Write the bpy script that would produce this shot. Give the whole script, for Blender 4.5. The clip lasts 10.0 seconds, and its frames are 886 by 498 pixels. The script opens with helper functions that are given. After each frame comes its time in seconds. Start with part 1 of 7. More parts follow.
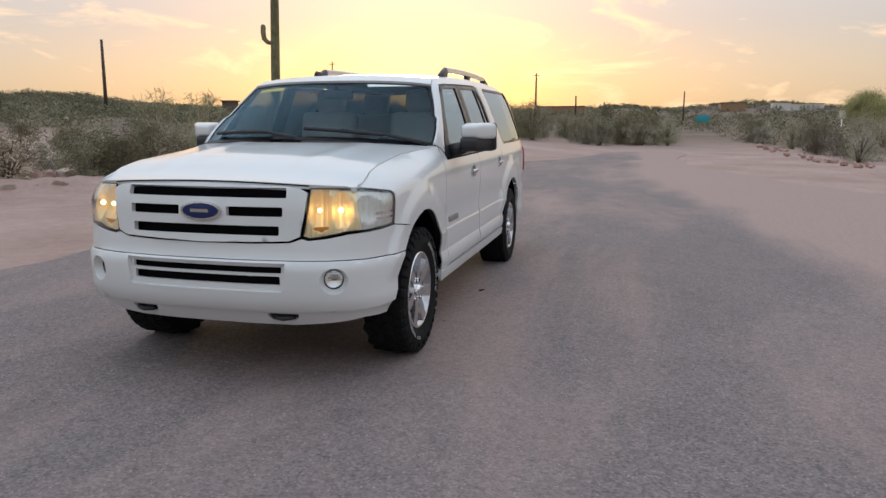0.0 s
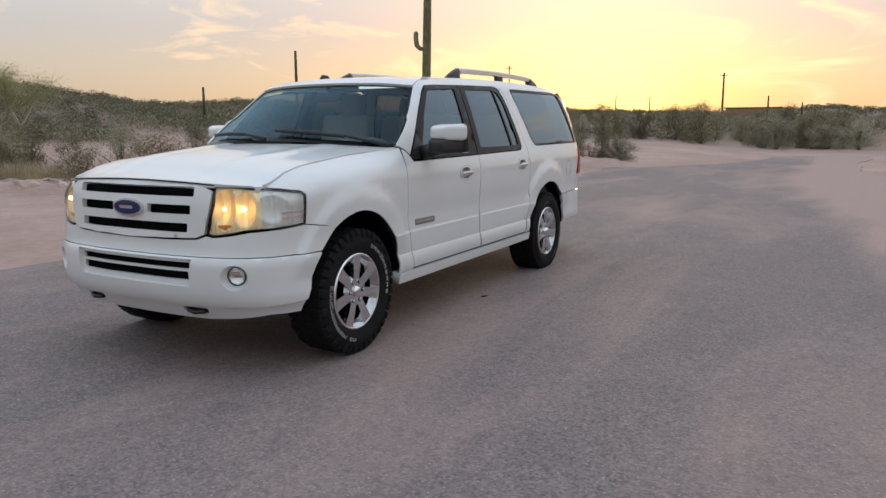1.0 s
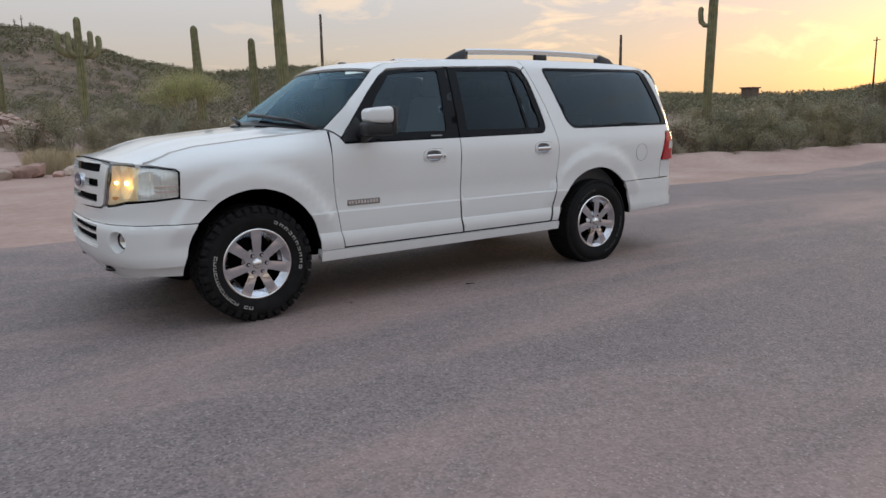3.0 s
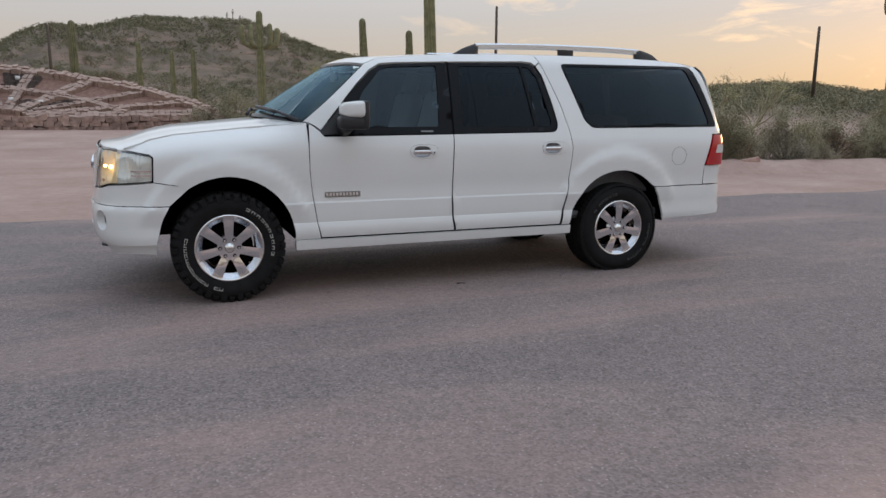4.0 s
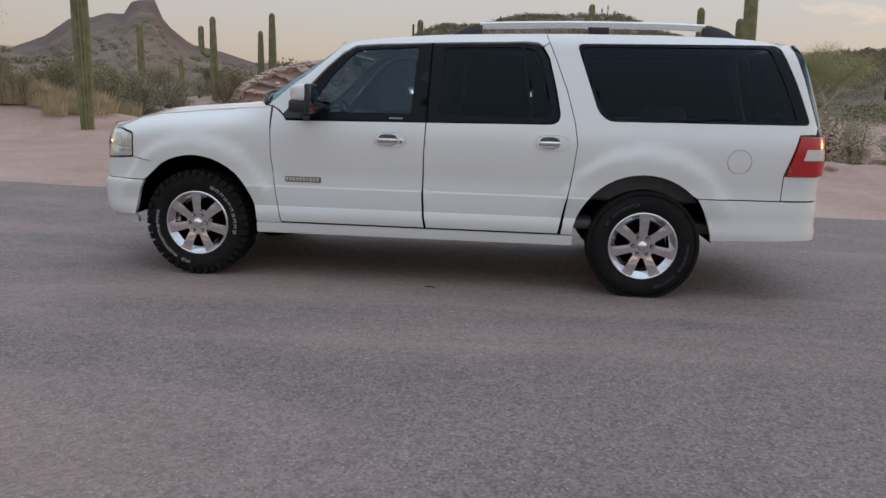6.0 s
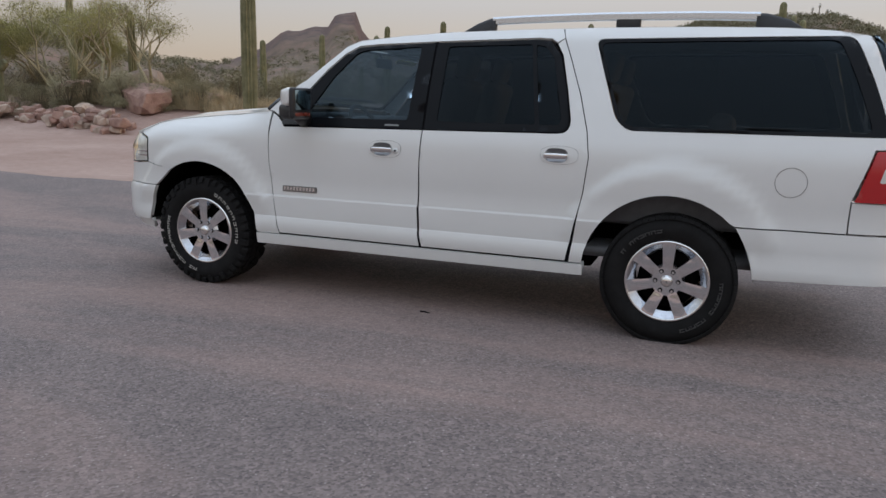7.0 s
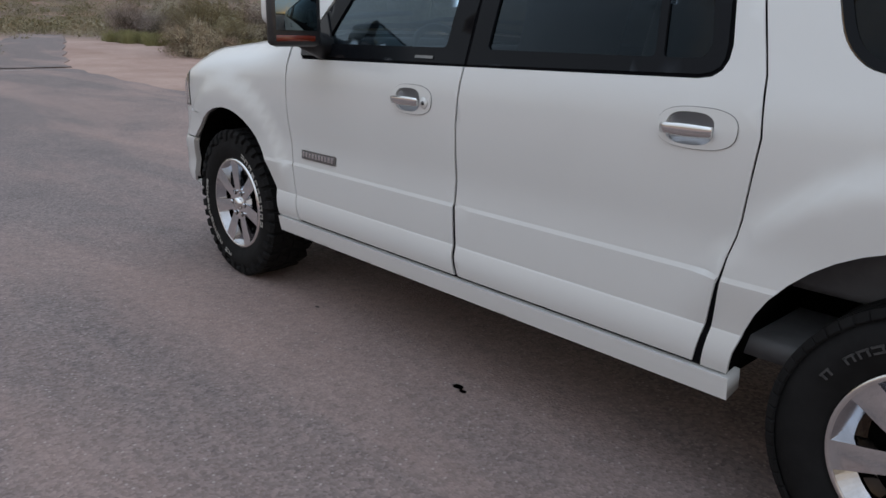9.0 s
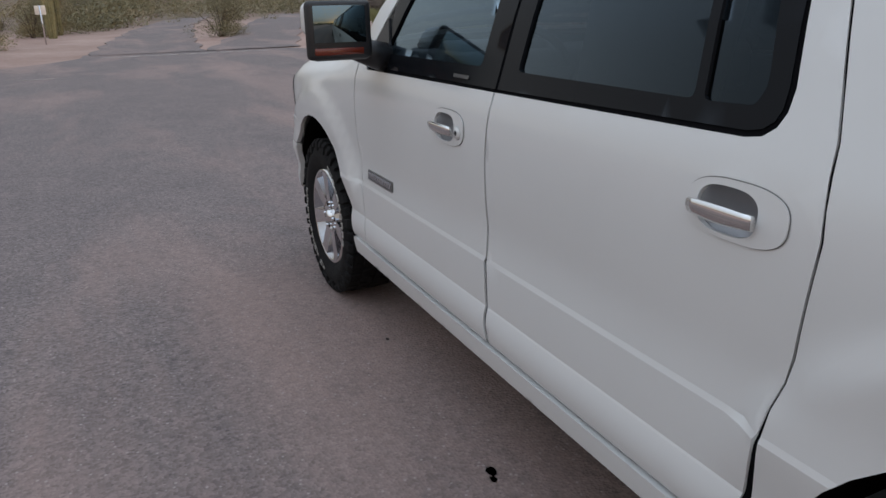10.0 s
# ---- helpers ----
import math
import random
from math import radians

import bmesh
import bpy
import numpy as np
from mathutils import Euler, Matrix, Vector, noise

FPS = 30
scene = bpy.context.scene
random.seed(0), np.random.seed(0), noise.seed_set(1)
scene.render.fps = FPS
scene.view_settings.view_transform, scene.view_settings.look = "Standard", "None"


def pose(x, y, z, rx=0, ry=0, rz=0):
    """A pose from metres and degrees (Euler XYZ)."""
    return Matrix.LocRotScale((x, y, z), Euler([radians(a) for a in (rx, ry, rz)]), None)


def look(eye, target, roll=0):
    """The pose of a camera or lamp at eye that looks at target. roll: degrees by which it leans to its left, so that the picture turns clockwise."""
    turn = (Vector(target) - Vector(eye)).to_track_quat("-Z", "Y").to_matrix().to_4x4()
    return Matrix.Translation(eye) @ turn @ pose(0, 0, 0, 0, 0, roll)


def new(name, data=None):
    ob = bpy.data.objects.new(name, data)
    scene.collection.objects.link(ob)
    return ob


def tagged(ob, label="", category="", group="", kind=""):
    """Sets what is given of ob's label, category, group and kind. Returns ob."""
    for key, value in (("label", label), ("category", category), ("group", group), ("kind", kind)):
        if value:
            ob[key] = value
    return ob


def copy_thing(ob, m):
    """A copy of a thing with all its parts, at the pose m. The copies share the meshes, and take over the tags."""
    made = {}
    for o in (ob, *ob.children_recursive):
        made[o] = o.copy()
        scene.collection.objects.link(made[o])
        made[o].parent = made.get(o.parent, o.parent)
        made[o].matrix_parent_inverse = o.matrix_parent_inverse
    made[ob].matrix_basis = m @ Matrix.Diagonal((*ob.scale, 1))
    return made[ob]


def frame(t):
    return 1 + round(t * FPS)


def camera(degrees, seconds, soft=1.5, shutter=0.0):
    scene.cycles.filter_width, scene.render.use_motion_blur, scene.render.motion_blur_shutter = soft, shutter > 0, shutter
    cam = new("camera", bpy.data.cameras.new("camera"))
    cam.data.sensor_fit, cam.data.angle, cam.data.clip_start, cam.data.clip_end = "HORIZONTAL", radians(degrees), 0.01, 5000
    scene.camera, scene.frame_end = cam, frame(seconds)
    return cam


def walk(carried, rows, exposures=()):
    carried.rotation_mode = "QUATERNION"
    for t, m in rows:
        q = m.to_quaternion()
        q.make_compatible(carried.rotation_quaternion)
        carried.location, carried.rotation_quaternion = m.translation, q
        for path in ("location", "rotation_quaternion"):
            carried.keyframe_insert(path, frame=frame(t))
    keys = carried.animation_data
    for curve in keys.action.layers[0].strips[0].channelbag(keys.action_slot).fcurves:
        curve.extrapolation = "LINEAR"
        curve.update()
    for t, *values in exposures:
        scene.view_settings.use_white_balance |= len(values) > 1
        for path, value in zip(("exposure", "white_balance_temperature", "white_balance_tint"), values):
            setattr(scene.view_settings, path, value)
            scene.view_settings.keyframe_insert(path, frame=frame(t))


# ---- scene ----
cam = camera(62.3, 10.0)
PATH = [
    (0, (-4.38, -2.276, 1.44), (-2.474, -1.77, 1.104), 0.1),
    (0.5, (-4.093, -2.961, 1.426), (-2.261, -2.227, 1.101), -0.1),
    (1, (-3.728, -3.64, 1.422), (-2.001, -2.686, 1.096), -0.2),
    (1.5, (-3.296, -4.238, 1.373), (-1.695, -3.084, 1.05), -0.9),
    (2, (-2.844, -4.797, 1.337), (-1.383, -3.468, 1.02), -1.5),
    (2.5, (-2.361, -5.296, 1.354), (-1.054, -3.821, 1.017), -1.4),
    (4, (-0.492, -6.355, 1.384), (0.235, -4.528, 1.013), 0.4),
    (4.5, (0.215, -6.527, 1.421), (0.724, -4.631, 1.039), 1.3),
    (5, (0.973, -6.573, 1.379), (1.251, -4.629, 0.998), 1.6),
    (5.5, (1.736, -6.474, 1.361), (1.77, -4.513, 0.97), 1.7),
    (7, (3.541, -5.393, 1.386), (2.863, -3.554, 0.992), 1.5),
    (7.5, (3.858, -4.776, 1.297), (2.945, -3.033, 0.938), 2.3),
    (8, (3.956, -4.09, 1.319), (2.865, -2.466, 0.903), 2.3),
    (8.5, (3.911, -3.425, 1.301), (2.663, -1.934, 0.833), 2.3),
    (9, (3.619, -2.783, 1.32), (2.214, -1.478, 0.749), 1.1),
    (9.5, (3.245, -2.195, 1.308), (1.711, -1.097, 0.646), 0.5),
    (9.7, (3.132, -2.069, 1.357), (1.553, -1.074, 0.638), 0.0),
    (9.8, (3.275, -2.080, 1.405), (1.660, -1.145, 0.695), -0.4),
    (9.9, (3.450, -2.040, 1.430), (1.780, -1.175, 0.755), -0.8),
    (10, (3.545, -1.965, 1.450), (1.822, -1.160, 0.800), -1.1),
]
walk(cam, [(t, look(eye, target, roll)) for t, eye, target, roll in PATH], [(t, stops, 7050, 13) for t, stops in ((0, 0.44), (4, 0.45), (5.5, 0.45), (8, 0.46), (9, 0.43), (9.5, 0.42), (10, 0.36))])

# ---- world and sun ----
SUN_AZ, SUN_EL = radians(17.0), radians(2.0)


def nd(tree, kind, **vals):
    n = tree.nodes.new(kind)
    for k, v in vals.items():
        if k in n.inputs:
            n.inputs[k].default_value = v
    return n


def build_world():
    w = bpy.data.worlds.new("dusk_sky")
    scene.world = w
    w.use_nodes = True
    t = w.node_tree
    t.nodes.clear()
    L = t.links
    out = t.nodes.new("ShaderNodeOutputWorld")
    bg = t.nodes.new("ShaderNodeBackground")
    L.new(bg.outputs[0], out.inputs[0])
    sky = t.nodes.new("ShaderNodeTexSky")
    sky.sky_type = "NISHITA"
    sky.sun_disc = False
    sky.sun_elevation = SUN_EL
    sky.sun_rotation = radians(90) - SUN_AZ
    sky.dust_density = 3.0
    skyk = t.nodes.new("ShaderNodeVectorMath")
    skyk.operation = "SCALE"
    skyk.inputs["Scale"].default_value = 0.042
    L.new(sky.outputs[0], skyk.inputs[0])
    tc = t.nodes.new("ShaderNodeTexCoord")
    sep = t.nodes.new("ShaderNodeSeparateXYZ")
    L.new(tc.outputs["Generated"], sep.inputs[0])
    # cloud veil: colour by height
    ramp = t.nodes.new("ShaderNodeValToRGB")
    e = ramp.color_ramp.elements
    e[0].position, e[0].color = 0.0, (0.41, 0.335, 0.265, 1)
    e[1].position, e[1].color = 1.0, (0.77, 0.97, 1.25, 1)
    for p, c in ((0.03, (0.41, 0.362, 0.312)), (0.07, (0.41, 0.392, 0.375)), (0.12, (0.40, 0.415, 0.45)), (0.24, (0.51, 0.56, 0.63)), (0.42, (0.57, 0.67, 0.80))):
        k = e.new(p)
        k.color = (*c, 1)
    L.new(sep.outputs[2], ramp.inputs[0])
    # glow round the set sun
    sun = Vector((math.cos(SUN_AZ), math.sin(SUN_AZ), 0.035)).normalized()
    dot = t.nodes.new("ShaderNodeVectorMath")
    dot.operation = "DOT_PRODUCT"
    dot.inputs[1].default_value = sun
    L.new(tc.outputs["Generated"], dot.inputs[0])
    glow = t.nodes.new("ShaderNodeValToRGB")
    g = glow.color_ramp.elements
    g[0].position, g[0].color = 0.55, (0, 0, 0, 1)
    g[1].position, g[1].color = 1.0, (1.1, 0.80, 0.16, 1)
    for p, c in ((0.80, (0.075, 0.050, 0.0)), (0.92, (0.15, 0.100, 0.0)), (0.972, (0.23, 0.140, 0.0)), (0.992, (0.42, 0.26, 0.01))):
        k = g.new(p)
        k.color = (*c, 1)
    L.new(dot.outputs["Value"], glow.inputs[0])
    # the glow hugs the horizon
    low = t.nodes.new("ShaderNodeMapRange")
    low.inputs["From Min"].default_value, low.inputs["From Max"].default_value = 0.01, 0.135
    low.inputs["To Min"].default_value, low.inputs["To Max"].default_value = 1.0, 0.0
    L.new(sep.outputs[2], low.inputs["Value"])
    gm = t.nodes.new("ShaderNodeVectorMath")
    gm.operation = "SCALE"
    L.new(glow.outputs[0], gm.inputs[0])
    L.new(low.outputs[0], gm.inputs["Scale"])
    # streaked clouds
    mp = t.nodes.new("ShaderNodeMapping")
    mp.inputs["Scale"].default_value = (2.6, 2.6, 9.0)
    mp.inputs["Rotation"].default_value = (0.25, 0.1, 0.3)
    L.new(tc.outputs["Generated"], mp.inputs[0])
    nz = nd(t, "ShaderNodeTexNoise", Scale=2.4, Detail=9.0, Roughness=0.6, Distortion=0.8)
    L.new(mp.outputs[0], nz.inputs["Vector"])
    cr = t.nodes.new("ShaderNodeValToRGB")
    cr.color_ramp.elements[0].position, cr.color_ramp.elements[1].position = 0.54, 0.66
    L.new(nz.outputs["Fac"], cr.inputs[0])
    warm = t.nodes.new("ShaderNodeMapRange")
    warm.inputs["From Min"].default_value, warm.inputs["From Max"].default_value = 0.35, 0.95
    L.new(dot.outputs["Value"], warm.inputs["Value"])
    cl = t.nodes.new("ShaderNodeMath")
    cl.operation = "MULTIPLY"
    L.new(cr.outputs[0], cl.inputs[0])
    L.new(warm.outputs[0], cl.inputs[1])
    cm = t.nodes.new("ShaderNodeMixRGB")
    cm.inputs[2].default_value = (0.86, 0.66, 0.47, 1)
    base = t.nodes.new("ShaderNodeVectorMath")
    base.operation = "ADD"
    L.new(gm.outputs[0], base.inputs[1])
    anti = t.nodes.new("ShaderNodeMapRange")
    anti.interpolation_type = "SMOOTHSTEP"
    anti.inputs["From Min"].default_value, anti.inputs["From Max"].default_value = -0.95, 0.1
    anti.inputs["To Min"].default_value, anti.inputs["To Max"].default_value = 0.85, 1.0
    L.new(dot.outputs["Value"], anti.inputs["Value"])
    dim = t.nodes.new("ShaderNodeVectorMath")
    dim.operation = "SCALE"
    L.new(ramp.outputs[0], dim.inputs[0])
    L.new(anti.outputs[0], dim.inputs["Scale"])
    k = t.nodes.new("ShaderNodeMath")
    k.operation = "MULTIPLY"
    k.inputs[1].default_value = 0.75
    L.new(cl.outputs[0], k.inputs[0])
    L.new(dim.outputs[0], base.inputs[0])
    L.new(k.outputs[0], cm.inputs[0])
    L.new(base.outputs[0], cm.inputs[1])
    add = t.nodes.new("ShaderNodeVectorMath")
    add.operation = "ADD"
    L.new(cm.outputs[0], add.inputs[0])
    L.new(skyk.outputs[0], add.inputs[1])
    L.new(add.outputs[0], bg.inputs[0])
    bg.inputs[1].default_value = 0.9


build_world()
sun_data = bpy.data.lights.new("sun", "SUN")
sun_data.energy, sun_data.angle, sun_data.color = 0.42, radians(12), (1.0, 0.72, 0.42)
sun_ob = new("sun", sun_data)
sun_ob.matrix_world = look((0, 0, 30), (-30 * math.cos(SUN_AZ), -30 * math.sin(SUN_AZ), 30 - 30 * math.tan(radians(5))))


# ---- materials ----
def mat(name, color, rough=0.5, metal=0.0, var=0.0, scale=8.0, color2=None, bump=0.0, bscale=60.0, coat=0.0, spec=0.5, emit=None, estr=0.0, rnd=0.0, alpha=1.0, detail=6.0):
    m = bpy.data.materials.new(name)
    m.use_nodes = True
    t = m.node_tree
    b = t.nodes["Principled BSDF"]
    b.inputs["Base Color"].default_value = (*color, 1)
    b.inputs["Roughness"].default_value = rough
    b.inputs["Metallic"].default_value = metal
    b.inputs["Coat Weight"].default_value = coat
    b.inputs["Coat Roughness"].default_value = 0.06
    b.inputs["Specular IOR Level"].default_value = spec
    if emit:
        b.inputs["Emission Color"].default_value = (*emit, 1)
        b.inputs["Emission Strength"].default_value = estr
    tc = t.nodes.new("ShaderNodeTexCoord")
    geo = t.nodes.new("ShaderNodeNewGeometry")
    src = geo.outputs["Position"]
    col = None
    if var or color2:
        n = nd(t, "ShaderNodeTexNoise", Scale=scale, Detail=detail, Roughness=0.6)
        t.links.new(src, n.inputs["Vector"])
        r = t.nodes.new("ShaderNodeValToRGB")
        c2 = color2 or tuple(c * (1 - var) for c in color)
        r.color_ramp.elements[0].position, r.color_ramp.elements[0].color = 0.35, (*c2, 1)
        r.color_ramp.elements[1].position, r.color_ramp.elements[1].color = 0.65, (*color, 1)
        t.links.new(n.outputs["Fac"], r.inputs[0])
        col = r.outputs[0]
    if rnd:
        oi = t.nodes.new("ShaderNodeObjectInfo")
        mr = t.nodes.new("ShaderNodeMapRange")
        mr.inputs["To Min"].default_value, mr.inputs["To Max"].default_value = 1 - rnd, 1 + rnd
        t.links.new(oi.outputs["Random"], mr.inputs["Value"])
        sc = t.nodes.new("ShaderNodeVectorMath")
        sc.operation = "SCALE"
        if col:
            t.links.new(col, sc.inputs[0])
        else:
            sc.inputs[0].default_value = color
        t.links.new(mr.outputs[0], sc.inputs["Scale"])
        col = sc.outputs[0]
    if col:
        t.links.new(col, b.inputs["Base Color"])
    if bump:
        n = nd(t, "ShaderNodeTexNoise", Scale=bscale, Detail=5.0, Roughness=0.65)
        t.links.new(src, n.inputs["Vector"])
        bp = t.nodes.new("ShaderNodeBump")
        bp.inputs["Strength"].default_value = bump
        bp.inputs["Distance"].default_value = 0.6 / bscale
        t.links.new(n.outputs["Fac"], bp.inputs["Height"])
        t.links.new(bp.outputs[0], b.inputs["Normal"])
    return m


def glass(name, tint, rough=0.0, ior=1.5, power=2.8, sheen=(1.0, 1.0, 1.0)):
    """A thin pane: tinted see-through with a mirror gloss that grows towards grazing angles."""
    m = bpy.data.materials.new(name)
    m.use_nodes = True
    t = m.node_tree
    t.nodes.remove(t.nodes["Principled BSDF"])
    tr = t.nodes.new("ShaderNodeBsdfTransparent")
    tr.inputs[0].default_value = (*tint, 1)
    gl = t.nodes.new("ShaderNodeBsdfGlossy")
    gl.inputs["Roughness"].default_value = rough
    gl.inputs["Color"].default_value = (*sheen, 1)
    fr = nd(t, "ShaderNodeLayerWeight", Blend=0.5)
    pw = t.nodes.new("ShaderNodeMath")
    pw.operation = "POWER"
    pw.inputs[1].default_value = power
    t.links.new(fr.outputs["Facing"], pw.inputs[0])
    f0 = ((ior - 1) / (ior + 1)) ** 2
    mr = t.nodes.new("ShaderNodeMapRange")
    mr.inputs["To Min"].default_value = f0
    t.links.new(pw.outputs[0], mr.inputs["Value"])
    mx = t.nodes.new("ShaderNodeMixShader")
    t.links.new(mr.outputs[0], mx.inputs[0])
    t.links.new(tr.outputs[0], mx.inputs[1])
    t.links.new(gl.outputs[0], mx.inputs[2])
    t.links.new(mx.outputs[0], t.nodes["Material Output"].inputs[0])
    return m


M_PAINT = mat("white_paint", (0.70, 0.70, 0.685), 0.34, var=0.03, scale=1.5, coat=0.8)
M_BLACK = mat("black_plastic", (0.018, 0.018, 0.02), 0.42, var=0.25, scale=30, bump=0.15, bscale=400)
M_GLOSSBLACK = mat("black_gloss_trim", (0.007, 0.008, 0.010), 0.22, spec=0.12)
M_DARK = mat("dark_underbody", (0.006, 0.0056, 0.0053), 0.95, var=0.4, scale=12, spec=0.02)
# also colours the strips that stand for shade in the panel gaps
M_VOID = mat("void_black", (0.005, 0.005, 0.006), 0.9, spec=0.05)
M_RUBBER = mat("tyre_rubber", (0.0135, 0.013, 0.0132), 0.8, var=0.35, scale=14, bump=0.2, bscale=120, spec=0.16)
M_LETTER = mat("tyre_lettering", (0.42, 0.40, 0.37), 0.7, var=0.2, scale=60)
M_CHROME = mat("chrome", (0.78, 0.77, 0.76), 0.07, 1.0)
M_ALLOY = mat("polished_alloy", (0.76, 0.76, 0.77), 0.07, 1.0, var=0.06, scale=20)
M_BEVEL = mat("bright_bevel", (0.56, 0.57, 0.60), 0.12, 1.0, var=0.15, scale=25)
M_CUP = mat("cup_silver", (0.34, 0.34, 0.35), 0.34, 0.75)
M_SILVER = mat("satin_silver", (0.62, 0.63, 0.65), 0.25, 1.0)
M_BADGE = mat("badge_grey", (0.22, 0.22, 0.22), 0.3, 0.9)
M_BLUE = mat("emblem_blue", (0.006, 0.018, 0.085), 0.25, coat=0.1)
M_TAIL = mat("tail_lamp_red", (0.42, 0.010, 0.014), 0.2, coat=0.25)
M_TAILCLEAR = mat("tail_lamp_clear", (0.62, 0.60, 0.58), 0.12, coat=0.8)
M_AMBER = mat("amber_lens", (0.75, 0.28, 0.03), 0.2, coat=0.5)
M_AMBERDARK = mat("amber_reflector", (0.14, 0.02, 0.008), 0.25, coat=0.5)
M_BULB = mat("headlamp_bulb", (1.0, 0.8, 0.5), 0.3, emit=(1.0, 0.66, 0.28), estr=6.0)
M_REFL = mat("lamp_reflector", (0.93, 0.74, 0.43), 0.4, 0.35)
M_CLEARCUP = mat("lamp_clear_cup", (0.70, 0.70, 0.66), 0.25, 0.3, var=0.12, scale=30)
M_LINER = mat("lamp_housing", (0.55, 0.53, 0.50), 0.35, 0.4)
M_SEAT = mat("stone_leather", (0.58, 0.55, 0.50), 0.55, var=0.12, scale=9, bump=0.1, bscale=200)
M_DASH = mat("grey_dash", (0.10, 0.10, 0.105), 0.6, var=0.2, scale=20)
M_HEADLINER = mat("headliner", (0.42, 0.41, 0.39), 0.9, var=0.1, scale=30)
M_MIRROR = mat("mirror_glass", (0.17, 0.215, 0.22), 0.01, 1.0)
M_STICKER = mat("yellow_sticker", (0.75, 0.50, 0.05), 0.5)
# no lamp: emission stands for sky reflected on the visor edge
M_VISOR_GLINT = mat("visor_glint", (0.8, 0.85, 0.9), 0.4, emit=(0.8, 0.92, 1.0), estr=0.6)
G_SHIELD = glass("windscreen_glass", (0.80, 0.90, 0.92), 0.0, 1.45, 4.5, (0.34, 0.55, 0.68))
G_FRONT = glass("front_side_glass", (0.15, 0.185, 0.21), 0.0, 1.52, 2.8, (0.66, 0.86, 1.0))
G_PRIV = glass("privacy_glass", (0.065, 0.07, 0.075), 0.0, 1.27, 2.8, (0.68, 0.86, 1.0))
G_LENS = glass("lamp_lens", (0.93, 0.93, 0.92), 0.02, 1.5)


# ---- mesh helpers ----
def mesh_of(bm, name, material, smooth=True):
    me = bpy.data.meshes.new(name)
    for f in bm.faces:
        f.smooth = smooth
    bm.to_mesh(me)
    bm.free()
    if material:
        for mt in (material if isinstance(material, (list, tuple)) else [material]):
            me.materials.append(mt)
    return me


def part(name, bm, material, parent, label="", smooth=True):
    """One mesh object under a thing or under a part."""
    ob = new(name, mesh_of(bm, name, material, smooth))
    ob.parent = parent
    if label:
        tagged(ob, label)
    return ob


def thing(name, label, category, group="", kind="", at=None):
    ob = new(name)
    if at is not None:
        ob.matrix_world = at
    return tagged(ob, label, category, group, kind)


def single(name, bm, material, label, category, group="", kind="", at=None, smooth=True):
    ob = new(name, mesh_of(bm, name, material, smooth))
    if at is not None:
        ob.matrix_world = at
    return tagged(ob, label, category, group, kind)


def add_box(bm, c, s, m=None, bevel=0.0, seg=2):
    r = bmesh.ops.create_cube(bm, size=1.0, matrix=(m or Matrix()) @ Matrix.Translation(c) @ Matrix.Diagonal((*s, 1)))
    if bevel:
        es = list({e for v in r["verts"] for e in v.link_edges})
        bmesh.ops.bevel(bm, geom=es, offset=bevel, segments=seg, affect="EDGES", profile=0.5)


def add_cyl(bm, a, b, r1, r2=None, seg=16, caps=True):
    a, b = Vector(a), Vector(b)
    d = b - a
    m = Matrix.Translation((a + b) / 2) @ d.to_track_quat("Z", "Y").to_matrix().to_4x4()
    bmesh.ops.create_cone(bm, cap_ends=caps, segments=seg, radius1=r1, radius2=r1 if r2 is None else r2, depth=d.length, matrix=m)


def add_tube(bm, pts, radii, seg=8, caps=True):
    """A tube through points, with a radius at each."""
    pts = [Vector(p) for p in pts]
    rings = []
    up = Vector((0, 0, 1))
    for i, p in enumerate(pts):
        d = (pts[min(i + 1, len(pts) - 1)] - pts[max(i - 1, 0)]).normalized()
        u = d.orthogonal().normalized() if abs(d.dot(up)) > 0.98 else d.cross(up).normalized()
        w = d.cross(u).normalized()
        r = radii[i] if isinstance(radii, (list, tuple)) else radii
        rings.append([bm.verts.new(p + (u * math.cos(a) + w * math.sin(a)) * r) for a in (2 * math.pi * k / seg for k in range(seg))])
    for a, b in zip(rings, rings[1:]):
        for k in range(seg):
            bm.faces.new((a[k], a[(k + 1) % seg], b[(k + 1) % seg], b[k]))
    if caps:
        bm.faces.new(rings[0][::-1])
        bm.faces.new(rings[-1])


def lathe(bm, prof, seg=48, axis="y", full=True):
    """Turn a profile of (radius, offset along the axis) about the axis."""
    rings = []
    for k in range(seg):
        a = 2 * math.pi * k / seg
        rings.append([bm.verts.new((r * math.cos(a), o, r * math.sin(a))) for r, o in prof])
    for k in range(seg):
        a, b = rings[k], rings[(k + 1) % seg]
        for i in range(len(prof) - 1):
            bm.faces.new((a[i], a[i + 1], b[i + 1], b[i]))


def sstep(a, b, x):
    t = min(1.0, max(0.0, (x - a) / (b - a)))
    return t * t * (3 - 2 * t)


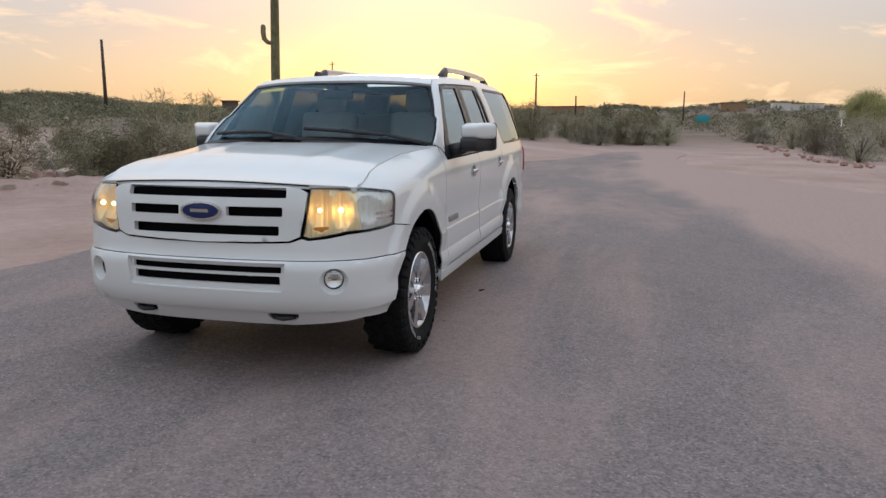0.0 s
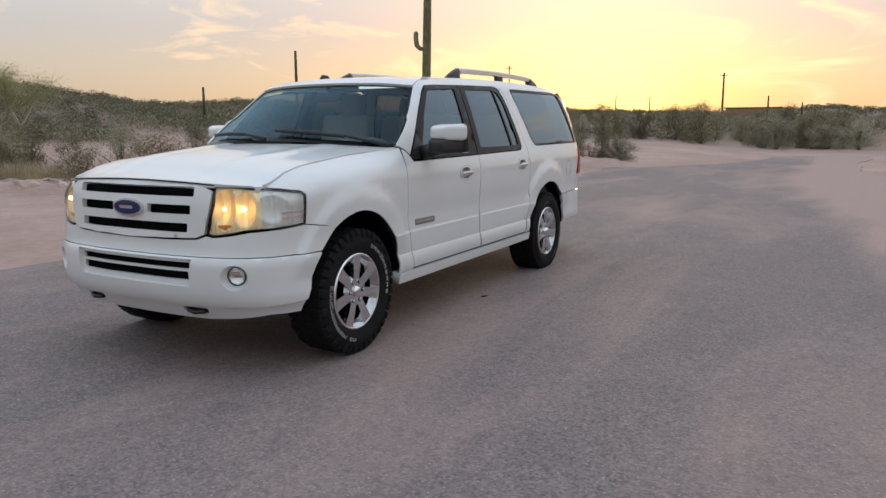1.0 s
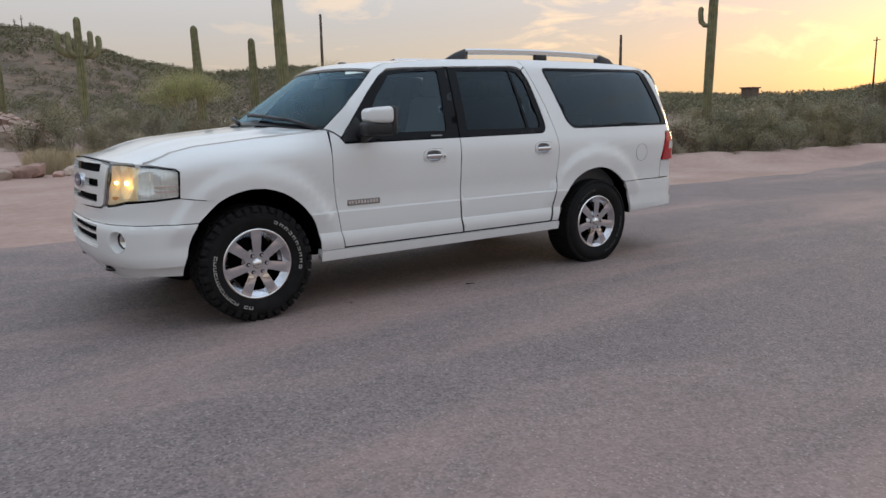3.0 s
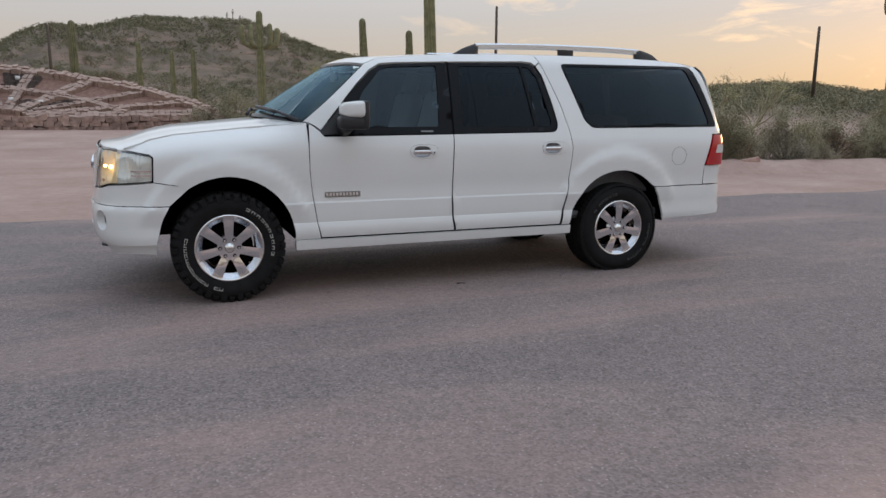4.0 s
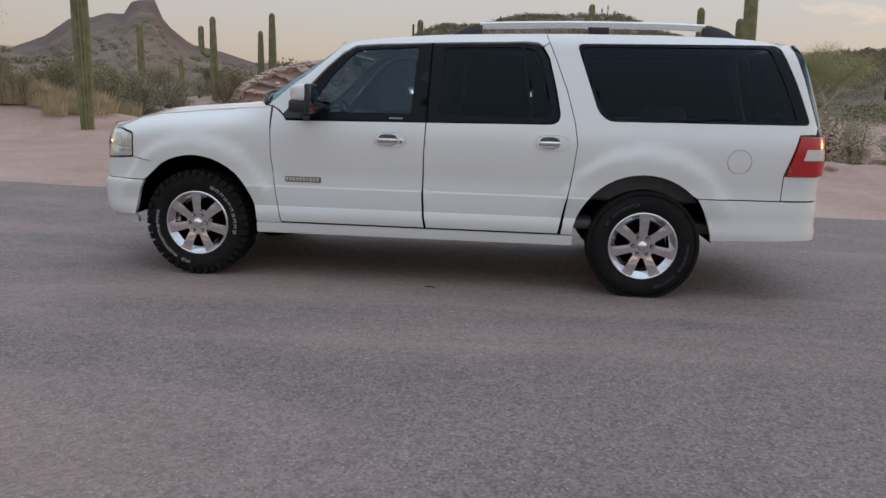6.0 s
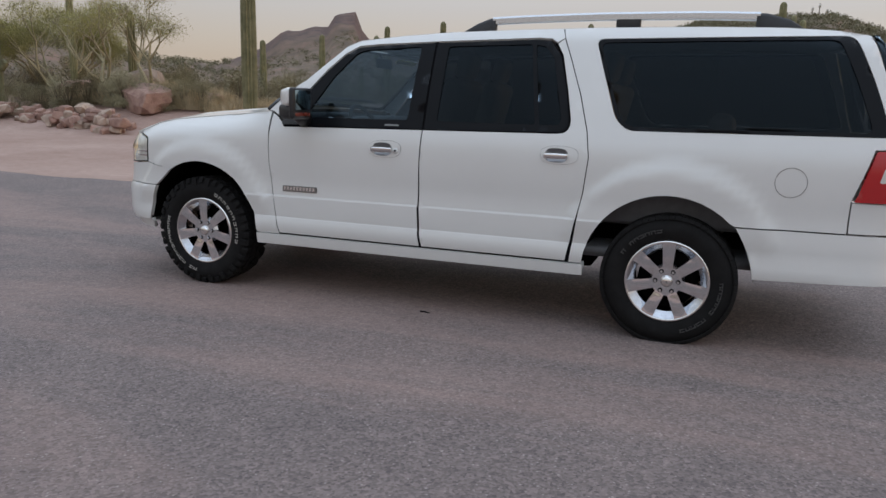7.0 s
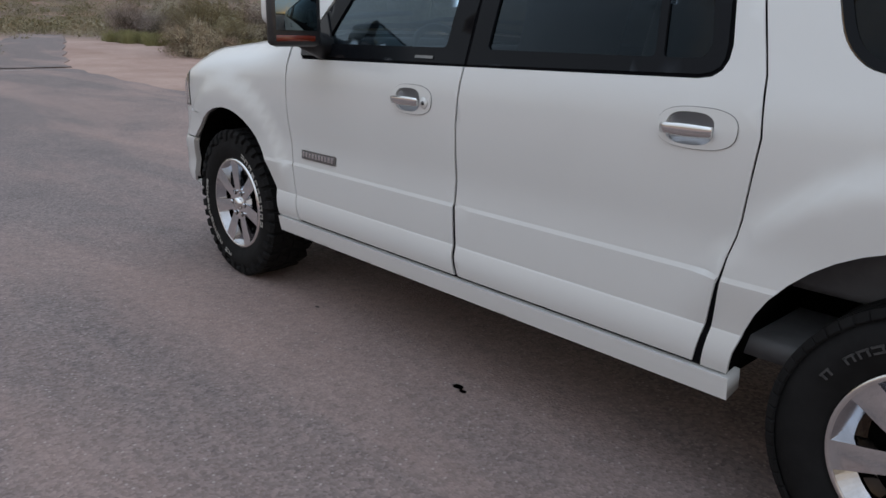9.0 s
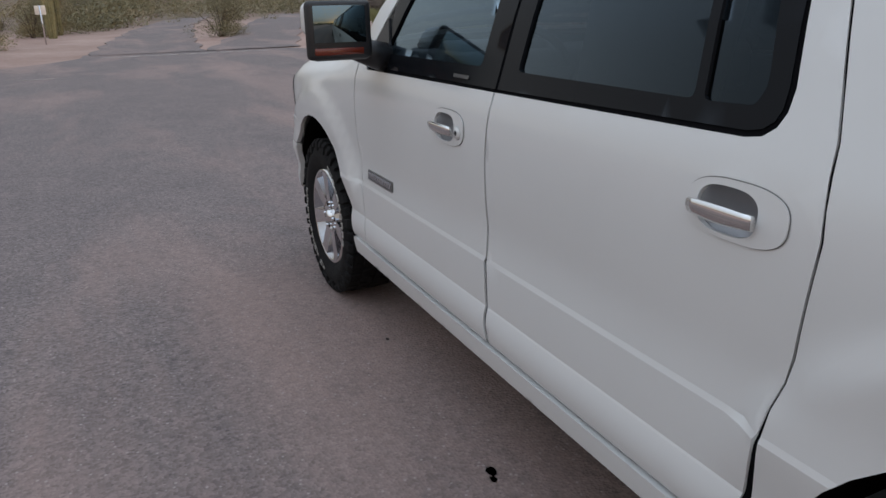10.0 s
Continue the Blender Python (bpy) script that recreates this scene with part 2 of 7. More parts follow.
# ---- the ground, hills and road ----
RIDGE = [(-180, 3.2, 300), (-160, 2.0, 400), (-120, 1.6, 400), (-60, 1.4, 400), (-20, 1.3, 500), (-13, 1.1, 700), (-9, 1.4, 900), (-5, 1.3, 900), (-2, 1.0, 700), (1.4, 1.2, 500), (8, 0.85, 500),
         (14, 0.95, 420), (19, 1.05, 400), (21.5, 1.5, 330), (24, 1.45, 300), (27, 1.0, 300), (33, 0.9, 260), (38.7, 1.15, 240), (42, 1.65, 230), (45.5, 1.75, 220), (49, 1.5, 210),
         (52.7, 1.65, 210), (55.5, 2.25, 200), (59.5, 2.8, 200), (65, 3.7, 210), (68, 3.6, 230), (72, 3.25, 260), (74.3, 3.7, 280), (76.8, 4.1, 300), (79.8, 5.05, 320),
         (83, 6.2, 330), (86, 6.15, 330), (90, 6.15, 330), (91.7, 5.85, 320), (93.2, 5.4, 310), (94.4, 5.3, 300), (95.7, 5.45, 300), (97.4, 4.95, 300), (99, 3.9, 300), (100.7, 2.5, 320), (105.7, 1.9, 420), (110, 2.2, 560),
         (112.5, 2.9, 620), (114.7, 3.3, 640), (116, 4.3, 640), (116.5, 4.9, 640), (117.0, 6.2, 640), (118.4, 6.05, 640), (118.9, 5.1, 640), (120, 5.1, 640), (121.2, 4.7, 640), (122.2, 4.8, 640), (124, 3.4, 620),
         (127, 2.2, 420), (131, 2.5, 300), (136, 3.3, 280), (141, 4.2, 280), (145, 5.0, 280), (147, 5.7, 280), (150, 5.9, 280), (156, 4.4, 280), (163, 2.6, 320), (170, 3.0, 320), (176, 3.4, 300), (180, 3.2, 300)]


def ridge_at(az):
    for a, b in zip(RIDGE, RIDGE[1:]):
        if a[0] <= az <= b[0]:
            k = (az - a[0]) / (b[0] - a[0])
            return a[1] + (b[1] - a[1]) * k, a[2] + (b[2] - a[2]) * k
    return 1.5, 400


CENTRE = Vector((0.5, -4.0, 0))
NEAR_FLAT = 34.0


def ground_z(x, y):
    """Height of the land: flat by the road, with two low mounds, rising to the ridges."""
    return land_z(x, y) + 2.7 * math.exp(-((x + 7) / 11) ** 2 - ((y - 43) / 5) ** 2) + 1.25 * math.exp(-((x + 17.5) / 6.5) ** 2 - ((y - 17.8) / 2.7) ** 2)


def land_z(x, y):
    dx, dy = x - CENTRE.x, y - CENTRE.y
    r = math.hypot(dx, dy)
    if r < 20:
        return 0.0
    if r < NEAR_FLAT:
        return 0.5 * sstep(20, 42, r) * sstep(-2.0, 9.0, y)
    az = math.degrees(math.atan2(dy, dx))
    el, dist = ridge_at(az)
    top = 1.4 + dist * math.tan(radians(el))
    foot = NEAR_FLAT if el < 2.2 else min(dist * 0.45, 110)
    k = (r - foot) / (dist - foot)
    base = 0.5 * sstep(20, 42, r) * sstep(-2.0, 9.0, y)
    if k <= 0:
        return base
    if k <= 1:
        rough = noise.fractal(Vector((x * 0.02, y * 0.02, 3.1)), 1.0, 2.0, 5) * 0.13 * (1 - abs(2 * k - 1))
        return base + (top - base) * (sstep(0, 1, k) * 0.55 + 0.45 * k + rough)
    back = (r - dist) / dist
    return top * max(-0.2, 1 - back * 0.8)


def build_terrain():
    bm = bmesh.new()
    radii = [0, 4, 9, 15, 18, 20.5, 23, 25.5, 28, 31, 34, 37, 40, 43.5, 47, 51, 55, 64, 74, 85, 97, 110, 125, 140, 157, 175, 195, 215, 235, 255, 270, 285, 300, 315, 330, 345, 370, 400, 440, 480, 530, 580, 620, 660, 720, 800, 950, 1200, 1700, 2600, 4200]
    azs = []
    a = -180.0
    while a < 180:
        azs.append(a)
        a += 0.5 if -20 < a < 160 else 2.5
    rings = []
    c = bm.verts.new((CENTRE.x, CENTRE.y, -0.02))
    for r in radii[1:]:
        ring = []
        for a in azs:
            x, y = CENTRE.x + r * math.cos(radians(a)), CENTRE.y + r * math.sin(radians(a))
            ring.append(bm.verts.new((x, y, ground_z(x, y) - 0.02 * (r < 70))))
        rings.append(ring)
    n = len(azs)
    for k in range(n):
        bm.faces.new((c, rings[0][k], rings[0][(k + 1) % n]))
    for p, q in zip(rings, rings[1:]):
        for k in range(n):
            bm.faces.new((p[k], q[k], q[(k + 1) % n], p[(k + 1) % n]))
    m = bpy.data.materials.new("desert_ground")
    m.use_nodes = True
    t = m.node_tree
    b = t.nodes["Principled BSDF"]
    b.inputs["Roughness"].default_value = 0.95
    geo = t.nodes.new("ShaderNodeNewGeometry")
    sep = t.nodes.new("ShaderNodeSeparateXYZ")
    ln = t.nodes.new("ShaderNodeVectorMath")
    ln.operation = "LENGTH"
    t.links.new(geo.outputs["Position"], ln.inputs[0])
    n1 = nd(t, "ShaderNodeTexNoise", Scale=0.35, Detail=8.0, Roughness=0.65)
    n2 = nd(t, "ShaderNodeTexNoise", Scale=6.0, Detail=6.0, Roughness=0.7)
    n3 = nd(t, "ShaderNodeTexNoise", Scale=0.11, Detail=9.0, Roughness=0.7)
    for n in (n1, n2, n3):
        t.links.new(geo.outputs["Position"], n.inputs["Vector"])
    dirt = t.nodes.new("ShaderNodeValToRGB")
    dirt.color_ramp.elements[0].position, dirt.color_ramp.elements[0].color = 0.3, (0.33, 0.205, 0.165, 1)
    dirt.color_ramp.elements[1].position, dirt.color_ramp.elements[1].color = 0.7, (0.49, 0.345, 0.29, 1)
    t.links.new(n1.outputs["Fac"], dirt.inputs[0])
    fine = t.nodes.new("ShaderNodeMixRGB")
    fine.blend_type = "MULTIPLY"
    fine.inputs[0].default_value = 0.5
    fr = t.nodes.new("ShaderNodeValToRGB")
    fr.color_ramp.elements[0].position, fr.color_ramp.elements[0].color = 0.3, (0.6, 0.6, 0.6, 1)
    fr.color_ramp.elements[1].position, fr.color_ramp.elements[1].color = 0.65, (1, 1, 1, 1)
    t.links.new(n2.outputs["Fac"], fr.inputs[0])
    t.links.new(dirt.outputs[0], fine.inputs[1])
    t.links.new(fr.outputs[0], fine.inputs[2])
    bare = t.nodes.new("ShaderNodeMapRange")
    bare.inputs["From Min"].default_value, bare.inputs["From Max"].default_value = 300, 410
    t.links.new(ln.outputs["Value"], bare.inputs["Value"])
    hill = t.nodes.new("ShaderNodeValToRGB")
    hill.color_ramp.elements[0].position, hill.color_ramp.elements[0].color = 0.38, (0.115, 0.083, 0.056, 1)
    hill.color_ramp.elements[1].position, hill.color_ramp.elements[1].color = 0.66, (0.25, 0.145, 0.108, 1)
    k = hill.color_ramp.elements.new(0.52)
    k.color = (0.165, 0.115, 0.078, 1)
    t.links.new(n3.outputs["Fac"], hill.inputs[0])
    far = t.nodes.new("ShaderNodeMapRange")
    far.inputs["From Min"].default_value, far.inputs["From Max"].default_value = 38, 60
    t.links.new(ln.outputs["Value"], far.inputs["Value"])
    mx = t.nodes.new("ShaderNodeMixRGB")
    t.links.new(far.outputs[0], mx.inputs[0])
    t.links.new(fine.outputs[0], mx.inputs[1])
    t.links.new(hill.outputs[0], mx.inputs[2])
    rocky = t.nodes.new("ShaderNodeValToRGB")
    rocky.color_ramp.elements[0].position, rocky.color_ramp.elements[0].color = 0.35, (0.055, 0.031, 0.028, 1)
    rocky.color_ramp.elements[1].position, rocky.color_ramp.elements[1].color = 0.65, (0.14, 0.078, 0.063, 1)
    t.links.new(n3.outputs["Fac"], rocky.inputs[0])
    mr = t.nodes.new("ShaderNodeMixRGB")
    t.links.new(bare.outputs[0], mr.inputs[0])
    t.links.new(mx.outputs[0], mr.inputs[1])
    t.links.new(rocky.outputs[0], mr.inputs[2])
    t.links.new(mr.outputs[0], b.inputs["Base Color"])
    bp = t.nodes.new("ShaderNodeBump")
    bp.inputs["Strength"].default_value, bp.inputs["Distance"].default_value = 0.6, 0.05
    t.links.new(n2.outputs["Fac"], bp.inputs["Height"])
    t.links.new(bp.outputs[0], b.inputs["Normal"])
    return single("ground", bm, m, "pinkish desert dirt running out to scrub-covered hills", "ground", kind="structure")


build_terrain()


def road_material():
    m = bpy.data.materials.new("dusty_asphalt")
    m.use_nodes = True
    t = m.node_tree
    b = t.nodes["Principled BSDF"]
    b.inputs["Roughness"].default_value = 0.88
    geo = t.nodes.new("ShaderNodeNewGeometry")
    pos = geo.outputs["Position"]
    grain = nd(t, "ShaderNodeTexVoronoi", Scale=80.0)
    speck = nd(t, "ShaderNodeTexVoronoi", Scale=26.0)
    t.links.new(pos, speck.inputs["Vector"])
    g2 = nd(t, "ShaderNodeTexNoise", Scale=16.0, Detail=10.0, Roughness=0.8)
    mp = t.nodes.new("ShaderNodeMapping")
    mp.inputs["Scale"].default_value = (0.16, 0.55, 1)
    mp.inputs["Rotation"].default_value = (0, 0, radians(8))
    t.links.new(pos, mp.inputs[0])
    patch = nd(t, "ShaderNodeTexNoise", Scale=1.0, Detail=7.0, Roughness=0.62, Distortion=0.4)
    t.links.new(mp.outputs[0], patch.inputs["Vector"])
    for n in (grain, g2):
        t.links.new(pos, n.inputs["Vector"])
    asp = t.nodes.new("ShaderNodeValToRGB")
    e = asp.color_ramp.elements
    e[0].position, e[0].color = 0.30, (0.140, 0.113, 0.108, 1)
    e[1].position, e[1].color = 0.72, (0.222, 0.183, 0.175, 1)
    t.links.new(g2.outputs["Fac"], asp.inputs[0])
    chip = t.nodes.new("ShaderNodeValToRGB")
    chip.color_ramp.elements[0].position, chip.color_ramp.elements[0].color = 0.0, (0.56, 0.555, 0.56, 1)
    chip.color_ramp.elements[1].position, chip.color_ramp.elements[1].color = 1.0, (1.48, 1.44, 1.42, 1)
    t.links.new(grain.outputs["Color"], chip.inputs[0])
    mul = t.nodes.new("ShaderNodeMixRGB")
    mul.blend_type, mul.inputs[0].default_value = "MULTIPLY", 1.0
    t.links.new(asp.outputs[0], mul.inputs[1])
    t.links.new(chip.outputs[0], mul.inputs[2])
    # dust blown over the paving, thicker towards its edges
    sep = t.nodes.new("ShaderNodeSeparateXYZ")
    t.links.new(pos, sep.inputs[0])
    lane = t.nodes.new("ShaderNodeMapRange")
    lane.interpolation_type = "SMOOTHSTEP"
    lane.inputs["From Min"].default_value, lane.inputs["From Max"].default_value = 1.3, -0.7
    lane.inputs["To Min"].default_value, lane.inputs["To Max"].default_value = 0.0, 0.55
    verge = t.nodes.new("ShaderNodeMapRange")
    verge.inputs["From Min"].default_value, verge.inputs["From Max"].default_value = -6.0, 20.0
    verge.inputs["To Min"].default_value, verge.inputs["To Max"].default_value = 6.4, 2.7
    t.links.new(sep.outputs[0], verge.inputs["Value"])
    off = t.nodes.new("ShaderNodeMath")
    off.operation = "ADD"
    t.links.new(sep.outputs[1], off.inputs[0])
    t.links.new(verge.outputs[0], off.inputs[1])
    t.links.new(off.outputs[0], lane.inputs["Value"])
    sm = t.nodes.new("ShaderNodeMath")
    sm.operation = "ADD"
    t.links.new(patch.outputs["Fac"], sm.inputs[0])
    t.links.new(lane.outputs[0], sm.inputs[1])
    dm = t.nodes.new("ShaderNodeValToRGB")
    dm.color_ramp.elements[0].position, dm.color_ramp.elements[1].position = 0.47, 0.76
    t.links.new(sm.outputs[0], dm.inputs[0])
    dk = t.nodes.new("ShaderNodeMath")
    dk.operation = "MULTIPLY"
    t.links.new(dm.outputs[0], dk.inputs[0])
    gk = t.nodes.new("ShaderNodeMapRange")
    gk.inputs["From Min"].default_value, gk.inputs["From Max"].default_value = 0.25, 0.6
    gk.inputs["To Min"].default_value, gk.inputs["To Max"].default_value = 0.35, 1.0
    t.links.new(g2.outputs["Fac"], gk.inputs["Value"])
    t.links.new(gk.outputs[0], dk.inputs[1])
    mx = t.nodes.new("ShaderNodeMixRGB")
    mx.inputs[2].default_value = (0.385, 0.257, 0.220, 1)
    t.links.new(dk.outputs[0], mx.inputs[0])
    # worn and darker blotches, a step across to a hand across
    blot = nd(t, "ShaderNodeTexNoise", Scale=1.7, Detail=8.0, Roughness=0.72, Distortion=0.6)
    t.links.new(pos, blot.inputs["Vector"])
    br = t.nodes.new("ShaderNodeValToRGB")
    br.color_ramp.elements[0].position, br.color_ramp.elements[0].color = 0.34, (0.86, 0.865, 0.875, 1)
    br.color_ramp.elements[1].position, br.color_ramp.elements[1].color = 0.66, (1.08, 1.07, 1.06, 1)
    t.links.new(blot.outputs["Fac"], br.inputs[0])
    mb = t.nodes.new("ShaderNodeMixRGB")
    mb.blend_type, mb.inputs[0].default_value = "MULTIPLY", 1.0
    t.links.new(mul.outputs[0], mb.inputs[1])
    t.links.new(br.outputs[0], mb.inputs[2])
    t.links.new(mb.outputs[0], mx.inputs[1])
    # pale grit lying loose on top
    gs = t.nodes.new("ShaderNodeMapRange")
    gs.inputs["From Min"].default_value, gs.inputs["From Max"].default_value = 0.10, 0.16
    gs.inputs["To Min"].default_value, gs.inputs["To Max"].default_value = 0.6, 0.0
    t.links.new(speck.outputs["Distance"], gs.inputs["Value"])
    grit = t.nodes.new("ShaderNodeMixRGB")
    grit.inputs[2].default_value = (0.42, 0.36, 0.34, 1)
    t.links.new(gs.outputs[0], grit.inputs[0])
    t.links.new(mx.outputs[0], grit.inputs[1])
    t.links.new(grit.outputs[0], b.inputs["Base Color"])
    bp = t.nodes.new("ShaderNodeBump")
    bp.inputs["Strength"].default_value, bp.inputs["Distance"].default_value = 0.6, 0.004
    t.links.new(grain.outputs["Distance"], bp.inputs["Height"])
    t.links.new(bp.outputs[0], b.inputs["Normal"])
    return m


M_ROAD = road_material()


def strip(bm, left, right, z, thick=0.06):
    """A sheet between two lines of points, with a skirt."""
    a = [bm.verts.new((x, y, z)) for x, y in left]
    b = [bm.verts.new((x, y, z)) for x, y in right]
    for i in range(len(a) - 1):
        bm.faces.new((a[i], b[i], b[i + 1], a[i + 1]))
    for line in (a, b):
        lo = [bm.verts.new((v.co.x, v.co.y, z - thick)) for v in line]
        for i in range(len(line) - 1):
            bm.faces.new((line[i], line[i + 1], lo[i + 1], lo[i]))


def build_road():
    bm = bmesh.new()
    left, right = [], []
    rnd = random.Random(4)
    x = -22.0
    while x <= 62:
        yl = 3.85 + (-0.075 * max(0, x - 3) if x < 14 else -0.82 + 0.11 * (x - 14))  + 0.65 * (1 - sstep(-22, -12, x)) + 0.07 * math.sin(x * 2.1) + rnd.uniform(-0.05, 0.05)
        yr = -9.5 + 5.6 * sstep(2, 26, x) - 0.8 * sstep(26, 40, x) + 7.6 * (1 - sstep(-22, -10, x)) + 0.12 * math.sin(x * 0.9) + rnd.uniform(-0.06, 0.06)
        left.append((x, yl))
        right.append((x, yr))
        x += 0.5
    strip(bm, right, left, 0.0)
    for v in bm.verts:
        if v.co.z > -0.01:
            v.co.z = 0.0
    bmesh.ops.translate(bm, verts=bm.verts, vec=(0, 0, 0.0))
    return single("road", bm, M_ROAD, "grey worn asphalt road dusted with red dirt", "road", kind="structure", smooth=False)


build_road()


def build_fork():
    """The two narrow roads that leave the paving in front of the car."""
    for name, line, w in (("road", ((-21.5, -0.2), (-30, 0.6), (-42, 2.2), (-60, 6.0)), 1.7), ("road", ((-21.5, 3.0), (-30, 5.4), (-42, 9.0), (-60, 14.0)), 1.5)):
        bm = bmesh.new()
        left, right = [], []
        for (x0, y0), (x1, y1) in zip(line, line[1:]):
            for k in range(8):
                x, y = x0 + (x1 - x0) * k / 8, y0 + (y1 - y0) * k / 8
                e = 0.12 * math.sin(x * 1.7)
                left.append((x, y + w + e))
                right.append((x, y - w + e))
        strip(bm, right, left, 0.0)
        for v in bm.verts:
            v.co.z += ground_z(v.co.x, v.co.y) + 0.012
        single(name, bm, M_ROAD, "narrow worn asphalt fork between dirt banks", "road", kind="structure", smooth=False)


build_fork()


def build_bank():
    """A low scraped bank of dirt where the scrub begins on the far side."""
    line = [Vector((*p, 0)) for p in ((1.0, 16.0), (4.0, 14.2), (7.0, 12.4), (9.0, 9.9), (10.8, 8.0), (14.0, 7.3), (17.0, 6.8), (21.0, 5.5), (24.5, 4.5), (26.6, 4.9))]
    pts = []
    for a, b in zip(line, line[1:]):
        n = max(1, int((b - a).length / 0.3))
        pts += [a + (b - a) * k / n for k in range(n)]
    bm = bmesh.new()
    rows = []
    for i, p in enumerate(pts):
        d = (pts[min(i + 3, len(pts) - 1)] - pts[max(i - 3, 0)]).normalized()
        nrm = Vector((-d.y, d.x, 0))
        fade = sstep(0, 8, i) * sstep(0, 8, len(pts) - 1 - i)
        row = []
        for k, (o, h) in enumerate(((-1.0, -0.06), (-0.6, 0.05), (-0.25, 0.17), (0.2, 0.24), (0.9, 0.22), (1.8, 0.14), (2.6, -0.06))):
            q = p + nrm * (o + 0.22 * noise.noise(Vector((p.x * 0.8, p.y * 0.8, k * 0.3))))
            z = ground_z(q.x, q.y) + (h * fade * (1 + 0.5 * noise.noise(Vector((q.x * 1.6, q.y * 1.6, 2.0)))) if h > 0 else h)
            row.append(bm.verts.new((q.x, q.y, z)))
        rows.append(row)
    for a, b in zip(rows, rows[1:]):
        for k in range(len(a) - 1):
            bm.faces.new((a[k], b[k], b[k + 1], a[k + 1]))
    bmesh.ops.recalc_face_normals(bm, faces=bm.faces)
    single("dirt_bank", bm, bpy.data.materials["desert_ground"], "low scraped bank of reddish dirt beside the paving", "bank", kind="structure")


build_bank()
M_WORN = mat("worn_white_paint", (0.42, 0.38, 0.36), 0.9, color2=(0.20, 0.16, 0.145), scale=14)
for x, y, l in ((-6.9, -3.75, 0.75), (-14.2, -2.95, 0.7)):
    bm = bmesh.new()
    add_box(bm, (x, y, 0.0022), (0.12, l, 0.003))
    single("lane_mark", bm, M_WORN, "faded white dash painted on the asphalt", "lane mark", "lane dashes", kind="structure")
M_TAR = mat("oil_stain", (0.028, 0.024, 0.024), 0.6, var=0.3, scale=40)
rs = random.Random(8)
for x, y, r in ((1.785, -0.985, 0.023), (1.825, -1.0, 0.014), (2.715, -1.02, 0.012), (0.72, -0.93, 0.010)):
    bm = bmesh.new()
    n = 16
    c = [bm.verts.new((x + r * (1.6 if k % 2 else 1.2) * rs.uniform(0.7, 1.1) * math.cos(2 * math.pi * k / n), y + r * rs.uniform(0.55, 0.9) * math.sin(2 * math.pi * k / n), 0.0022)) for k in range(n)]
    f = bm.faces.new(c)
    bmesh.ops.solidify(bm, geom=[f], thickness=0.0015)
    single("oil_stain", bm, M_TAR, "small dark oil spot on the asphalt", "stain", "oil spots by the car", kind="structure")

bm = bmesh.new()
for k in range(9):
    add_box(bm, (-20.4 - 0.03 * k, -1.3 + 0.55 * k, 0.0022), (0.30, 0.50, 0.003), Matrix())
single("lane_mark", bm, M_WORN, "faded pale stop line across the end of the paving", "lane mark", kind="structure")
# ---- the car ----
from mathutils.geometry import delaunay_2d_cdt

PLAN = [(-0.905, 0.0), (-0.900, 0.25), (-0.880, 0.45), (-0.850, 0.62), (-0.805, 0.745), (-0.745, 0.84), (-0.66, 0.905), (-0.55, 0.945), (-0.40, 0.965), (-0.2, 0.97), (0.0, 0.97), (1.0, 0.972), (2.0, 0.972), (3.0, 0.970),
        (3.7, 0.968), (4.12, 0.957), (4.34, 0.938), (4.45, 0.90), (4.515, 0.83), (4.55, 0.72), (4.575, 0.4), (4.58, 0.0)]


def smooth_line(pts, n=12):
    """Points along a Catmull-Rom line through pts."""
    out = []
    P = [Vector(p) for p in pts]
    for i in range(len(P) - 1):
        p0, p1, p2, p3 = P[max(i - 1, 0)], P[i], P[i + 1], P[min(i + 2, len(P) - 1)]
        m1 = (p2 - p0) * 0.5 * (1 if i else 2)
        m2 = (p3 - p1) * 0.5 * (1 if i < len(P) - 2 else 2)
        for k in range(n):
            t = k / n
            out.append((2 * t ** 3 - 3 * t * t + 1) * p1 + (t ** 3 - 2 * t * t + t) * m1 + (3 * t * t - 2 * t ** 3) * p2 + (t ** 3 - t * t) * m2)
    out.append(P[-1])
    return out


# Catmull-Rom bulges where spacing changes much, so the plan is only lightly rounded
PL = np.array([tuple(p) for p in smooth_line([Vector((*p, 0)) for p in PLAN[:9]])] + [(x, y, 0) for x, y in PLAN[9:15]] + [tuple(p) for p in smooth_line([Vector((*p, 0)) for p in PLAN[15:]])])[:, :2]
ARC = np.concatenate([[0], np.cumsum(np.hypot(*np.diff(PL, axis=0).T))])
TAN = np.gradient(PL, ARC, axis=0)
NRM = np.stack([-TAN[:, 1], TAN[:, 0]], 1)
NRM /= np.hypot(*NRM.T)[:, None]
NRM *= np.sign((NRM * (PL - np.array([1.8, 0]))).sum(1))[:, None]
for _ in range(6):
    NRM[1:-1] = (NRM[:-2] + NRM[1:-1] * 2 + NRM[2:]) / 4
NRM /= np.hypot(*NRM.T)[:, None]
A_END = float(ARC[-1])


def ax(x):
    return float(np.interp(x, PL[:, 0], ARC))


def ay(y):
    n = int(np.argmax(PL[:, 0] > -0.41))
    return math.copysign(float(np.interp(abs(y), PL[:n, 1], ARC[:n])), y)


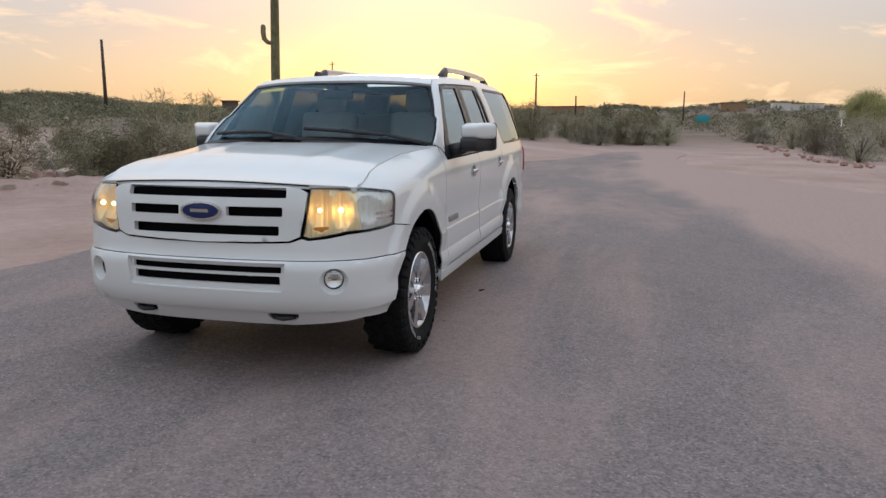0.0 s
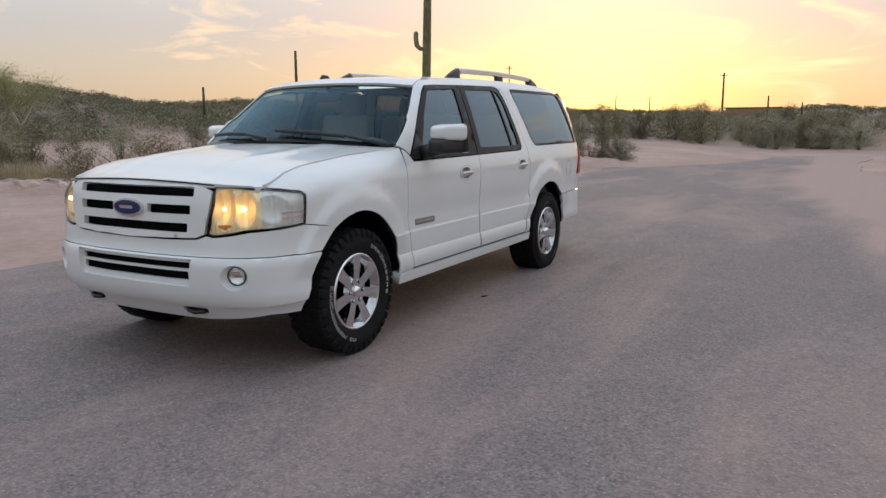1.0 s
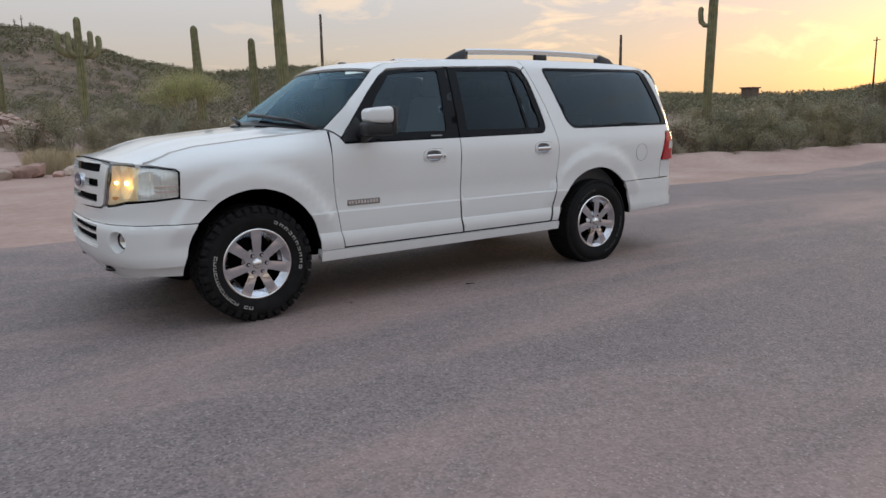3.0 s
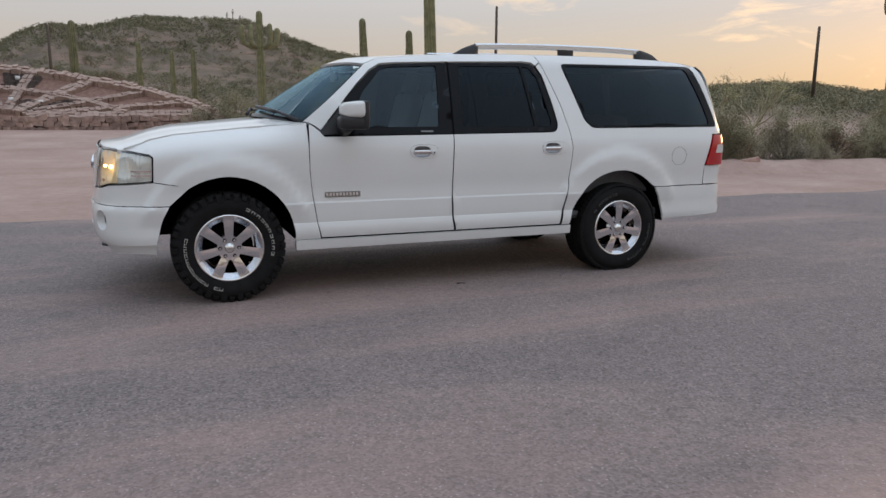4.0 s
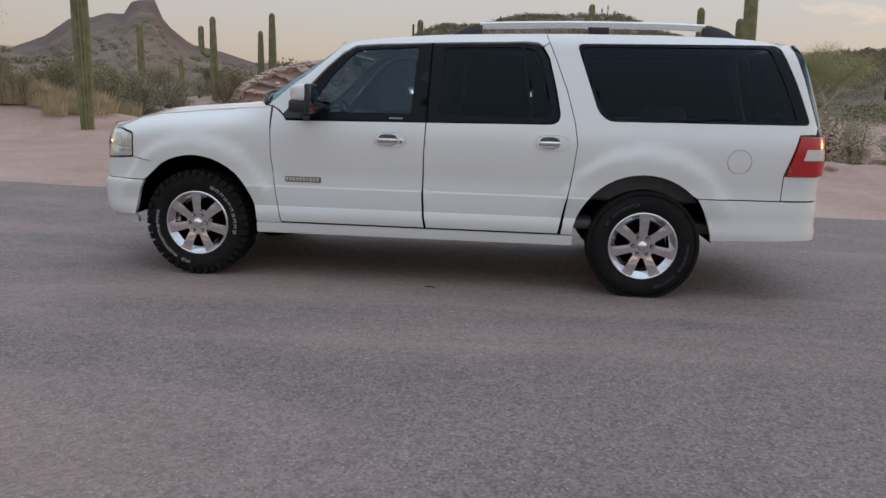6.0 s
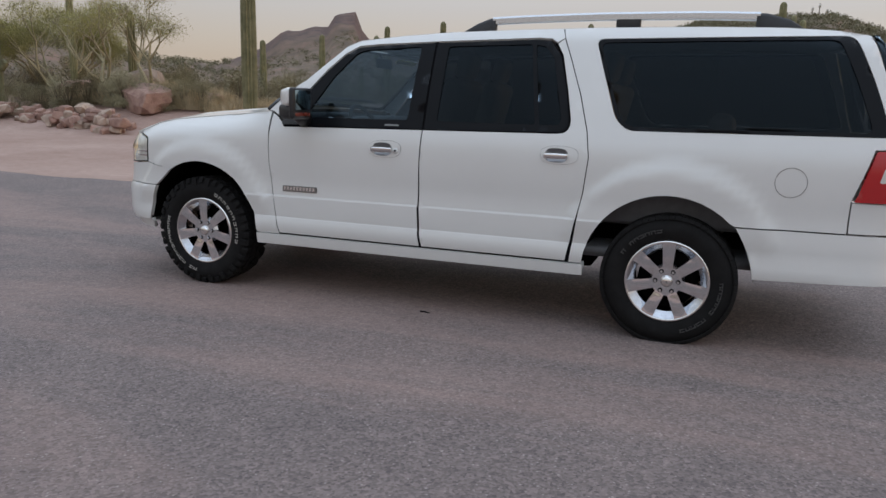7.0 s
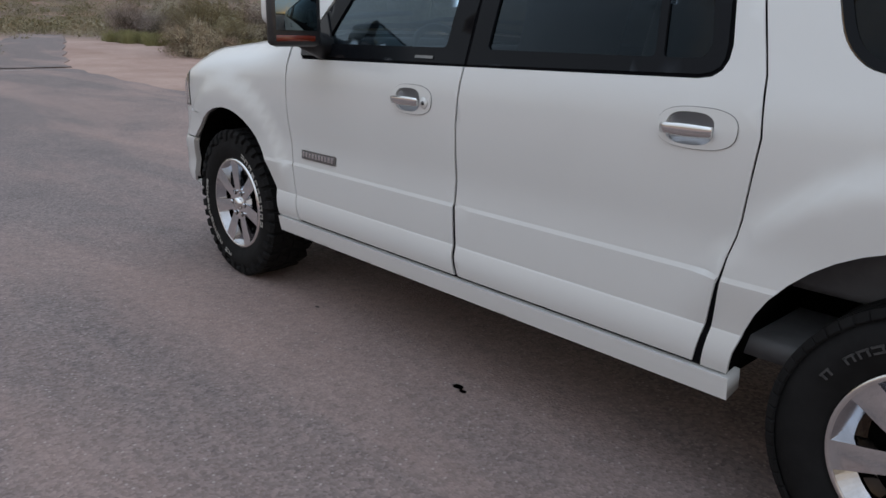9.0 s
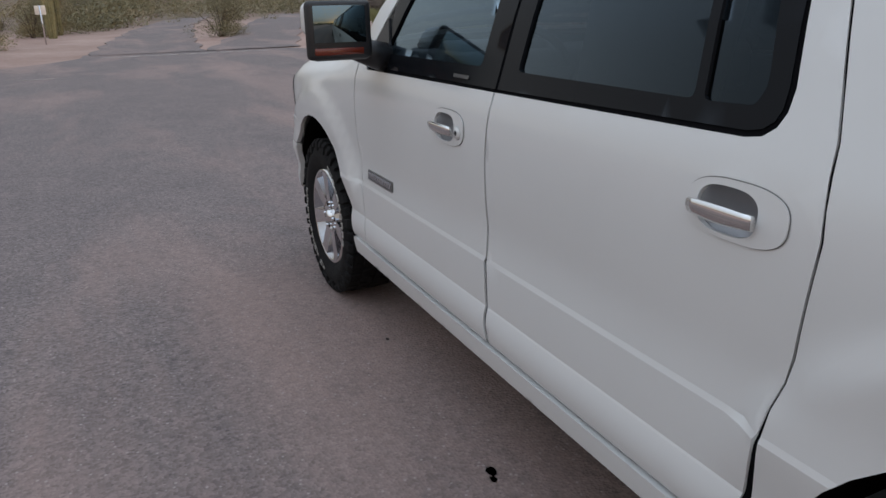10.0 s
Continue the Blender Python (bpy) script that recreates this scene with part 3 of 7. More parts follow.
A_SIDE = ax(-0.40)
SIDE = [(0.30, 0.875), (0.35, 0.930), (0.42, 0.957), (0.44, 0.975), (0.455, 0.980), (0.48, 0.984), (0.505, 0.9845), (0.53, 0.981), (0.552, 0.9750), (0.558, 0.9725), (0.60, 0.9752), (0.700, 0.9750), (0.714, 0.9703), (0.80, 0.966), (0.9, 0.976), (1.0, 0.980), (1.08, 0.979), (1.14, 0.972), (1.19, 0.958), (1.22, 0.948),
        (1.4, 0.895), (1.6, 0.826), (1.77, 0.758), (1.9, 0.700)]
FRONT = [(0.30, -0.12), (0.34, -0.07), (0.40, -0.03), (0.43, -0.01), (0.46, 0.015), (0.52, 0.03), (0.6, 0.036), (0.68, 0.036), (0.708, 0.030), (0.716, 0.018), (0.74, 0.008), (0.80, 0.0), (0.84, -0.008), (1.0, -0.02), (1.08, -0.035), (1.12, -0.05), (1.15, -0.07), (1.2, -0.12)]
SHOULDER = [(-0.95, 1.085), (-0.8, 1.10), (-0.72, 1.108), (-0.66, 1.118), (-0.6, 1.138), (-0.5, 1.172), (-0.34, 1.205), (0.15, 1.252), (0.40, 1.272), (0.62, 1.292)]
ROOFEDGE = [(0.5, 1.28), (1.08, 1.745), (1.18, 1.785), (1.5, 1.817), (1.82, 1.838), (2.3, 1.852), (2.79, 1.86), (3.4, 1.86), (3.85, 1.85), (4.1, 1.832), (4.3, 1.80)]


def itp(tab, v):
    return float(np.interp(v, [p[0] for p in tab], [p[1] for p in tab]))


def body(a, z, push=0.0):
    """A point of the car's skin: a, the way round the plan from the nose (negative on the driver's side), and the height."""
    s = -1.0 if a < 0 else 1.0
    q = abs(a)
    cx, cy = np.interp(q, ARC, PL[:, 0]), np.interp(q, ARC, PL[:, 1])
    nx, ny = np.interp(q, ARC, NRM[:, 0]), np.interp(q, ARC, NRM[:, 1])
    off = itp(SIDE, z) - 0.97
    k = sstep(A_SIDE * 0.45, A_SIDE * 1.05, q)
    if k < 1:
        off = off * k + itp(FRONT, z) * (1 - k)
    x = cx
    # wheel-arch flares
    for hx, hz, r0, w0, w1 in ((0.0, 0.44, 0.475, 0.115, 0.150), (3.30, 0.40, 0.485, 0.150, 0.185)):
        if abs(x - hx) < 0.9 and q > A_SIDE * 0.8:
            d = math.hypot(x - hx, z - hz)
            fl = 0.028 * (1 - sstep(r0 + w0, r0 + w1, d)) * sstep(0.55, 0.72, z)
            off += fl
    # shoulder of the front wing
    if x < 0.75:
        d = itp(SHOULDER, x) - z
        w = 1 - sstep(0.55, 0.72, x)
        inn = 0.15 * (1 - 0.88 * sstep(0.15, 0.6, x)) * (1 - min(1, max(0, d) / 0.15)) ** 2.2
        off -= inn * w * (k if k < 1 else 1)
    # roof edge rounding
    if z > 1.5:
        d = itp(ROOFEDGE, x) - z
        off -= 0.05 * (1 - min(1, max(0, d) / 0.09)) ** 2
    off += push
    return Vector((cx + nx * off, s * (cy + ny * off), z))


def inside(poly, x, y):
    c = False
    j = len(poly) - 1
    for i in range(len(poly)):
        xi, yi = poly[i]
        xj, yj = poly[j]
        if (yi > y) != (yj > y) and x < (xj - xi) * (y - yi) / (yj - yi) + xi:
            c = not c
        j = i
    return c


def resample(poly, step):
    out = []
    for (x0, y0), (x1, y1) in zip(poly, poly[1:] + poly[:1]):
        n = max(1, int(math.hypot(x1 - x0, y1 - y0) / step))
        out += [(x0 + (x1 - x0) * k / n, y0 + (y1 - y0) * k / n) for k in range(n)]
    return out


def split_rows(poly, rows):
    """Poly with a corner added wherever it crosses one of the rows."""
    out = []
    for (x0, y0), (x1, y1) in zip(poly, poly[1:] + poly[:1]):
        out.append((x0, y0))
        cuts = sorted(((v - y0) / (y1 - y0), v) for v in rows if (y0 - v) * (y1 - v) < 0 and min(abs(y0 - v), abs(y1 - v)) > 1e-4)
        out += [(x0 + (x1 - x0) * k, v) for k, v in cuts]
    return out


def shrink(poly, g):
    """Poly drawn in by g all round."""
    area = sum(x0 * y1 - x1 * y0 for (x0, y0), (x1, y1) in zip(poly, poly[1:] + poly[:1]))
    sg = 1 if area > 0 else -1
    out = []
    n = len(poly)
    for i in range(n):
        p, c, q = Vector(poly[i - 1]), Vector(poly[i]), Vector(poly[(i + 1) % n])
        d1, d2 = (c - p), (q - c)
        if d1.length < 1e-9 or d2.length < 1e-9:
            out.append(tuple(c))
            continue
        d1.normalize(), d2.normalize()
        n1, n2 = Vector((-d1.y, d1.x)) * sg, Vector((-d2.y, d2.x)) * sg
        b = n1 + n2
        if b.length < 0.3:
            out.append(tuple(c + n1 * g))
            continue
        b.normalize()
        out.append(tuple(c + b * g / max(0.4, b.dot(n1))))
    return out


def round_poly(poly, r, n=4):
    """Poly with its corners rounded by about r."""
    out = []
    m = len(poly)
    for i in range(m):
        p, c, q = Vector(poly[i - 1]), Vector(poly[i]), Vector(poly[(i + 1) % m])
        d1, d2 = min(r, (c - p).length * 0.45), min(r, (c - q).length * 0.45)
        a, b = c + (p - c).normalized() * d1, c + (q - c).normalized() * d2
        for k in range(n + 1):
            t = k / n
            out.append(tuple(a * (1 - t) ** 2 + c * 2 * t * (1 - t) + b * t * t))
    return out


CREASES = (0.455, 0.48, 0.505, 0.53, 0.552, 0.558, 0.700, 0.714)
SHARP = (0.552, 0.558, 0.700, 0.714)
GLASSROWS = (1.22, 1.4, 1.6, 1.77)


def panel(bm, poly, fn, holes=(), step=0.05, depth=0.02, gap=0.002, inward=None, rows=()):
    """Lays the flat outline poly, less its holes, on the surface fn(u, v), with edges turned in by depth."""
    poly = resample(shrink(poly, gap) if gap else list(poly), step)
    holes = [resample(list(h), step) for h in holes]
    cross = {v: [] for v in rows}
    if rows:
        poly, holes = split_rows(poly, rows), [split_rows(h, rows) for h in holes]
    pts, edges = [], []
    loops = []
    for lp in [poly] + holes:
        i0 = len(pts)
        pts += lp
        n = len(lp)
        edges += [(i0 + k, i0 + (k + 1) % n) for k in range(n)]
        loops.append(range(i0, i0 + n))
    for i, p in enumerate(pts):
        if p[1] in cross:
            cross[p[1]].append((p[0], i))
    us, vs = [p[0] for p in poly], [p[1] for p in poly]
    g = step
    u = min(us) + g * 0.5
    edge_pts = np.array(pts)
    while u < max(us):
        v = min(vs) + g * 0.5
        while v < max(vs):
            if inside(poly, u, v) and not any(abs(v - w) < 0.012 for w in rows) and not any(inside(h, u, v) for h in holes) and np.min(np.hypot(edge_pts[:, 0] - u, edge_pts[:, 1] - v)) > g * 0.45:
                pts.append((u, v))
            v += g
        u += g
    for v in rows:
        u = min(us) + g * 0.25
        line = sorted(cross[v])
        while u < max(us):
            if inside(poly, u, v + 1e-6) and not any(inside(h, u, v + 1e-6) for h in holes) and np.min(np.hypot(edge_pts[:, 0] - u, edge_pts[:, 1] - v)) > 0.004:
                line.append((u, len(pts)))
                pts.append((u, v))
            u += g
        line.sort()
        for (u0, i), (u1, j) in zip(line, line[1:]):
            um = (u0 + u1) / 2
            if u1 - u0 > 1e-6 and inside(poly, um, v + 1e-6) and not any(inside(h, um, v + 1e-6) for h in holes):
                edges.append((i, j))
    vv, ee, ff, ov, oe, of = delaunay_2d_cdt([Vector(p) for p in pts], edges, [], 0, 1e-6)
    made = [bm.verts.new(fn(p.x, p.y)) for p in vv]
    faces = []
    for f in ff:
        cx, cy = sum(vv[i].x for i in f) / len(f), sum(vv[i].y for i in f) / len(f)
        if inside(poly, cx, cy) and not any(inside(h, cx, cy) for h in holes):
            try:
                faces.append(bm.faces.new([made[i] for i in f]))
            except ValueError:
                pass
    for v in SHARP:
        row = {made[i] for i, p in enumerate(vv) if abs(p.y - v) < 1e-5} if v in rows else ()
        for w in row:
            for e in w.link_edges:
                if e.other_vert(w) in row:
                    e.smooth = False
    for v in made:
        if not v.link_faces:
            bm.verts.remove(v)
    made = [v for v in made if v.is_valid]
    bmesh.ops.recalc_face_normals(bm, faces=faces)
    if inward is None:
        inward = Vector((1.8, 0, 0.9))
    votes = sum(1 if f.normal.dot(f.calc_center_median() - inward) > 0 else -1 for f in faces)
    if votes < 0:
        bmesh.ops.reverse_faces(bm, faces=faces)
    if depth:
        rim = [e for f in faces for e in f.edges if len(e.link_faces) == 1]
        rim = list(dict.fromkeys(rim))
        low = {}
        for e in rim:
            for v in e.verts:
                if v not in low:
                    nn = Vector()
                    for f in v.link_faces:
                        nn += f.normal
                    nn.normalize()
                    low[v] = nn
        low = {v: bm.verts.new(v.co - n * depth) for v, n in low.items()}
        for e in rim:
            a, b = e.verts
            f = e.link_faces[0]
            ls = [l for l in f.loops if l.edge == e][0]
            if ls.vert != a:
                a, b = b, a
            bm.faces.new((b, a, low[a], low[b]))
            e.smooth = False
    return faces


def both(name, poly_x, material, parent, label="", holes=(), fn=None, side=(-1, 1), **kw):
    """The same panel, told by (x, z), on the driver's side and on the other; two parts."""
    made = []
    for s in side:
        bm = bmesh.new()
        P = [(s * ax(x), z) for x, z in poly_x]
        H = [[(s * ax(x), z) for x, z in h] for h in holes]
        panel(bm, P, fn or body, H, rows=CREASES, **kw)
        made.append(part(name, bm, material, parent, label))
    return made


def arc_pts(cx, cz, r, a0, a1, n=22):
    return [(cx + r * math.cos(radians(a0 + (a1 - a0) * k / n)), cz + r * math.sin(radians(a0 + (a1 - a0) * k / n))) for k in range(n + 1)]


car = thing("car", "white sport utility car with tinted windows parked on dusty asphalt", "car")
bodywork = new("body")
bodywork.parent = car

# outlines on the car's side, by (x, z)
ARCH_F = arc_pts(0.0, 0.44, 0.475, 180, 0)
ARCH_R = arc_pts(3.30, 0.40, 0.485, 175, 8)
wing_top = [(x, itp(SHOULDER, x) - 0.0005) for x in (0.585, 0.45, 0.3, 0.15, 0.0, -0.17, -0.34, -0.42, -0.5, -0.56, -0.62, -0.67, -0.715)]
arch_front = [p for p in ARCH_F if p[0] < 0 and p[1] > 0.80]
arch_back = [p for p in ARCH_F if p[0] >= 0 or p[1] > 0.80]
WING = wing_top + [(-0.705, 1.1), (-0.625, 1.093), (-0.50, 1.075), (-0.475, 1.055), (-0.485, 0.885), (-0.33, 0.862)] + arch_back + [(0.475, 0.432), (0.665, 0.432), (0.640, 0.55), (0.61, 0.75), (0.592, 0.94), (0.590, 1.10)]
DOOR_F = [(0.667, 0.440), (0.640, 0.55), (0.61, 0.75), (0.592, 0.94), (0.590, 1.10), (0.598, 1.285), (0.64, 1.265), (0.685, 1.225), (0.71, 1.192), (1.742, 1.205), (1.732, 1.0), (1.726, 0.714), (1.722, 0.70), (1.731, 0.52), (1.746, 0.440)]
DOOR_R = [(1.757, 0.440), (1.740, 0.52), (1.730, 0.70), (1.732, 1.0), (1.742, 1.205), (2.62, 1.2165), (2.656, 1.2225), (2.678, 1.239), (2.689, 1.263), (2.690, 1.30), (2.655, 1.47), (2.60, 1.68), (2.555, 1.755), (2.60, 1.79), (2.66, 1.65), (2.74, 1.44), (2.80, 1.23), (2.822, 1.08), (2.80, 0.87), (2.772, 0.714), (2.765, 0.70), (2.716, 0.440)]
CABIN = [(0.598, 1.293), (0.64, 1.272), (0.685, 1.238), (0.80, 1.37), (0.99, 1.585), (1.10, 1.69), (1.19, 1.742), (1.35, 1.755), (1.755, 1.770), (2.44, 1.792), (2.52, 1.785), (2.555, 1.76), (2.60, 1.79), (2.575, 1.852), (2.3, 1.848), (1.82, 1.834), (1.5, 1.813), (1.18, 1.780), (1.075, 1.735), (0.85, 1.535), (0.56, 1.298)]
Q_WIN = round_poly([(2.792, 1.784), (4.205, 1.798), (4.325, 1.52), (4.415, 1.255), (3.03, 1.245), (2.955, 1.31)], 0.05)
QUARTER = [(2.735, 0.436), (2.775, 0.72), (2.80, 0.87), (2.822, 1.08), (2.80, 1.23), (2.74, 1.44), (2.66, 1.65), (2.60, 1.79), (2.578, 1.853), (2.79, 1.856), (3.4, 1.856), (3.85, 1.846), (4.12, 1.828), (4.30, 1.80), (4.41, 1.52), (4.475, 1.24), (4.45, 1.195), (4.325, 1.19), (4.235, 0.91), (4.235, 0.7345), (3.668, 0.7335)] + [p for p in ARCH_R[::-1] if p[0] < 3.66 or p[1] > 0.74] + [(2.815, 0.436)]
W_FRONT = [(0.70, 1.20), (0.69, 1.232), (0.80, 1.36), (0.99, 1.575), (1.10, 1.678), (1.19, 1.73), (1.35, 1.745), (1.75, 1.762), (1.737, 1.207)]
W_REAR = [(1.747, 1.207), (1.76, 1.762), (2.43, 1.782), (2.52, 1.77), (2.59, 1.68), (2.65, 1.47), (2.680, 1.30), (2.681, 1.265), (2.672, 1.243), (2.652, 1.228), (2.62, 1.2215)]

both("front_wing", WING, M_PAINT, bodywork, step=0.045, depth=0.009)
both("cabin_side", CABIN, M_PAINT, bodywork, step=0.045, gap=0.0015)
both("quarter_panel", QUARTER, M_PAINT, bodywork, holes=[Q_WIN], step=0.045, depth=0.009)
both("sill", [(0.475, 0.352), (2.825, 0.358), (2.825, 0.430), (0.475, 0.430)], M_PAINT, bodywork, fn=lambda a, z: body(a, z, 0.016 + 0.020 * (1 - (z - 0.352) / 0.078) + 0.004 * (1 - ((z - 0.39) / 0.04) ** 2)), step=0.03, depth=0.07)
def seam(line, w=0.007):
    """A black strip behind the gap along a line of (x, z), for the gap's shade and door rubber."""
    for s in (-1, 1):
        bm = bmesh.new()
        pts = []
        for (x0, z0), (x1, z1) in zip(line, line[1:]):
            n = max(1, int(math.hypot(x1 - x0, z1 - z0) / 0.012))
            pts += [(x0 + (x1 - x0) * k / n, z0 + (z1 - z0) * k / n) for k in range(n)]
        pts.append(line[-1])
        L, R = [], []
        for i, p in enumerate(pts):
            a, b = pts[max(0, i - 1)], pts[min(len(pts) - 1, i + 1)]
            d = Vector((b[0] - a[0], b[1] - a[1])).normalized()
            L.append(bm.verts.new(body(s * ax(p[0] - d.y * w), p[1] + d.x * w, -0.0065)))
            R.append(bm.verts.new(body(s * ax(p[0] + d.y * w), p[1] - d.x * w, -0.0065)))
        for i in range(len(pts) - 1):
            bm.faces.new((L[i], R[i], R[i + 1], L[i + 1]))
        part("door_seal", bm, M_VOID, bodywork)


seam([(0.665, 0.43), (0.640, 0.55), (0.61, 0.75), (0.592, 0.94), (0.590, 1.10), (0.598, 1.28)])
seam([(1.732, 0.70), (1.732, 1.0), (1.742, 1.205)])
seam([(1.753, 0.43), (1.736, 0.52), (1.727, 0.70)], 0.012)
seam([(2.725, 0.43), (2.770, 0.70)], 0.016)
seam([(2.770, 0.70), (2.775, 0.72), (2.80, 0.87), (2.822, 1.08), (2.80, 1.23), (2.74, 1.44), (2.66, 1.65), (2.60, 1.79), (2.577, 1.845)])
seam([(0.48, 0.434), (2.81, 0.434)], 0.012)
seam([(1.742, 1.20), (1.755, 1.768)], 0.012)
seam([(0.70, 1.199), (1.742, 1.206), (2.62, 1.2195), (2.654, 1.2255), (2.675, 1.241), (2.685, 1.264), (2.685, 1.30), (2.653, 1.47), (2.597, 1.68), (2.55, 1.757)], 0.010)
def plate(c, hz, hl, hh, n=4.2, m=48):
    """A rounded oblong about (c, hz)."""
    out = []
    for t in (k * 2 * math.pi / m for k in range(m)):
        cs, sn = math.cos(t), math.sin(t)
        out.append((c + hl * math.copysign(abs(cs) ** (2 / n * 1.25), cs), hz + hh * math.copysign(abs(sn) ** (2 / n * 1.25), sn)))
    return out


HANDLES = ((1.487, 1.072), (2.645, 1.087))
CUPS = [[plate(hx - 0.018, hz - 0.002, 0.0705, 0.0435, 3.6)] for hx, hz in HANDLES]
doors = both("door", DOOR_F, M_PAINT, car, "white front door with a chrome handle", holes=CUPS[0], step=0.045, depth=0.009, gap=0.004) + both("door", DOOR_R, M_PAINT, car, "white rear door with a chrome handle", holes=CUPS[1], step=0.045, depth=0.009, gap=0.004)

# windows: black frame, then the panes a little behind it
RG = round_poly([(1.83, 1.262), (1.845, 1.738), (2.40, 1.752), (2.475, 1.262)], 0.02)
RQ = round_poly([(2.50, 1.262), (2.425, 1.75), (2.49, 1.735), (2.55, 1.66), (2.635, 1.30), (2.62, 1.265)], 0.015)
W_OPEN_F = round_poly([(0.86, 1.258), (1.04, 1.53), (1.19, 1.695), (1.26, 1.715), (1.655, 1.737), (1.625, 1.262)], 0.02)

for poly, hole, gmat, side_doors in ((W_FRONT, [W_OPEN_F], G_FRONT, doors[:2]), (W_REAR, [RG, RQ], G_PRIV, doors[2:])):
    for s, d in zip((-1, 1), side_doors):
        bm = bmesh.new()
        panel(bm, [(s * ax(x), z) for x, z in poly], lambda a, z: body(a, z, -0.003), [[(s * ax(x), z) for x, z in h] for h in hole], step=0.045, depth=0.015, gap=0.002, rows=GLASSROWS)
        part("window_frame", bm, M_GLOSSBLACK, d, "black gloss window frame")
        for h in hole:
            bm = bmesh.new()
            panel(bm, [(s * ax(x), z) for x, z in shrink(h, -0.008)], lambda a, z: body(a, z, -0.012), step=0.06, depth=0.003, gap=0, rows=GLASSROWS)
            part("pane", bm, gmat, d, "tinted side glass").visible_shadow = False
Q_GLASS = round_poly([(2.822, 1.762), (4.13, 1.775), (4.235, 1.52), (4.315, 1.275), (3.04, 1.268), (2.98, 1.32)], 0.05)
for s in (-1, 1):
    bm = bmesh.new()
    panel(bm, [(s * ax(x), z) for x, z in Q_WIN], lambda a, z: body(a, z, -0.003), [[(s * ax(x), z) for x, z in Q_GLASS]], step=0.045, depth=0.014, gap=0.003, rows=GLASSROWS)
    q = part("quarter_window", bm, M_GLOSSBLACK, car, "black-edged tinted rear quarter window")
    bm = bmesh.new()
    panel(bm, [(s * ax(x), z) for x, z in shrink(Q_GLASS, -0.008)], lambda a, z: body(a, z, -0.011), step=0.06, depth=0.003, gap=0, rows=GLASSROWS)
    part("pane", bm, G_PRIV, q).visible_shadow = False


# bonnet and roof, told from above
NOSE = [body(ay(0.84 * k / 20), 1.14, 0.005) for k in range(21)]
NOSE_Y, NOSE_X = [abs(p.y) for p in NOSE], [p.x for p in NOSE]


def hood(x, y):
    zs = itp(SHOULDER, x)
    k = min(1.0, abs(y) / (0.83 + 0.09 * sstep(0.1, 0.6, x)))
    crown = 0.052 * (1 - k ** 2.2)
    ridge = 0.010 * math.exp(-((abs(y) - 0.46 - 0.05 * x) / 0.055) ** 2) * sstep(-0.85, -0.4, x)
    top = zs + crown + ridge
    d = x - float(np.interp(abs(y), NOSE_Y, NOSE_X))
    t = min(1.0, max(0.0, d / 0.20))
    edge = 1.139 - 0.036 * k * k
    return Vector((x, y, edge + (top - edge) * (1 - (1 - t) ** 2)))


hood_front = []
Y_CORNER = abs(body(ax(-0.705), itp(SHOULDER, -0.705) - 0.003).y) - 0.004
for k in range(-14, 15):
    y = Y_CORNER * k / 14
    p = body(ay(y), 1.14, 0.005)
    hood_front.append((p.x + 0.004, p.y))
hood_side = []
for x in (-0.705, -0.67, -0.62, -0.56, -0.5, -0.42, -0.34, -0.17, 0.0, 0.15, 0.3, 0.45, 0.585):
    p = body(ax(x), itp(SHOULDER, x) - 0.003)
    hood_side.append((x, abs(p.y) + 0.0005))
COWL = [(0.585 - 0.30 * (1 - (k / 10) ** 2), 0.885 * k / 10) for k in range(10, -11, -1)]
HOOD = hood_front + [(x, y) for x, y in hood_side] + COWL[1:-1] + [(x, -y) for x, y in hood_side[::-1]]
bm = bmesh.new()
panel(bm, HOOD, hood, step=0.05, depth=0.025, gap=0.001, inward=Vector((0, 0, 0.5)))
part("bonnet", bm, M_PAINT, car, "white ridged bonnet")


def roof_half(x):
    p = body(ax(x), itp(ROOFEDGE, x) - 0.004)
    return abs(p.y) + 0.001


def roof(x, y):
    w = roof_half(x)
    k = min(1, abs(y) / w)
    crown = 0.004 * sstep(0.95, 1.4, x) + 0.027
    bow = 0.13 * (1 - k * k) * (1 - sstep(1.0, 1.7, x))
    return Vector((x, y, itp(ROOFEDGE, x + bow) - 0.004 + crown * (1 - k ** 2.4)))


HEAD = [(1.075 - 0.13 * (1 - (k / 8) ** 2), roof_half(1.075) * k / 8) for k in range(-8, 9)]
bm = bmesh.new()
rxs = [1.1, 1.18, 1.5, 1.82, 2.2, 2.6, 3.0, 3.4, 3.85, 4.1, 4.24]
ROOF = HEAD + [(x, roof_half(x)) for x in rxs] + [(4.29, 0.5), (4.30, 0.0), (4.29, -0.5)] + [(x, -roof_half(x)) for x in rxs[::-1]]
panel(bm, ROOF, roof, step=0.08, depth=0.02, gap=0.001, inward=Vector((2, 0, 1.0)))
part("roof", bm, M_PAINT, bodywork)

for sd in (-1, 1):
    bm = bmesh.new()
    add_tube(bm, [(x, sd * abs(body(ax(x), itp(SHOULDER, x)).y), itp(SHOULDER, x) - 0.0075) for x in [-0.66 + 1.22 * k / 40 for k in range(41)]], 0.006, 8)
    part("wing_edge", bm, M_PAINT, bodywork)

# windscreen
PILLAR = [(0.572, 1.293), (0.70, 1.405), (0.85, 1.532), (0.97, 1.64), (1.072, 1.731)]
PILLAR_V = [0.0, 0.255, 0.54, 0.79, 1.0]


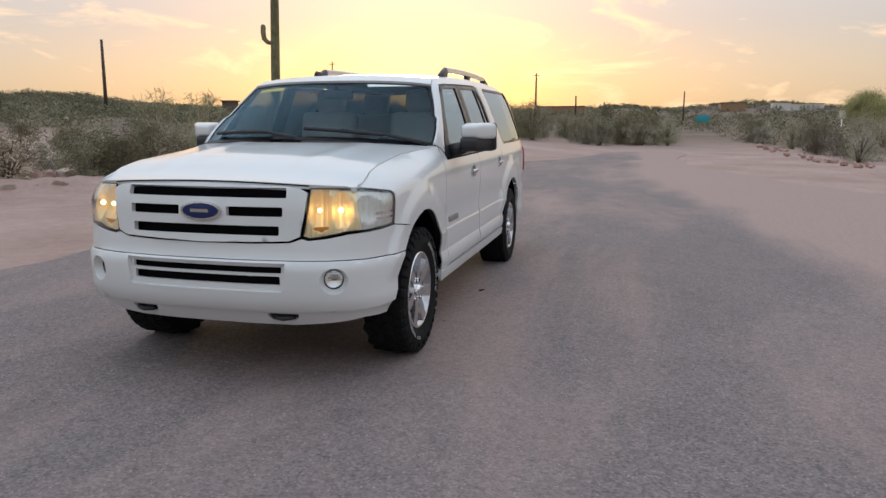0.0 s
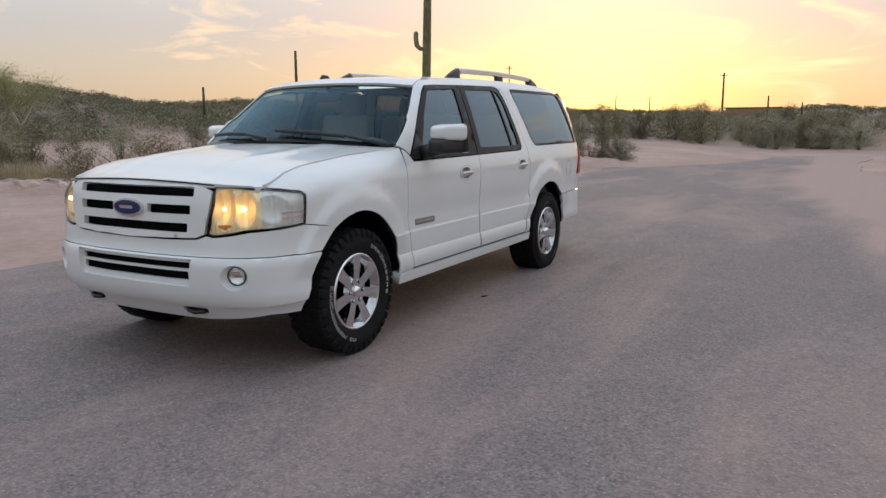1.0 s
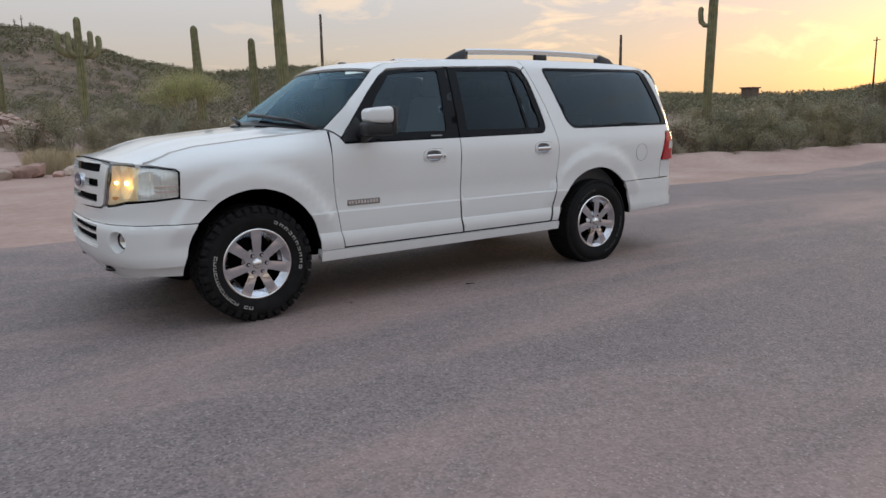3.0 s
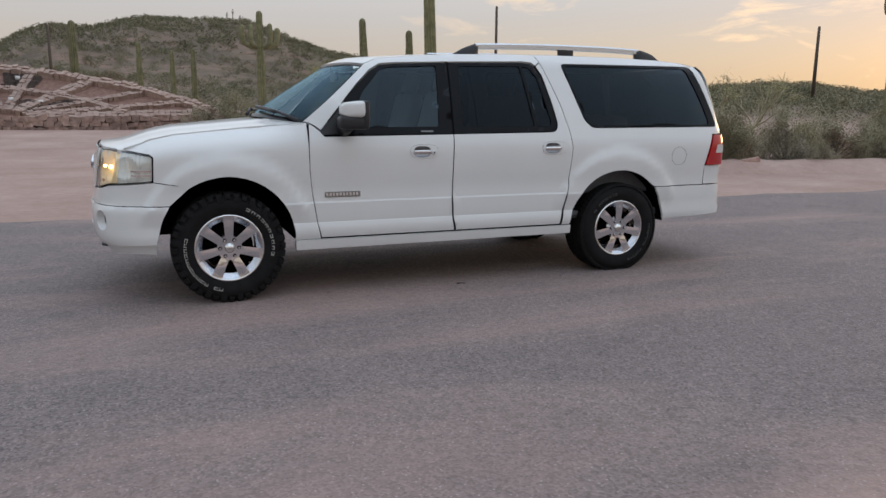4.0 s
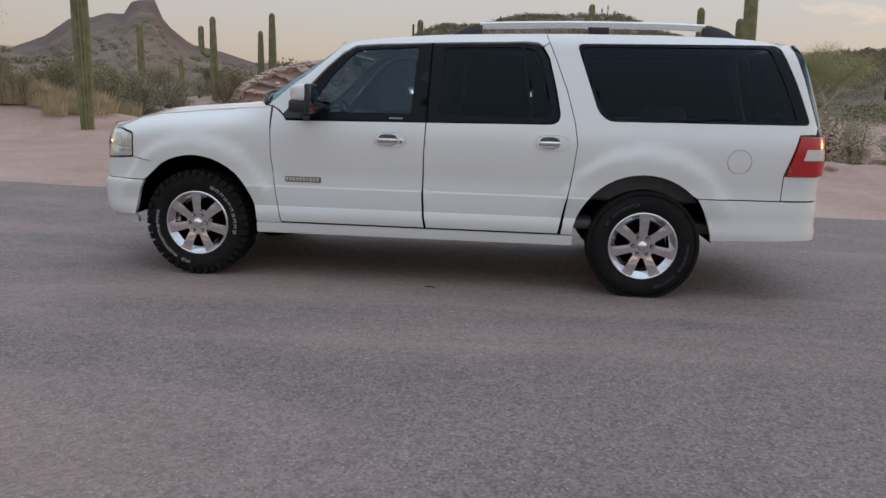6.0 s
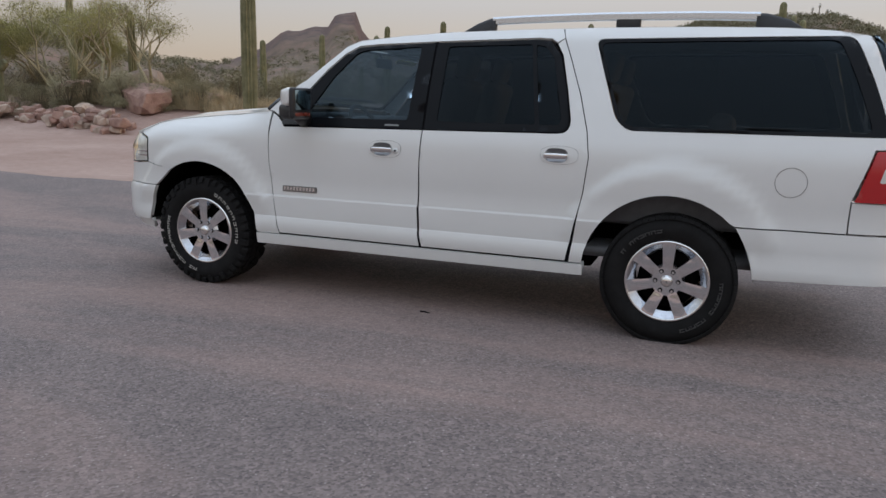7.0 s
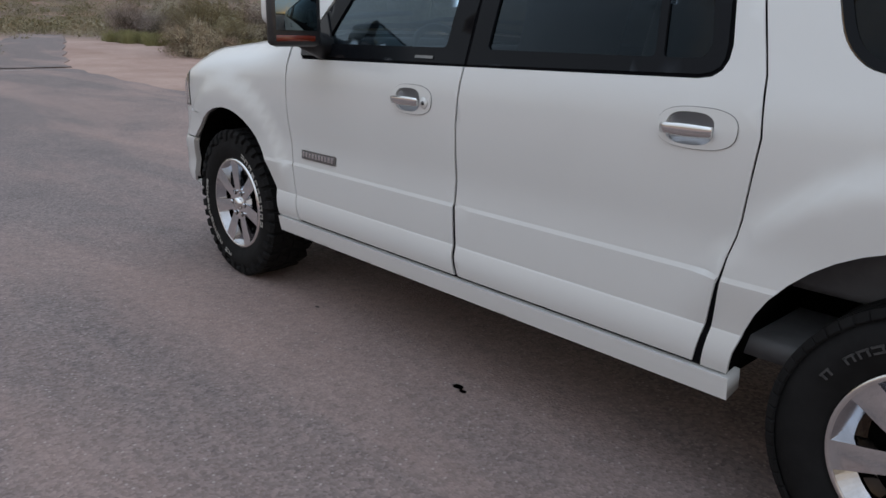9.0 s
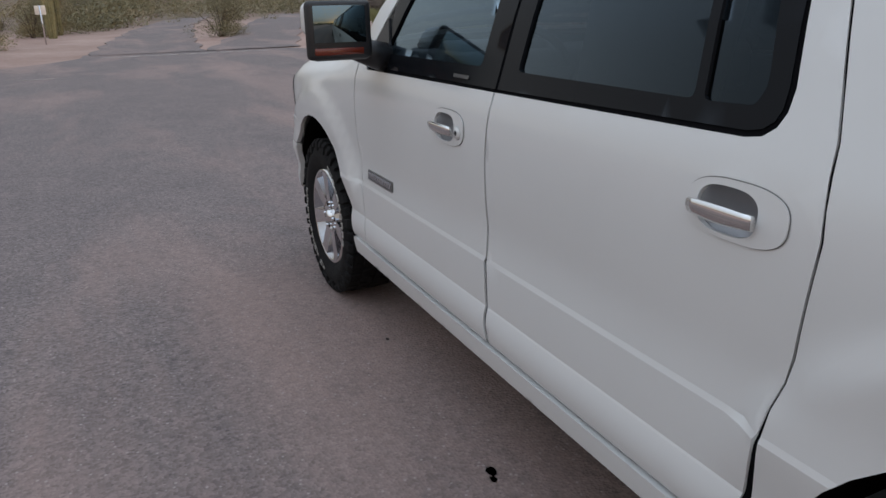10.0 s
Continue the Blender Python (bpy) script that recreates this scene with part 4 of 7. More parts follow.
def shield(u, v):
    """u across, -1 to 1; v from the cowl, 0, to the roof, 1."""
    k = 1 - u * u
    xe = float(np.interp(v, PILLAR_V, [p[0] for p in PILLAR]))
    ze = float(np.interp(v, PILLAR_V, [p[1] for p in PILLAR]))
    ye = abs(body(ax(xe), ze).y) - 0.004
    top = roof(1.075 - 0.13 * k, roof_half(1.075) * u).z - 0.010
    rise = 0.045 * k * (1 - v) + (top - 1.731) * v + 0.012 * k * 4 * v * (1 - v)
    return Vector((xe - (0.28 - 0.15 * v) * k, ye * u, ze - 0.006 + rise))


for nm, P, H, mt, push in (("windscreen_border", [(-1, 0), (1, 0), (1, 1), (-1, 1)], [round_poly([(-0.972, 0.05), (0.972, 0.05), (0.972, 0.98), (-0.972, 0.98)], 0.03)], M_GLOSSBLACK, 0), ("windscreen", [(-0.985, 0.03), (0.985, 0.03), (0.985, 0.99), (-0.985, 0.99)], [], G_SHIELD, -0.004)):
    bm = bmesh.new()
    panel(bm, P, lambda u, v: shield(u, v) + Vector((-0.6, 0, 0.75)) * push, H, step=0.06, depth=0.004, gap=0, inward=Vector((2, 0, 0.5)))
    ob = part(nm, bm, mt, car, "clear curved windscreen" if nm == "windscreen" else "")
    ob.visible_shadow = nm != "windscreen"
bm = bmesh.new()
panel(bm, COWL + [(x + 0.085, y) for x, y in COWL[::-1]], lambda x, y: Vector((x, y, hood(min(x, 0.58), y).z - 0.022)), step=0.06, depth=0.02, gap=0, inward=Vector((0.4, 0, 0.5)))
part("cowl", bm, M_BLACK, car, "black slatted cowl panel")

# wipers: arm and blade
for y0, y1, v0, v1 in ((-0.52, -0.02, 0.07, 0.12), (0.22, 0.70, 0.07, 0.11)):
    w = new("wiper")
    w.parent = car
    bm = bmesh.new()
    lift = Vector((-0.6, 0, 0.75))
    pts = [shield(y0 / 0.82 + (y1 - y0) / 0.82 * k / 6, v0 + (v1 - v0) * k / 6) + lift * 0.030 for k in range(7)]
    add_tube(bm, pts, 0.015, 6)
    part("blade", bm, M_BLACK, w)
    bm = bmesh.new()
    hub = shield((y0 - 0.26) / 0.82 if y0 < 0 else (y0 - 0.2) / 0.82, 0.0) + lift * 0.02
    add_tube(bm, [hub, (hub + pts[3]) / 2 + lift * 0.03, pts[3] + lift * 0.012], [0.016, 0.011, 0.009], 6)
    part("arm", bm, M_BLACK, w)

# ---- the nose ----
GR_TOP, GR_BOT = 1.138, 0.812


def yz(pts):
    return [(ay(y), z) for y, z in pts]


def sym(half):
    """Closed outline from its driver's-side half, told from the middle's top round to the middle's bottom."""
    return [(-y, z) for y, z in half] + [(y, z) for y, z in half[::-1]]


def box_hole(y0, y1, z0, z1, sl=0.0):
    return round_poly(yz([(y0 + sl, z0), (y1 - sl, z0), (y1, z1), (y0, z1)]), 0.008, 2)


grille = new("grille")
grille.parent = car
G_OUT = yz(sym([(0.0, 1.127), (0.45, 1.119), (0.555, 1.110), (0.605, 1.085), (0.585, 0.95), (0.560, 0.845), (0.50, 0.820), (0.3, 0.813), (0.0, 0.810)]))
SLOTS = [box_hole(-0.485, 0.485, 1.052, 1.105), box_hole(-0.465, -0.145, 0.953, 1.004), box_hole(0.145, 0.465, 0.953, 1.004), box_hole(-0.445, 0.445, 0.853, 0.903)]
bm = bmesh.new()
panel(bm, G_OUT, lambda a, z: body(a, z, 0.012), SLOTS, step=0.03, depth=0.028, gap=0.0055)
part("grille_frame", bm, M_PAINT, grille, "white three-bar grille frame")
bm = bmesh.new()
panel(bm, shrink(G_OUT, 0.03), lambda a, z: body(a, z, -0.035), step=0.06, depth=0, gap=0)
part("grille_backing", bm, M_VOID, grille, "black grille mesh")
bm = bmesh.new()
panel(bm, [(0.122 * math.cos(k * math.pi / 18), 0.978 + 0.052 * math.sin(k * math.pi / 18)) for k in range(36)], lambda a, z: body(a, z, 0.030), step=0.02, depth=0.03, gap=0)
em = part("emblem", bm, M_SILVER, grille, "oval emblem with a silver rim")
bm = bmesh.new()
panel(bm, [(0.107 * math.cos(k * math.pi / 18), 0.978 + 0.041 * math.sin(k * math.pi / 18)) for k in range(36)], lambda a, z: body(a, z, 0.034), step=0.02, depth=0.004, gap=0)
part("field", bm, M_BLUE, em, "dark blue oval field")
bm = bmesh.new()
panel(bm, round_poly([(-0.055, 0.970), (0.055, 0.970), (0.06, 0.988), (-0.05, 0.988)], 0.008), lambda a, z: body(a, z, 0.037), step=0.02, depth=0.003, gap=0)
part("bar", bm, M_SILVER, em, "plain silver bar")

bm = bmesh.new()
add_tube(bm, [body(ay(y), 1.1345 - 0.036 * (y / 0.83) ** 2, 0.008) for y in [0.605 * k / 16 for k in range(-16, 17)]], 0.0042, 6)
part("shut_line", bm, M_VOID, grille, "black gap under the bonnet edge")

bumper = new("front_bumper")
bumper.parent = car
sideA = [(ax(-0.387), 0.722)] + [(ax(x), z) for x, z in arch_front if z > 0.73] + [(ax(-0.33), 0.859), (ax(-0.485), 0.882), (ax(-0.62), 0.871), (ay(0.80), 0.858), (ay(0.70), 0.838), (ay(0.60), 0.826), (ay(0.565), 0.836), (ay(0.50), 0.814), (ay(0.3), 0.807), (0.0, 0.804)]
UP = [(0.0, 0.722), (ay(0.5), 0.722), (ay(0.8), 0.724)] + sideA
UPPER = UP + [(-a, z) for a, z in UP[::-1] if a > 1e-6]
bm = bmesh.new()
panel(bm, UPPER, body, step=0.035, depth=0.02, gap=0.0005)
part("upper_cover", bm, M_PAINT, bumper, "white upper bumper cover")
arch_low = [p for p in ARCH_F if p[0] < 0 and p[1] < 0.716]
LO = [(0.0, 0.43), (ay(0.5), 0.43), (ay(0.75), 0.435), (ax(-0.66), 0.445), (ax(-0.49), 0.45)] + [(ax(x), z) for x, z in arch_low if z > 0.45] + [(ax(-0.39), 0.7165), (ay(0.8), 0.720), (ay(0.5), 0.719), (0.0, 0.719)]
LOWER = LO + [(-a, z) for a, z in LO[::-1] if a > 1e-6]
FOG = [[(s * ay(0.725) + 0.074 * math.cos(k * math.pi / 12), 0.612 + 0.072 * math.sin(k * math.pi / 12)) for k in range(24)] for s in (-1, 1)]
RECESS = yz([(-0.47, 0.565), (-0.45, 0.552), (0.45, 0.552), (0.47, 0.565), (0.48, 0.712 - 0.004), (-0.48, 0.712 - 0.004)])
bm = bmesh.new()
panel(bm, LOWER, body, [RECESS] + FOG, step=0.035, depth=0.03, gap=0.0005)
part("lower_cover", bm, M_PAINT, bumper, "white lower bumper cover")
bm = bmesh.new()
panel(bm, RECESS, lambda a, z: body(a, z, -0.022 - 0.25 * max(0, 0.60 - z) * 0), [box_hole(-0.455, 0.455, 0.650, 0.702), box_hole(-0.445, 0.445, 0.586, 0.634)], step=0.03, depth=0.016, gap=0.0)
part("lower_grille", bm, M_PAINT, bumper, "white slotted lower grille")
bm = bmesh.new()
panel(bm, shrink(RECESS, 0.01), lambda a, z: body(a, z, -0.055), step=0.06, depth=0, gap=0)
part("lower_grille_backing", bm, M_VOID, bumper, "black opening")
CH = [(0.0, 0.345), (ay(0.5), 0.345), (ay(0.72), 0.362), (ax(-0.70), 0.385), (ax(-0.50), 0.375), (ax(-0.49), 0.448), (ax(-0.66), 0.444), (ay(0.75), 0.434), (ay(0.5), 0.429), (0.0, 0.429)]
CHIN = CH + [(-a, z) for a, z in CH[::-1] if a > 1e-6]
HOOKS = [round_poly(yz([(s * 0.36, 0.378), (s * 0.52, 0.380), (s * 0.53, 0.418), (s * 0.35, 0.420)]), 0.012) for s in (-1, 1)]
bm = bmesh.new()
panel(bm, CHIN, lambda a, z: body(a, z, -0.012), HOOKS, step=0.03, depth=0.03, gap=0.0)
part("chin", bm, M_PAINT, bumper, "white lower valance")
for s, h in zip((-1, 1), HOOKS):
    bm = bmesh.new()
    panel(bm, shrink(h, -0.006), lambda a, z: body(a, z, -0.03), step=0.03, depth=0.0, gap=0)
    a0 = body(s * ay(0.39), 0.395, -0.006)
    a1 = body(s * ay(0.44), 0.392, 0.012)
    a2 = body(s * ay(0.49), 0.395, -0.006)
    add_tube(bm, [body(s * ay(0.39), 0.395, -0.03), a0, a1, a2, body(s * ay(0.49), 0.395, -0.03)], 0.013, 8)
    part("tow_hook", bm, M_BLACK, bumper, "black tow hook in its slot")
for s in (-1, 1):
    fog = new("fog_lamp")
    fog.parent = bumper
    bm = bmesh.new()
    c = s * ay(0.725)
    disc = [(c + 0.076 * math.cos(k * math.pi / 12), 0.612 + 0.074 * math.sin(k * math.pi / 12)) for k in range(24)]
    inn = [(c + 0.055 * math.cos(k * math.pi / 12), 0.615 + 0.055 * math.sin(k * math.pi / 12)) for k in range(24)]
    panel(bm, disc, lambda a, z: body(a, z, -0.048 * (1 - sstep(0.052, 0.076, math.hypot(a - c, z - 0.613)))), [inn], step=0.010, depth=0.01, gap=0)
    part("bezel", bm, M_PAINT, fog, "white coned fog lamp recess")
    bm = bmesh.new()
    panel(bm, inn, lambda a, z: body(a, z, -0.046), [[(c + 0.050 * math.cos(k * math.pi / 12), 0.615 + 0.050 * math.sin(k * math.pi / 12)) for k in range(24)]], step=0.02, depth=0.02, gap=0)
    part("ring", bm, M_BLACK, fog)
    bm = bmesh.new()
    panel(bm, inn, lambda a, z: body(a, z, -0.078 + 8 * ((a - c) ** 2 + (z - 0.615) ** 2)), step=0.012, depth=0, gap=0)
    part("reflector", bm, M_CHROME, fog, smooth=False)
    bm = bmesh.new()
    panel(bm, inn, lambda a, z: body(a, z, -0.042 - 4 * ((a - c) ** 2 + (z - 0.615) ** 2)), step=0.015, depth=0.003, gap=0)
    part("lens", bm, G_LENS, fog)

# headlamps
for s in (-1, 1):
    lamp = new("headlamp")
    lamp.parent = car
    HL = [(s * ay(0.608), 1.105), (s * ay(0.75), 1.103), (s * ax(-0.625), 1.090), (s * ax(-0.50), 1.070), (s * ax(-0.478), 1.050), (s * ax(-0.488), 0.890), (s * ax(-0.62), 0.878), (s * ay(0.79), 0.868), (s * ay(0.70), 0.848), (s * ay(0.605), 0.834), (s * ay(0.567), 0.845), (s * ay(0.588), 0.95)]
    bm = bmesh.new()
    panel(bm, shrink(HL, 0.004), lambda a, z: body(a, z, 0.004), step=0.035, depth=0.012, gap=0)
    part("lens", bm, G_LENS, lamp, "clear lamp lens").visible_shadow = False
    bm = bmesh.new()
    panel(bm, HL, lambda a, z: body(a, z, 0.002), [shrink(HL, 0.005)], step=0.03, depth=0.012, gap=0)
    part("seal", bm, M_GLOSSBLACK, lamp)
    c1, c2, c3 = s * ay(0.665), s * (ay(0.665) + 0.125), s * (ay(0.665) + 0.29)

    def bowl(a, z, c1=c1, c2=c2, c3=c3):
        deep = 0.0
        for c, r, h, g in ((c1, 0.075, 0.115, 0.07), (c2, 0.07, 0.10, 0.06), (c3, 0.10, 0.075, 0.03)):
            d = ((a - c) / r) ** 2 + ((z - 0.985) / h) ** 2
            deep = max(deep, g * (1 - d))
        flute = 0.0022 * math.sin(a * 260)
        return body(a, z, -0.014 - deep + flute)
    cut = s * (ay(0.665) + 0.225)
    HI = shrink(HL, 0.006)
    for nm, lo, hi, mt, lb in (("reflector", 0.0, abs(cut), M_REFL, "warm silver fluted lamp reflector"), ("side_cup", abs(cut), 9.0, M_CLEARCUP, "pale clear outer lamp cup")):
        bm = bmesh.new()
        panel(bm, [(s * min(max(abs(a), lo), hi), z) for a, z in resample(HI, 0.02)], bowl, step=0.014, depth=0, gap=0)
        part(nm, bm, mt, lamp, lb, smooth=False)
    for cb, rb_b in ((c1, 0.012), (c2, 0.015)):
        bm = bmesh.new()
        p0 = body(cb, 0.985, -0.050)
        bmesh.ops.create_icosphere(bm, subdivisions=2, radius=rb_b, matrix=Matrix.Translation(p0 + Vector((-0.02, 0, 0))))
        part("bulb", bm, M_BULB, lamp, "lit warm bulb")
    bm = bmesh.new()
    panel(bm, round_poly([(s * ay(0.63), 0.855), (s * ay(0.72), 0.868), (s * ay(0.72), 0.90), (s * ay(0.62), 0.895)], 0.01), lambda a, z: body(a, z, -0.018), step=0.03, depth=0.01, gap=0)
    part("indicator", bm, M_AMBER, lamp, "amber indicator reflector")
    bm = bmesh.new()
    for zz in (0.925, 0.955):
        panel(bm, [(s * ax(-0.63), zz), (s * ax(-0.495), zz), (s * ax(-0.495), zz + 0.012), (s * ax(-0.63), zz + 0.012)], lambda a, z: body(a, z, -0.012), step=0.04, depth=0.01, gap=0)
    part("trim_bar", bm, M_CHROME, lamp)

# ---- tail ----
rb = new("rear_bumper")
rb.parent = car
RBP = [p for p in ARCH_R if p[1] < 0.715 and p[0] > 3.5]
for z0, z1, nm in ((0.735, 0.905, "upper_cover"), (0.45, 0.730, "lower_cover")):
    for s in (-1, 1):
        bm = bmesh.new()
        if nm == "upper_cover":
            P = [(ax(4.239), 0.737), (ax(4.239), 0.907), (A_END, 0.907), (A_END, 0.737)]
        else:
            P = [(ax(3.785), 0.435), (ax(4.35), 0.455), (A_END, 0.465), (A_END, 0.730), (ax(3.67), 0.730)] + [(ax(x), z) for x, z in ARCH_R if x > 3.6 and z < 0.70]
        panel(bm, [(s * a, z) for a, z in P], body, step=0.05, depth=0.02, gap=0.002)
        part(nm, bm, M_PAINT, rb)
for s in (-1, 1):
    tail = new("tail_lamp")
    tail.parent = car
    TL = [(s * ax(4.33), 1.188), (s * ax(4.535), 1.18), (s * ax(4.545), 0.91), (s * ax(4.245), 0.91)]
    bm = bmesh.new()
    panel(bm, round_poly(TL, 0.012), lambda a, z: body(a, z, 0.012), step=0.03, depth=0.03, gap=0.002)
    part("lens", bm, M_TAIL, tail, "red tail lamp lens")
    bm = bmesh.new()
    panel(bm, round_poly([(s * ax(4.37), 1.095), (s * ax(4.505), 1.095), (s * ax(4.51), 1.02), (s * ax(4.352), 1.02)], 0.008), lambda a, z: body(a, z, 0.015), step=0.03, depth=0.012, gap=0.0)
    part("reversing_lens", bm, M_TAILCLEAR, tail, "clear reversing lens")
tg = new("tailgate")
tg.parent = car
for s in (-1, 1):
    bm = bmesh.new()
    panel(bm, [(s * ax(4.55), 0.91), (s * A_END, 0.91), (s * A_END, 1.24), (s * ax(4.54), 1.24)], body, step=0.06, depth=0.02, gap=0.0)
    part("gate_panel", bm, M_PAINT, tg)
    bm = bmesh.new()
    panel(bm, [(s * ax(4.485), 1.245), (s * A_END, 1.245), (s * A_END, 1.80), (s * ax(4.31), 1.80), (s * ax(4.42), 1.52)], body, step=0.06, depth=0.004, gap=0.0)
    part("rear_glass", bm, G_PRIV, tg).visible_shadow = False

# fuel flap: a thin ring gap and its lid
bm = bmesh.new()
fc = -ax(3.93)
panel(bm, [(fc + 0.083 * math.cos(k * math.pi / 16), 0.998 + 0.083 * math.sin(k * math.pi / 16)) for k in range(32)], lambda a, z: body(a, z, 0.0012), [[(fc + 0.080 * math.cos(k * math.pi / 16), 0.998 + 0.080 * math.sin(k * math.pi / 16)) for k in range(32)]], step=0.03, depth=0.001, gap=0)
part("fuel_flap", bm, M_BADGE, bodywork, "round fuel flap gap")

# door handles: a flush rounded plate with a scooped cup and a chrome pull across it
for s, pair in ((-1, (doors[0], doors[2])), (1, (doors[1], doors[3]))):
    for d, (hx, hz) in zip(pair, HANDLES):
        c = s * ax(hx)
        oval = plate(c, hz, 0.114, 0.054, 3.4)
        cc = c - s * 0.018
        cup = plate(cc, hz - 0.002, 0.070, 0.043, 3.6)
        bm = bmesh.new()
        panel(bm, oval, lambda a, z: body(a, z, 0.004), [cup], step=0.018, depth=0.006, gap=0)
        plate_ob = part("handle_plate", bm, M_PAINT, d, "white rounded handle plate")
        bm = bmesh.new()
        panel(bm, cup, lambda a, z, cc=cc, hz=hz: body(a, z, 0.004 - 0.030 * max(0, 1 - ((a - cc) / 0.072) ** 4) ** 0.6 * max(0, 1 - ((z - hz + 0.002) / 0.0445) ** 2) ** 0.6), step=0.009, depth=0, gap=0)
        part("cup", bm, M_CUP, plate_ob, "silver scooped cup behind the pull")
        bm = bmesh.new()
        panel(bm, [(c + (u - c) * 1.014, hz + (v - hz) * 1.03) for u, v in oval], lambda a, z: body(a, z, 0.0012), [[(c + (u - c) * 0.97, hz + (v - hz) * 0.95) for u, v in oval]], step=0.03, depth=0.001, gap=0)
        part("plate_gap", bm, M_BADGE, plate_ob)
        # the pull: flat-backed bar, chrome, hinged at its front end
        bm = bmesh.new()
        rings = []
        for k in range(9):
            t = k / 8
            a = c + s * (-0.094 + 0.148 * t)
            o = 0.010 + 0.012 * math.sin(math.pi * (0.18 + 0.64 * t))
            hgt = 0.0150 + 0.0035 * math.sin(math.pi * t)
            rings.append([bm.verts.new(body(a, hz - 0.006 + hgt * math.sin(q), o + 0.0085 * math.copysign(abs(math.cos(q)) ** 0.8, math.cos(q)) + 0.004 * math.sin(q))) for q in (2 * math.pi * m / 12 for m in range(12))])
        for p, q in zip(rings, rings[1:]):
            for m in range(12):
                bm.faces.new((p[m], p[(m + 1) % 12], q[(m + 1) % 12], q[m]))
        bm.faces.new(rings[0][::-1]), bm.faces.new(rings[-1])
        bmesh.ops.recalc_face_normals(bm, faces=bm.faces)
        part("handle", bm, M_CHROME, d, "chrome pull handle")
        if hx < 2:
            bm = bmesh.new()
            p = body(c + s * 0.078, hz - 0.008, 0.004)
            add_cyl(bm, p, p + Vector((0, s * 0.006, 0)), 0.021, 0.018, seg=20)
            lk = part("lock", bm, M_PAINT, plate_ob, "white round key lock collar")
            bm = bmesh.new()
            p = p + Vector((0, s * 0.006, 0))
            add_cyl(bm, p, p + Vector((0, s * 0.0015, 0)), 0.0075, seg=14)
            part("keyhole", bm, M_BLACK, d, "black keyhole")

# badges on the front doors
for s, d in ((-1, doors[0]), (1, doors[1])):
    bm = bmesh.new()
    panel(bm, round_poly([(s * ax(0.70), 0.742), (s * ax(0.972), 0.742), (s * ax(0.972), 0.783), (s * ax(0.70), 0.783)], 0.006), lambda a, z: body(a, z, 0.005), step=0.05, depth=0.005, gap=0)
    bd = part("badge", bm, M_BADGE, d, "grey metal name badge")
    bm = bmesh.new()
    for k in range(10):
        x0 = 0.708 + k * 0.0255
        panel(bm, [(s * ax(x0), 0.752), (s * ax(x0 + 0.017), 0.752), (s * ax(x0 + 0.017), 0.776), (s * ax(x0), 0.776)], lambda a, z: body(a, z, 0.0065), step=0.05, depth=0.002, gap=0)
    part("letter_bar", bm, M_SILVER, bd, "plain silver bars for letters")
    bm = bmesh.new()
    panel(bm, [(s * ax(1.47), 1.222), (s * ax(1.57), 1.222), (s * ax(1.57), 1.232), (s * ax(1.47), 1.232)], lambda a, z: body(a, z, 0.001), step=0.05, depth=0.002, gap=0)
    part("sill_mark", bm, M_BADGE, d, "small pale bars on the window sill")

# door mirrors
for s in (-1, 1):
    mr = new("door_mirror")
    mr.parent = car
    T = lambda x, y, z: Vector((x, s * y, z))
    yo = 0.0 if s < 0 else -0.05
    bm = bmesh.new()
    add_box(bm, (0.880, s * (1.138 + yo), 1.296), (0.186, 0.236, 0.098), bevel=0.026)
    for v in bm.verts:
        v.co.y = s * (1.03 + (abs(v.co.y) - 1.03) * (1 - 0.46 * sstep(0.93, 0.80, v.co.x)))
    add_tube(bm, [T(0.86, 0.93, 1.24), T(0.87, 1.0, 1.262), T(0.88, 1.06, 1.28)], [0.058, 0.050, 0.042], 10)
    part("foot", bm, M_BLACK, mr, "black mirror arm and lower shell")
    bm = bmesh.new()
    add_box(bm, (0.876, s * (1.148 + yo), 1.391), (0.150, 0.240, 0.118), bevel=0.034, seg=4)
    for v in bm.verts:
        k = sstep(0.90, 0.80, v.co.x)
        v.co.z = 1.37 + (v.co.z - 1.37) * (1 - 0.20 * k)
        v.co.y = s * (1.03 + (abs(v.co.y) - 1.03) * (1 - 0.46 * k))
    part("cap", bm, M_PAINT, mr, "white mirror cap")
    bm = bmesh.new()
    add_box(bm, (0.954, s * (1.145 + yo), 1.351), (0.040, 0.238, 0.200), bevel=0.018, seg=3)
    part("glass_bezel", bm, M_BLACK, mr, "black mirror shell round the glass")
    bm = bmesh.new()
    add_box(bm, (0.9745, s * (1.145 + yo), 1.372), (0.004, 0.190, 0.125), bevel=0.0015, seg=1)
    part("mirror_glass", bm, M_MIRROR, mr, "reflecting mirror glass")
    bm = bmesh.new()
    add_box(bm, (0.974, s * (1.150 + yo), 1.280), (0.006, 0.18, 0.024), bevel=0.002, seg=1)
    part("indicator", bm, M_AMBERDARK, mr, "dark amber indicator strip")
    bm = bmesh.new()
    panel(bm, [(s * ax(0.695), 1.205), (s * ax(0.69), 1.228), (s * ax(0.83), 1.385), (s * ax(0.89), 1.30), (s * ax(0.91), 1.21)], lambda a, z: body(a, z, 0.004), step=0.05, depth=0.01, gap=0)
    part("sail", bm, M_BLACK, mr, "black mirror sail panel")

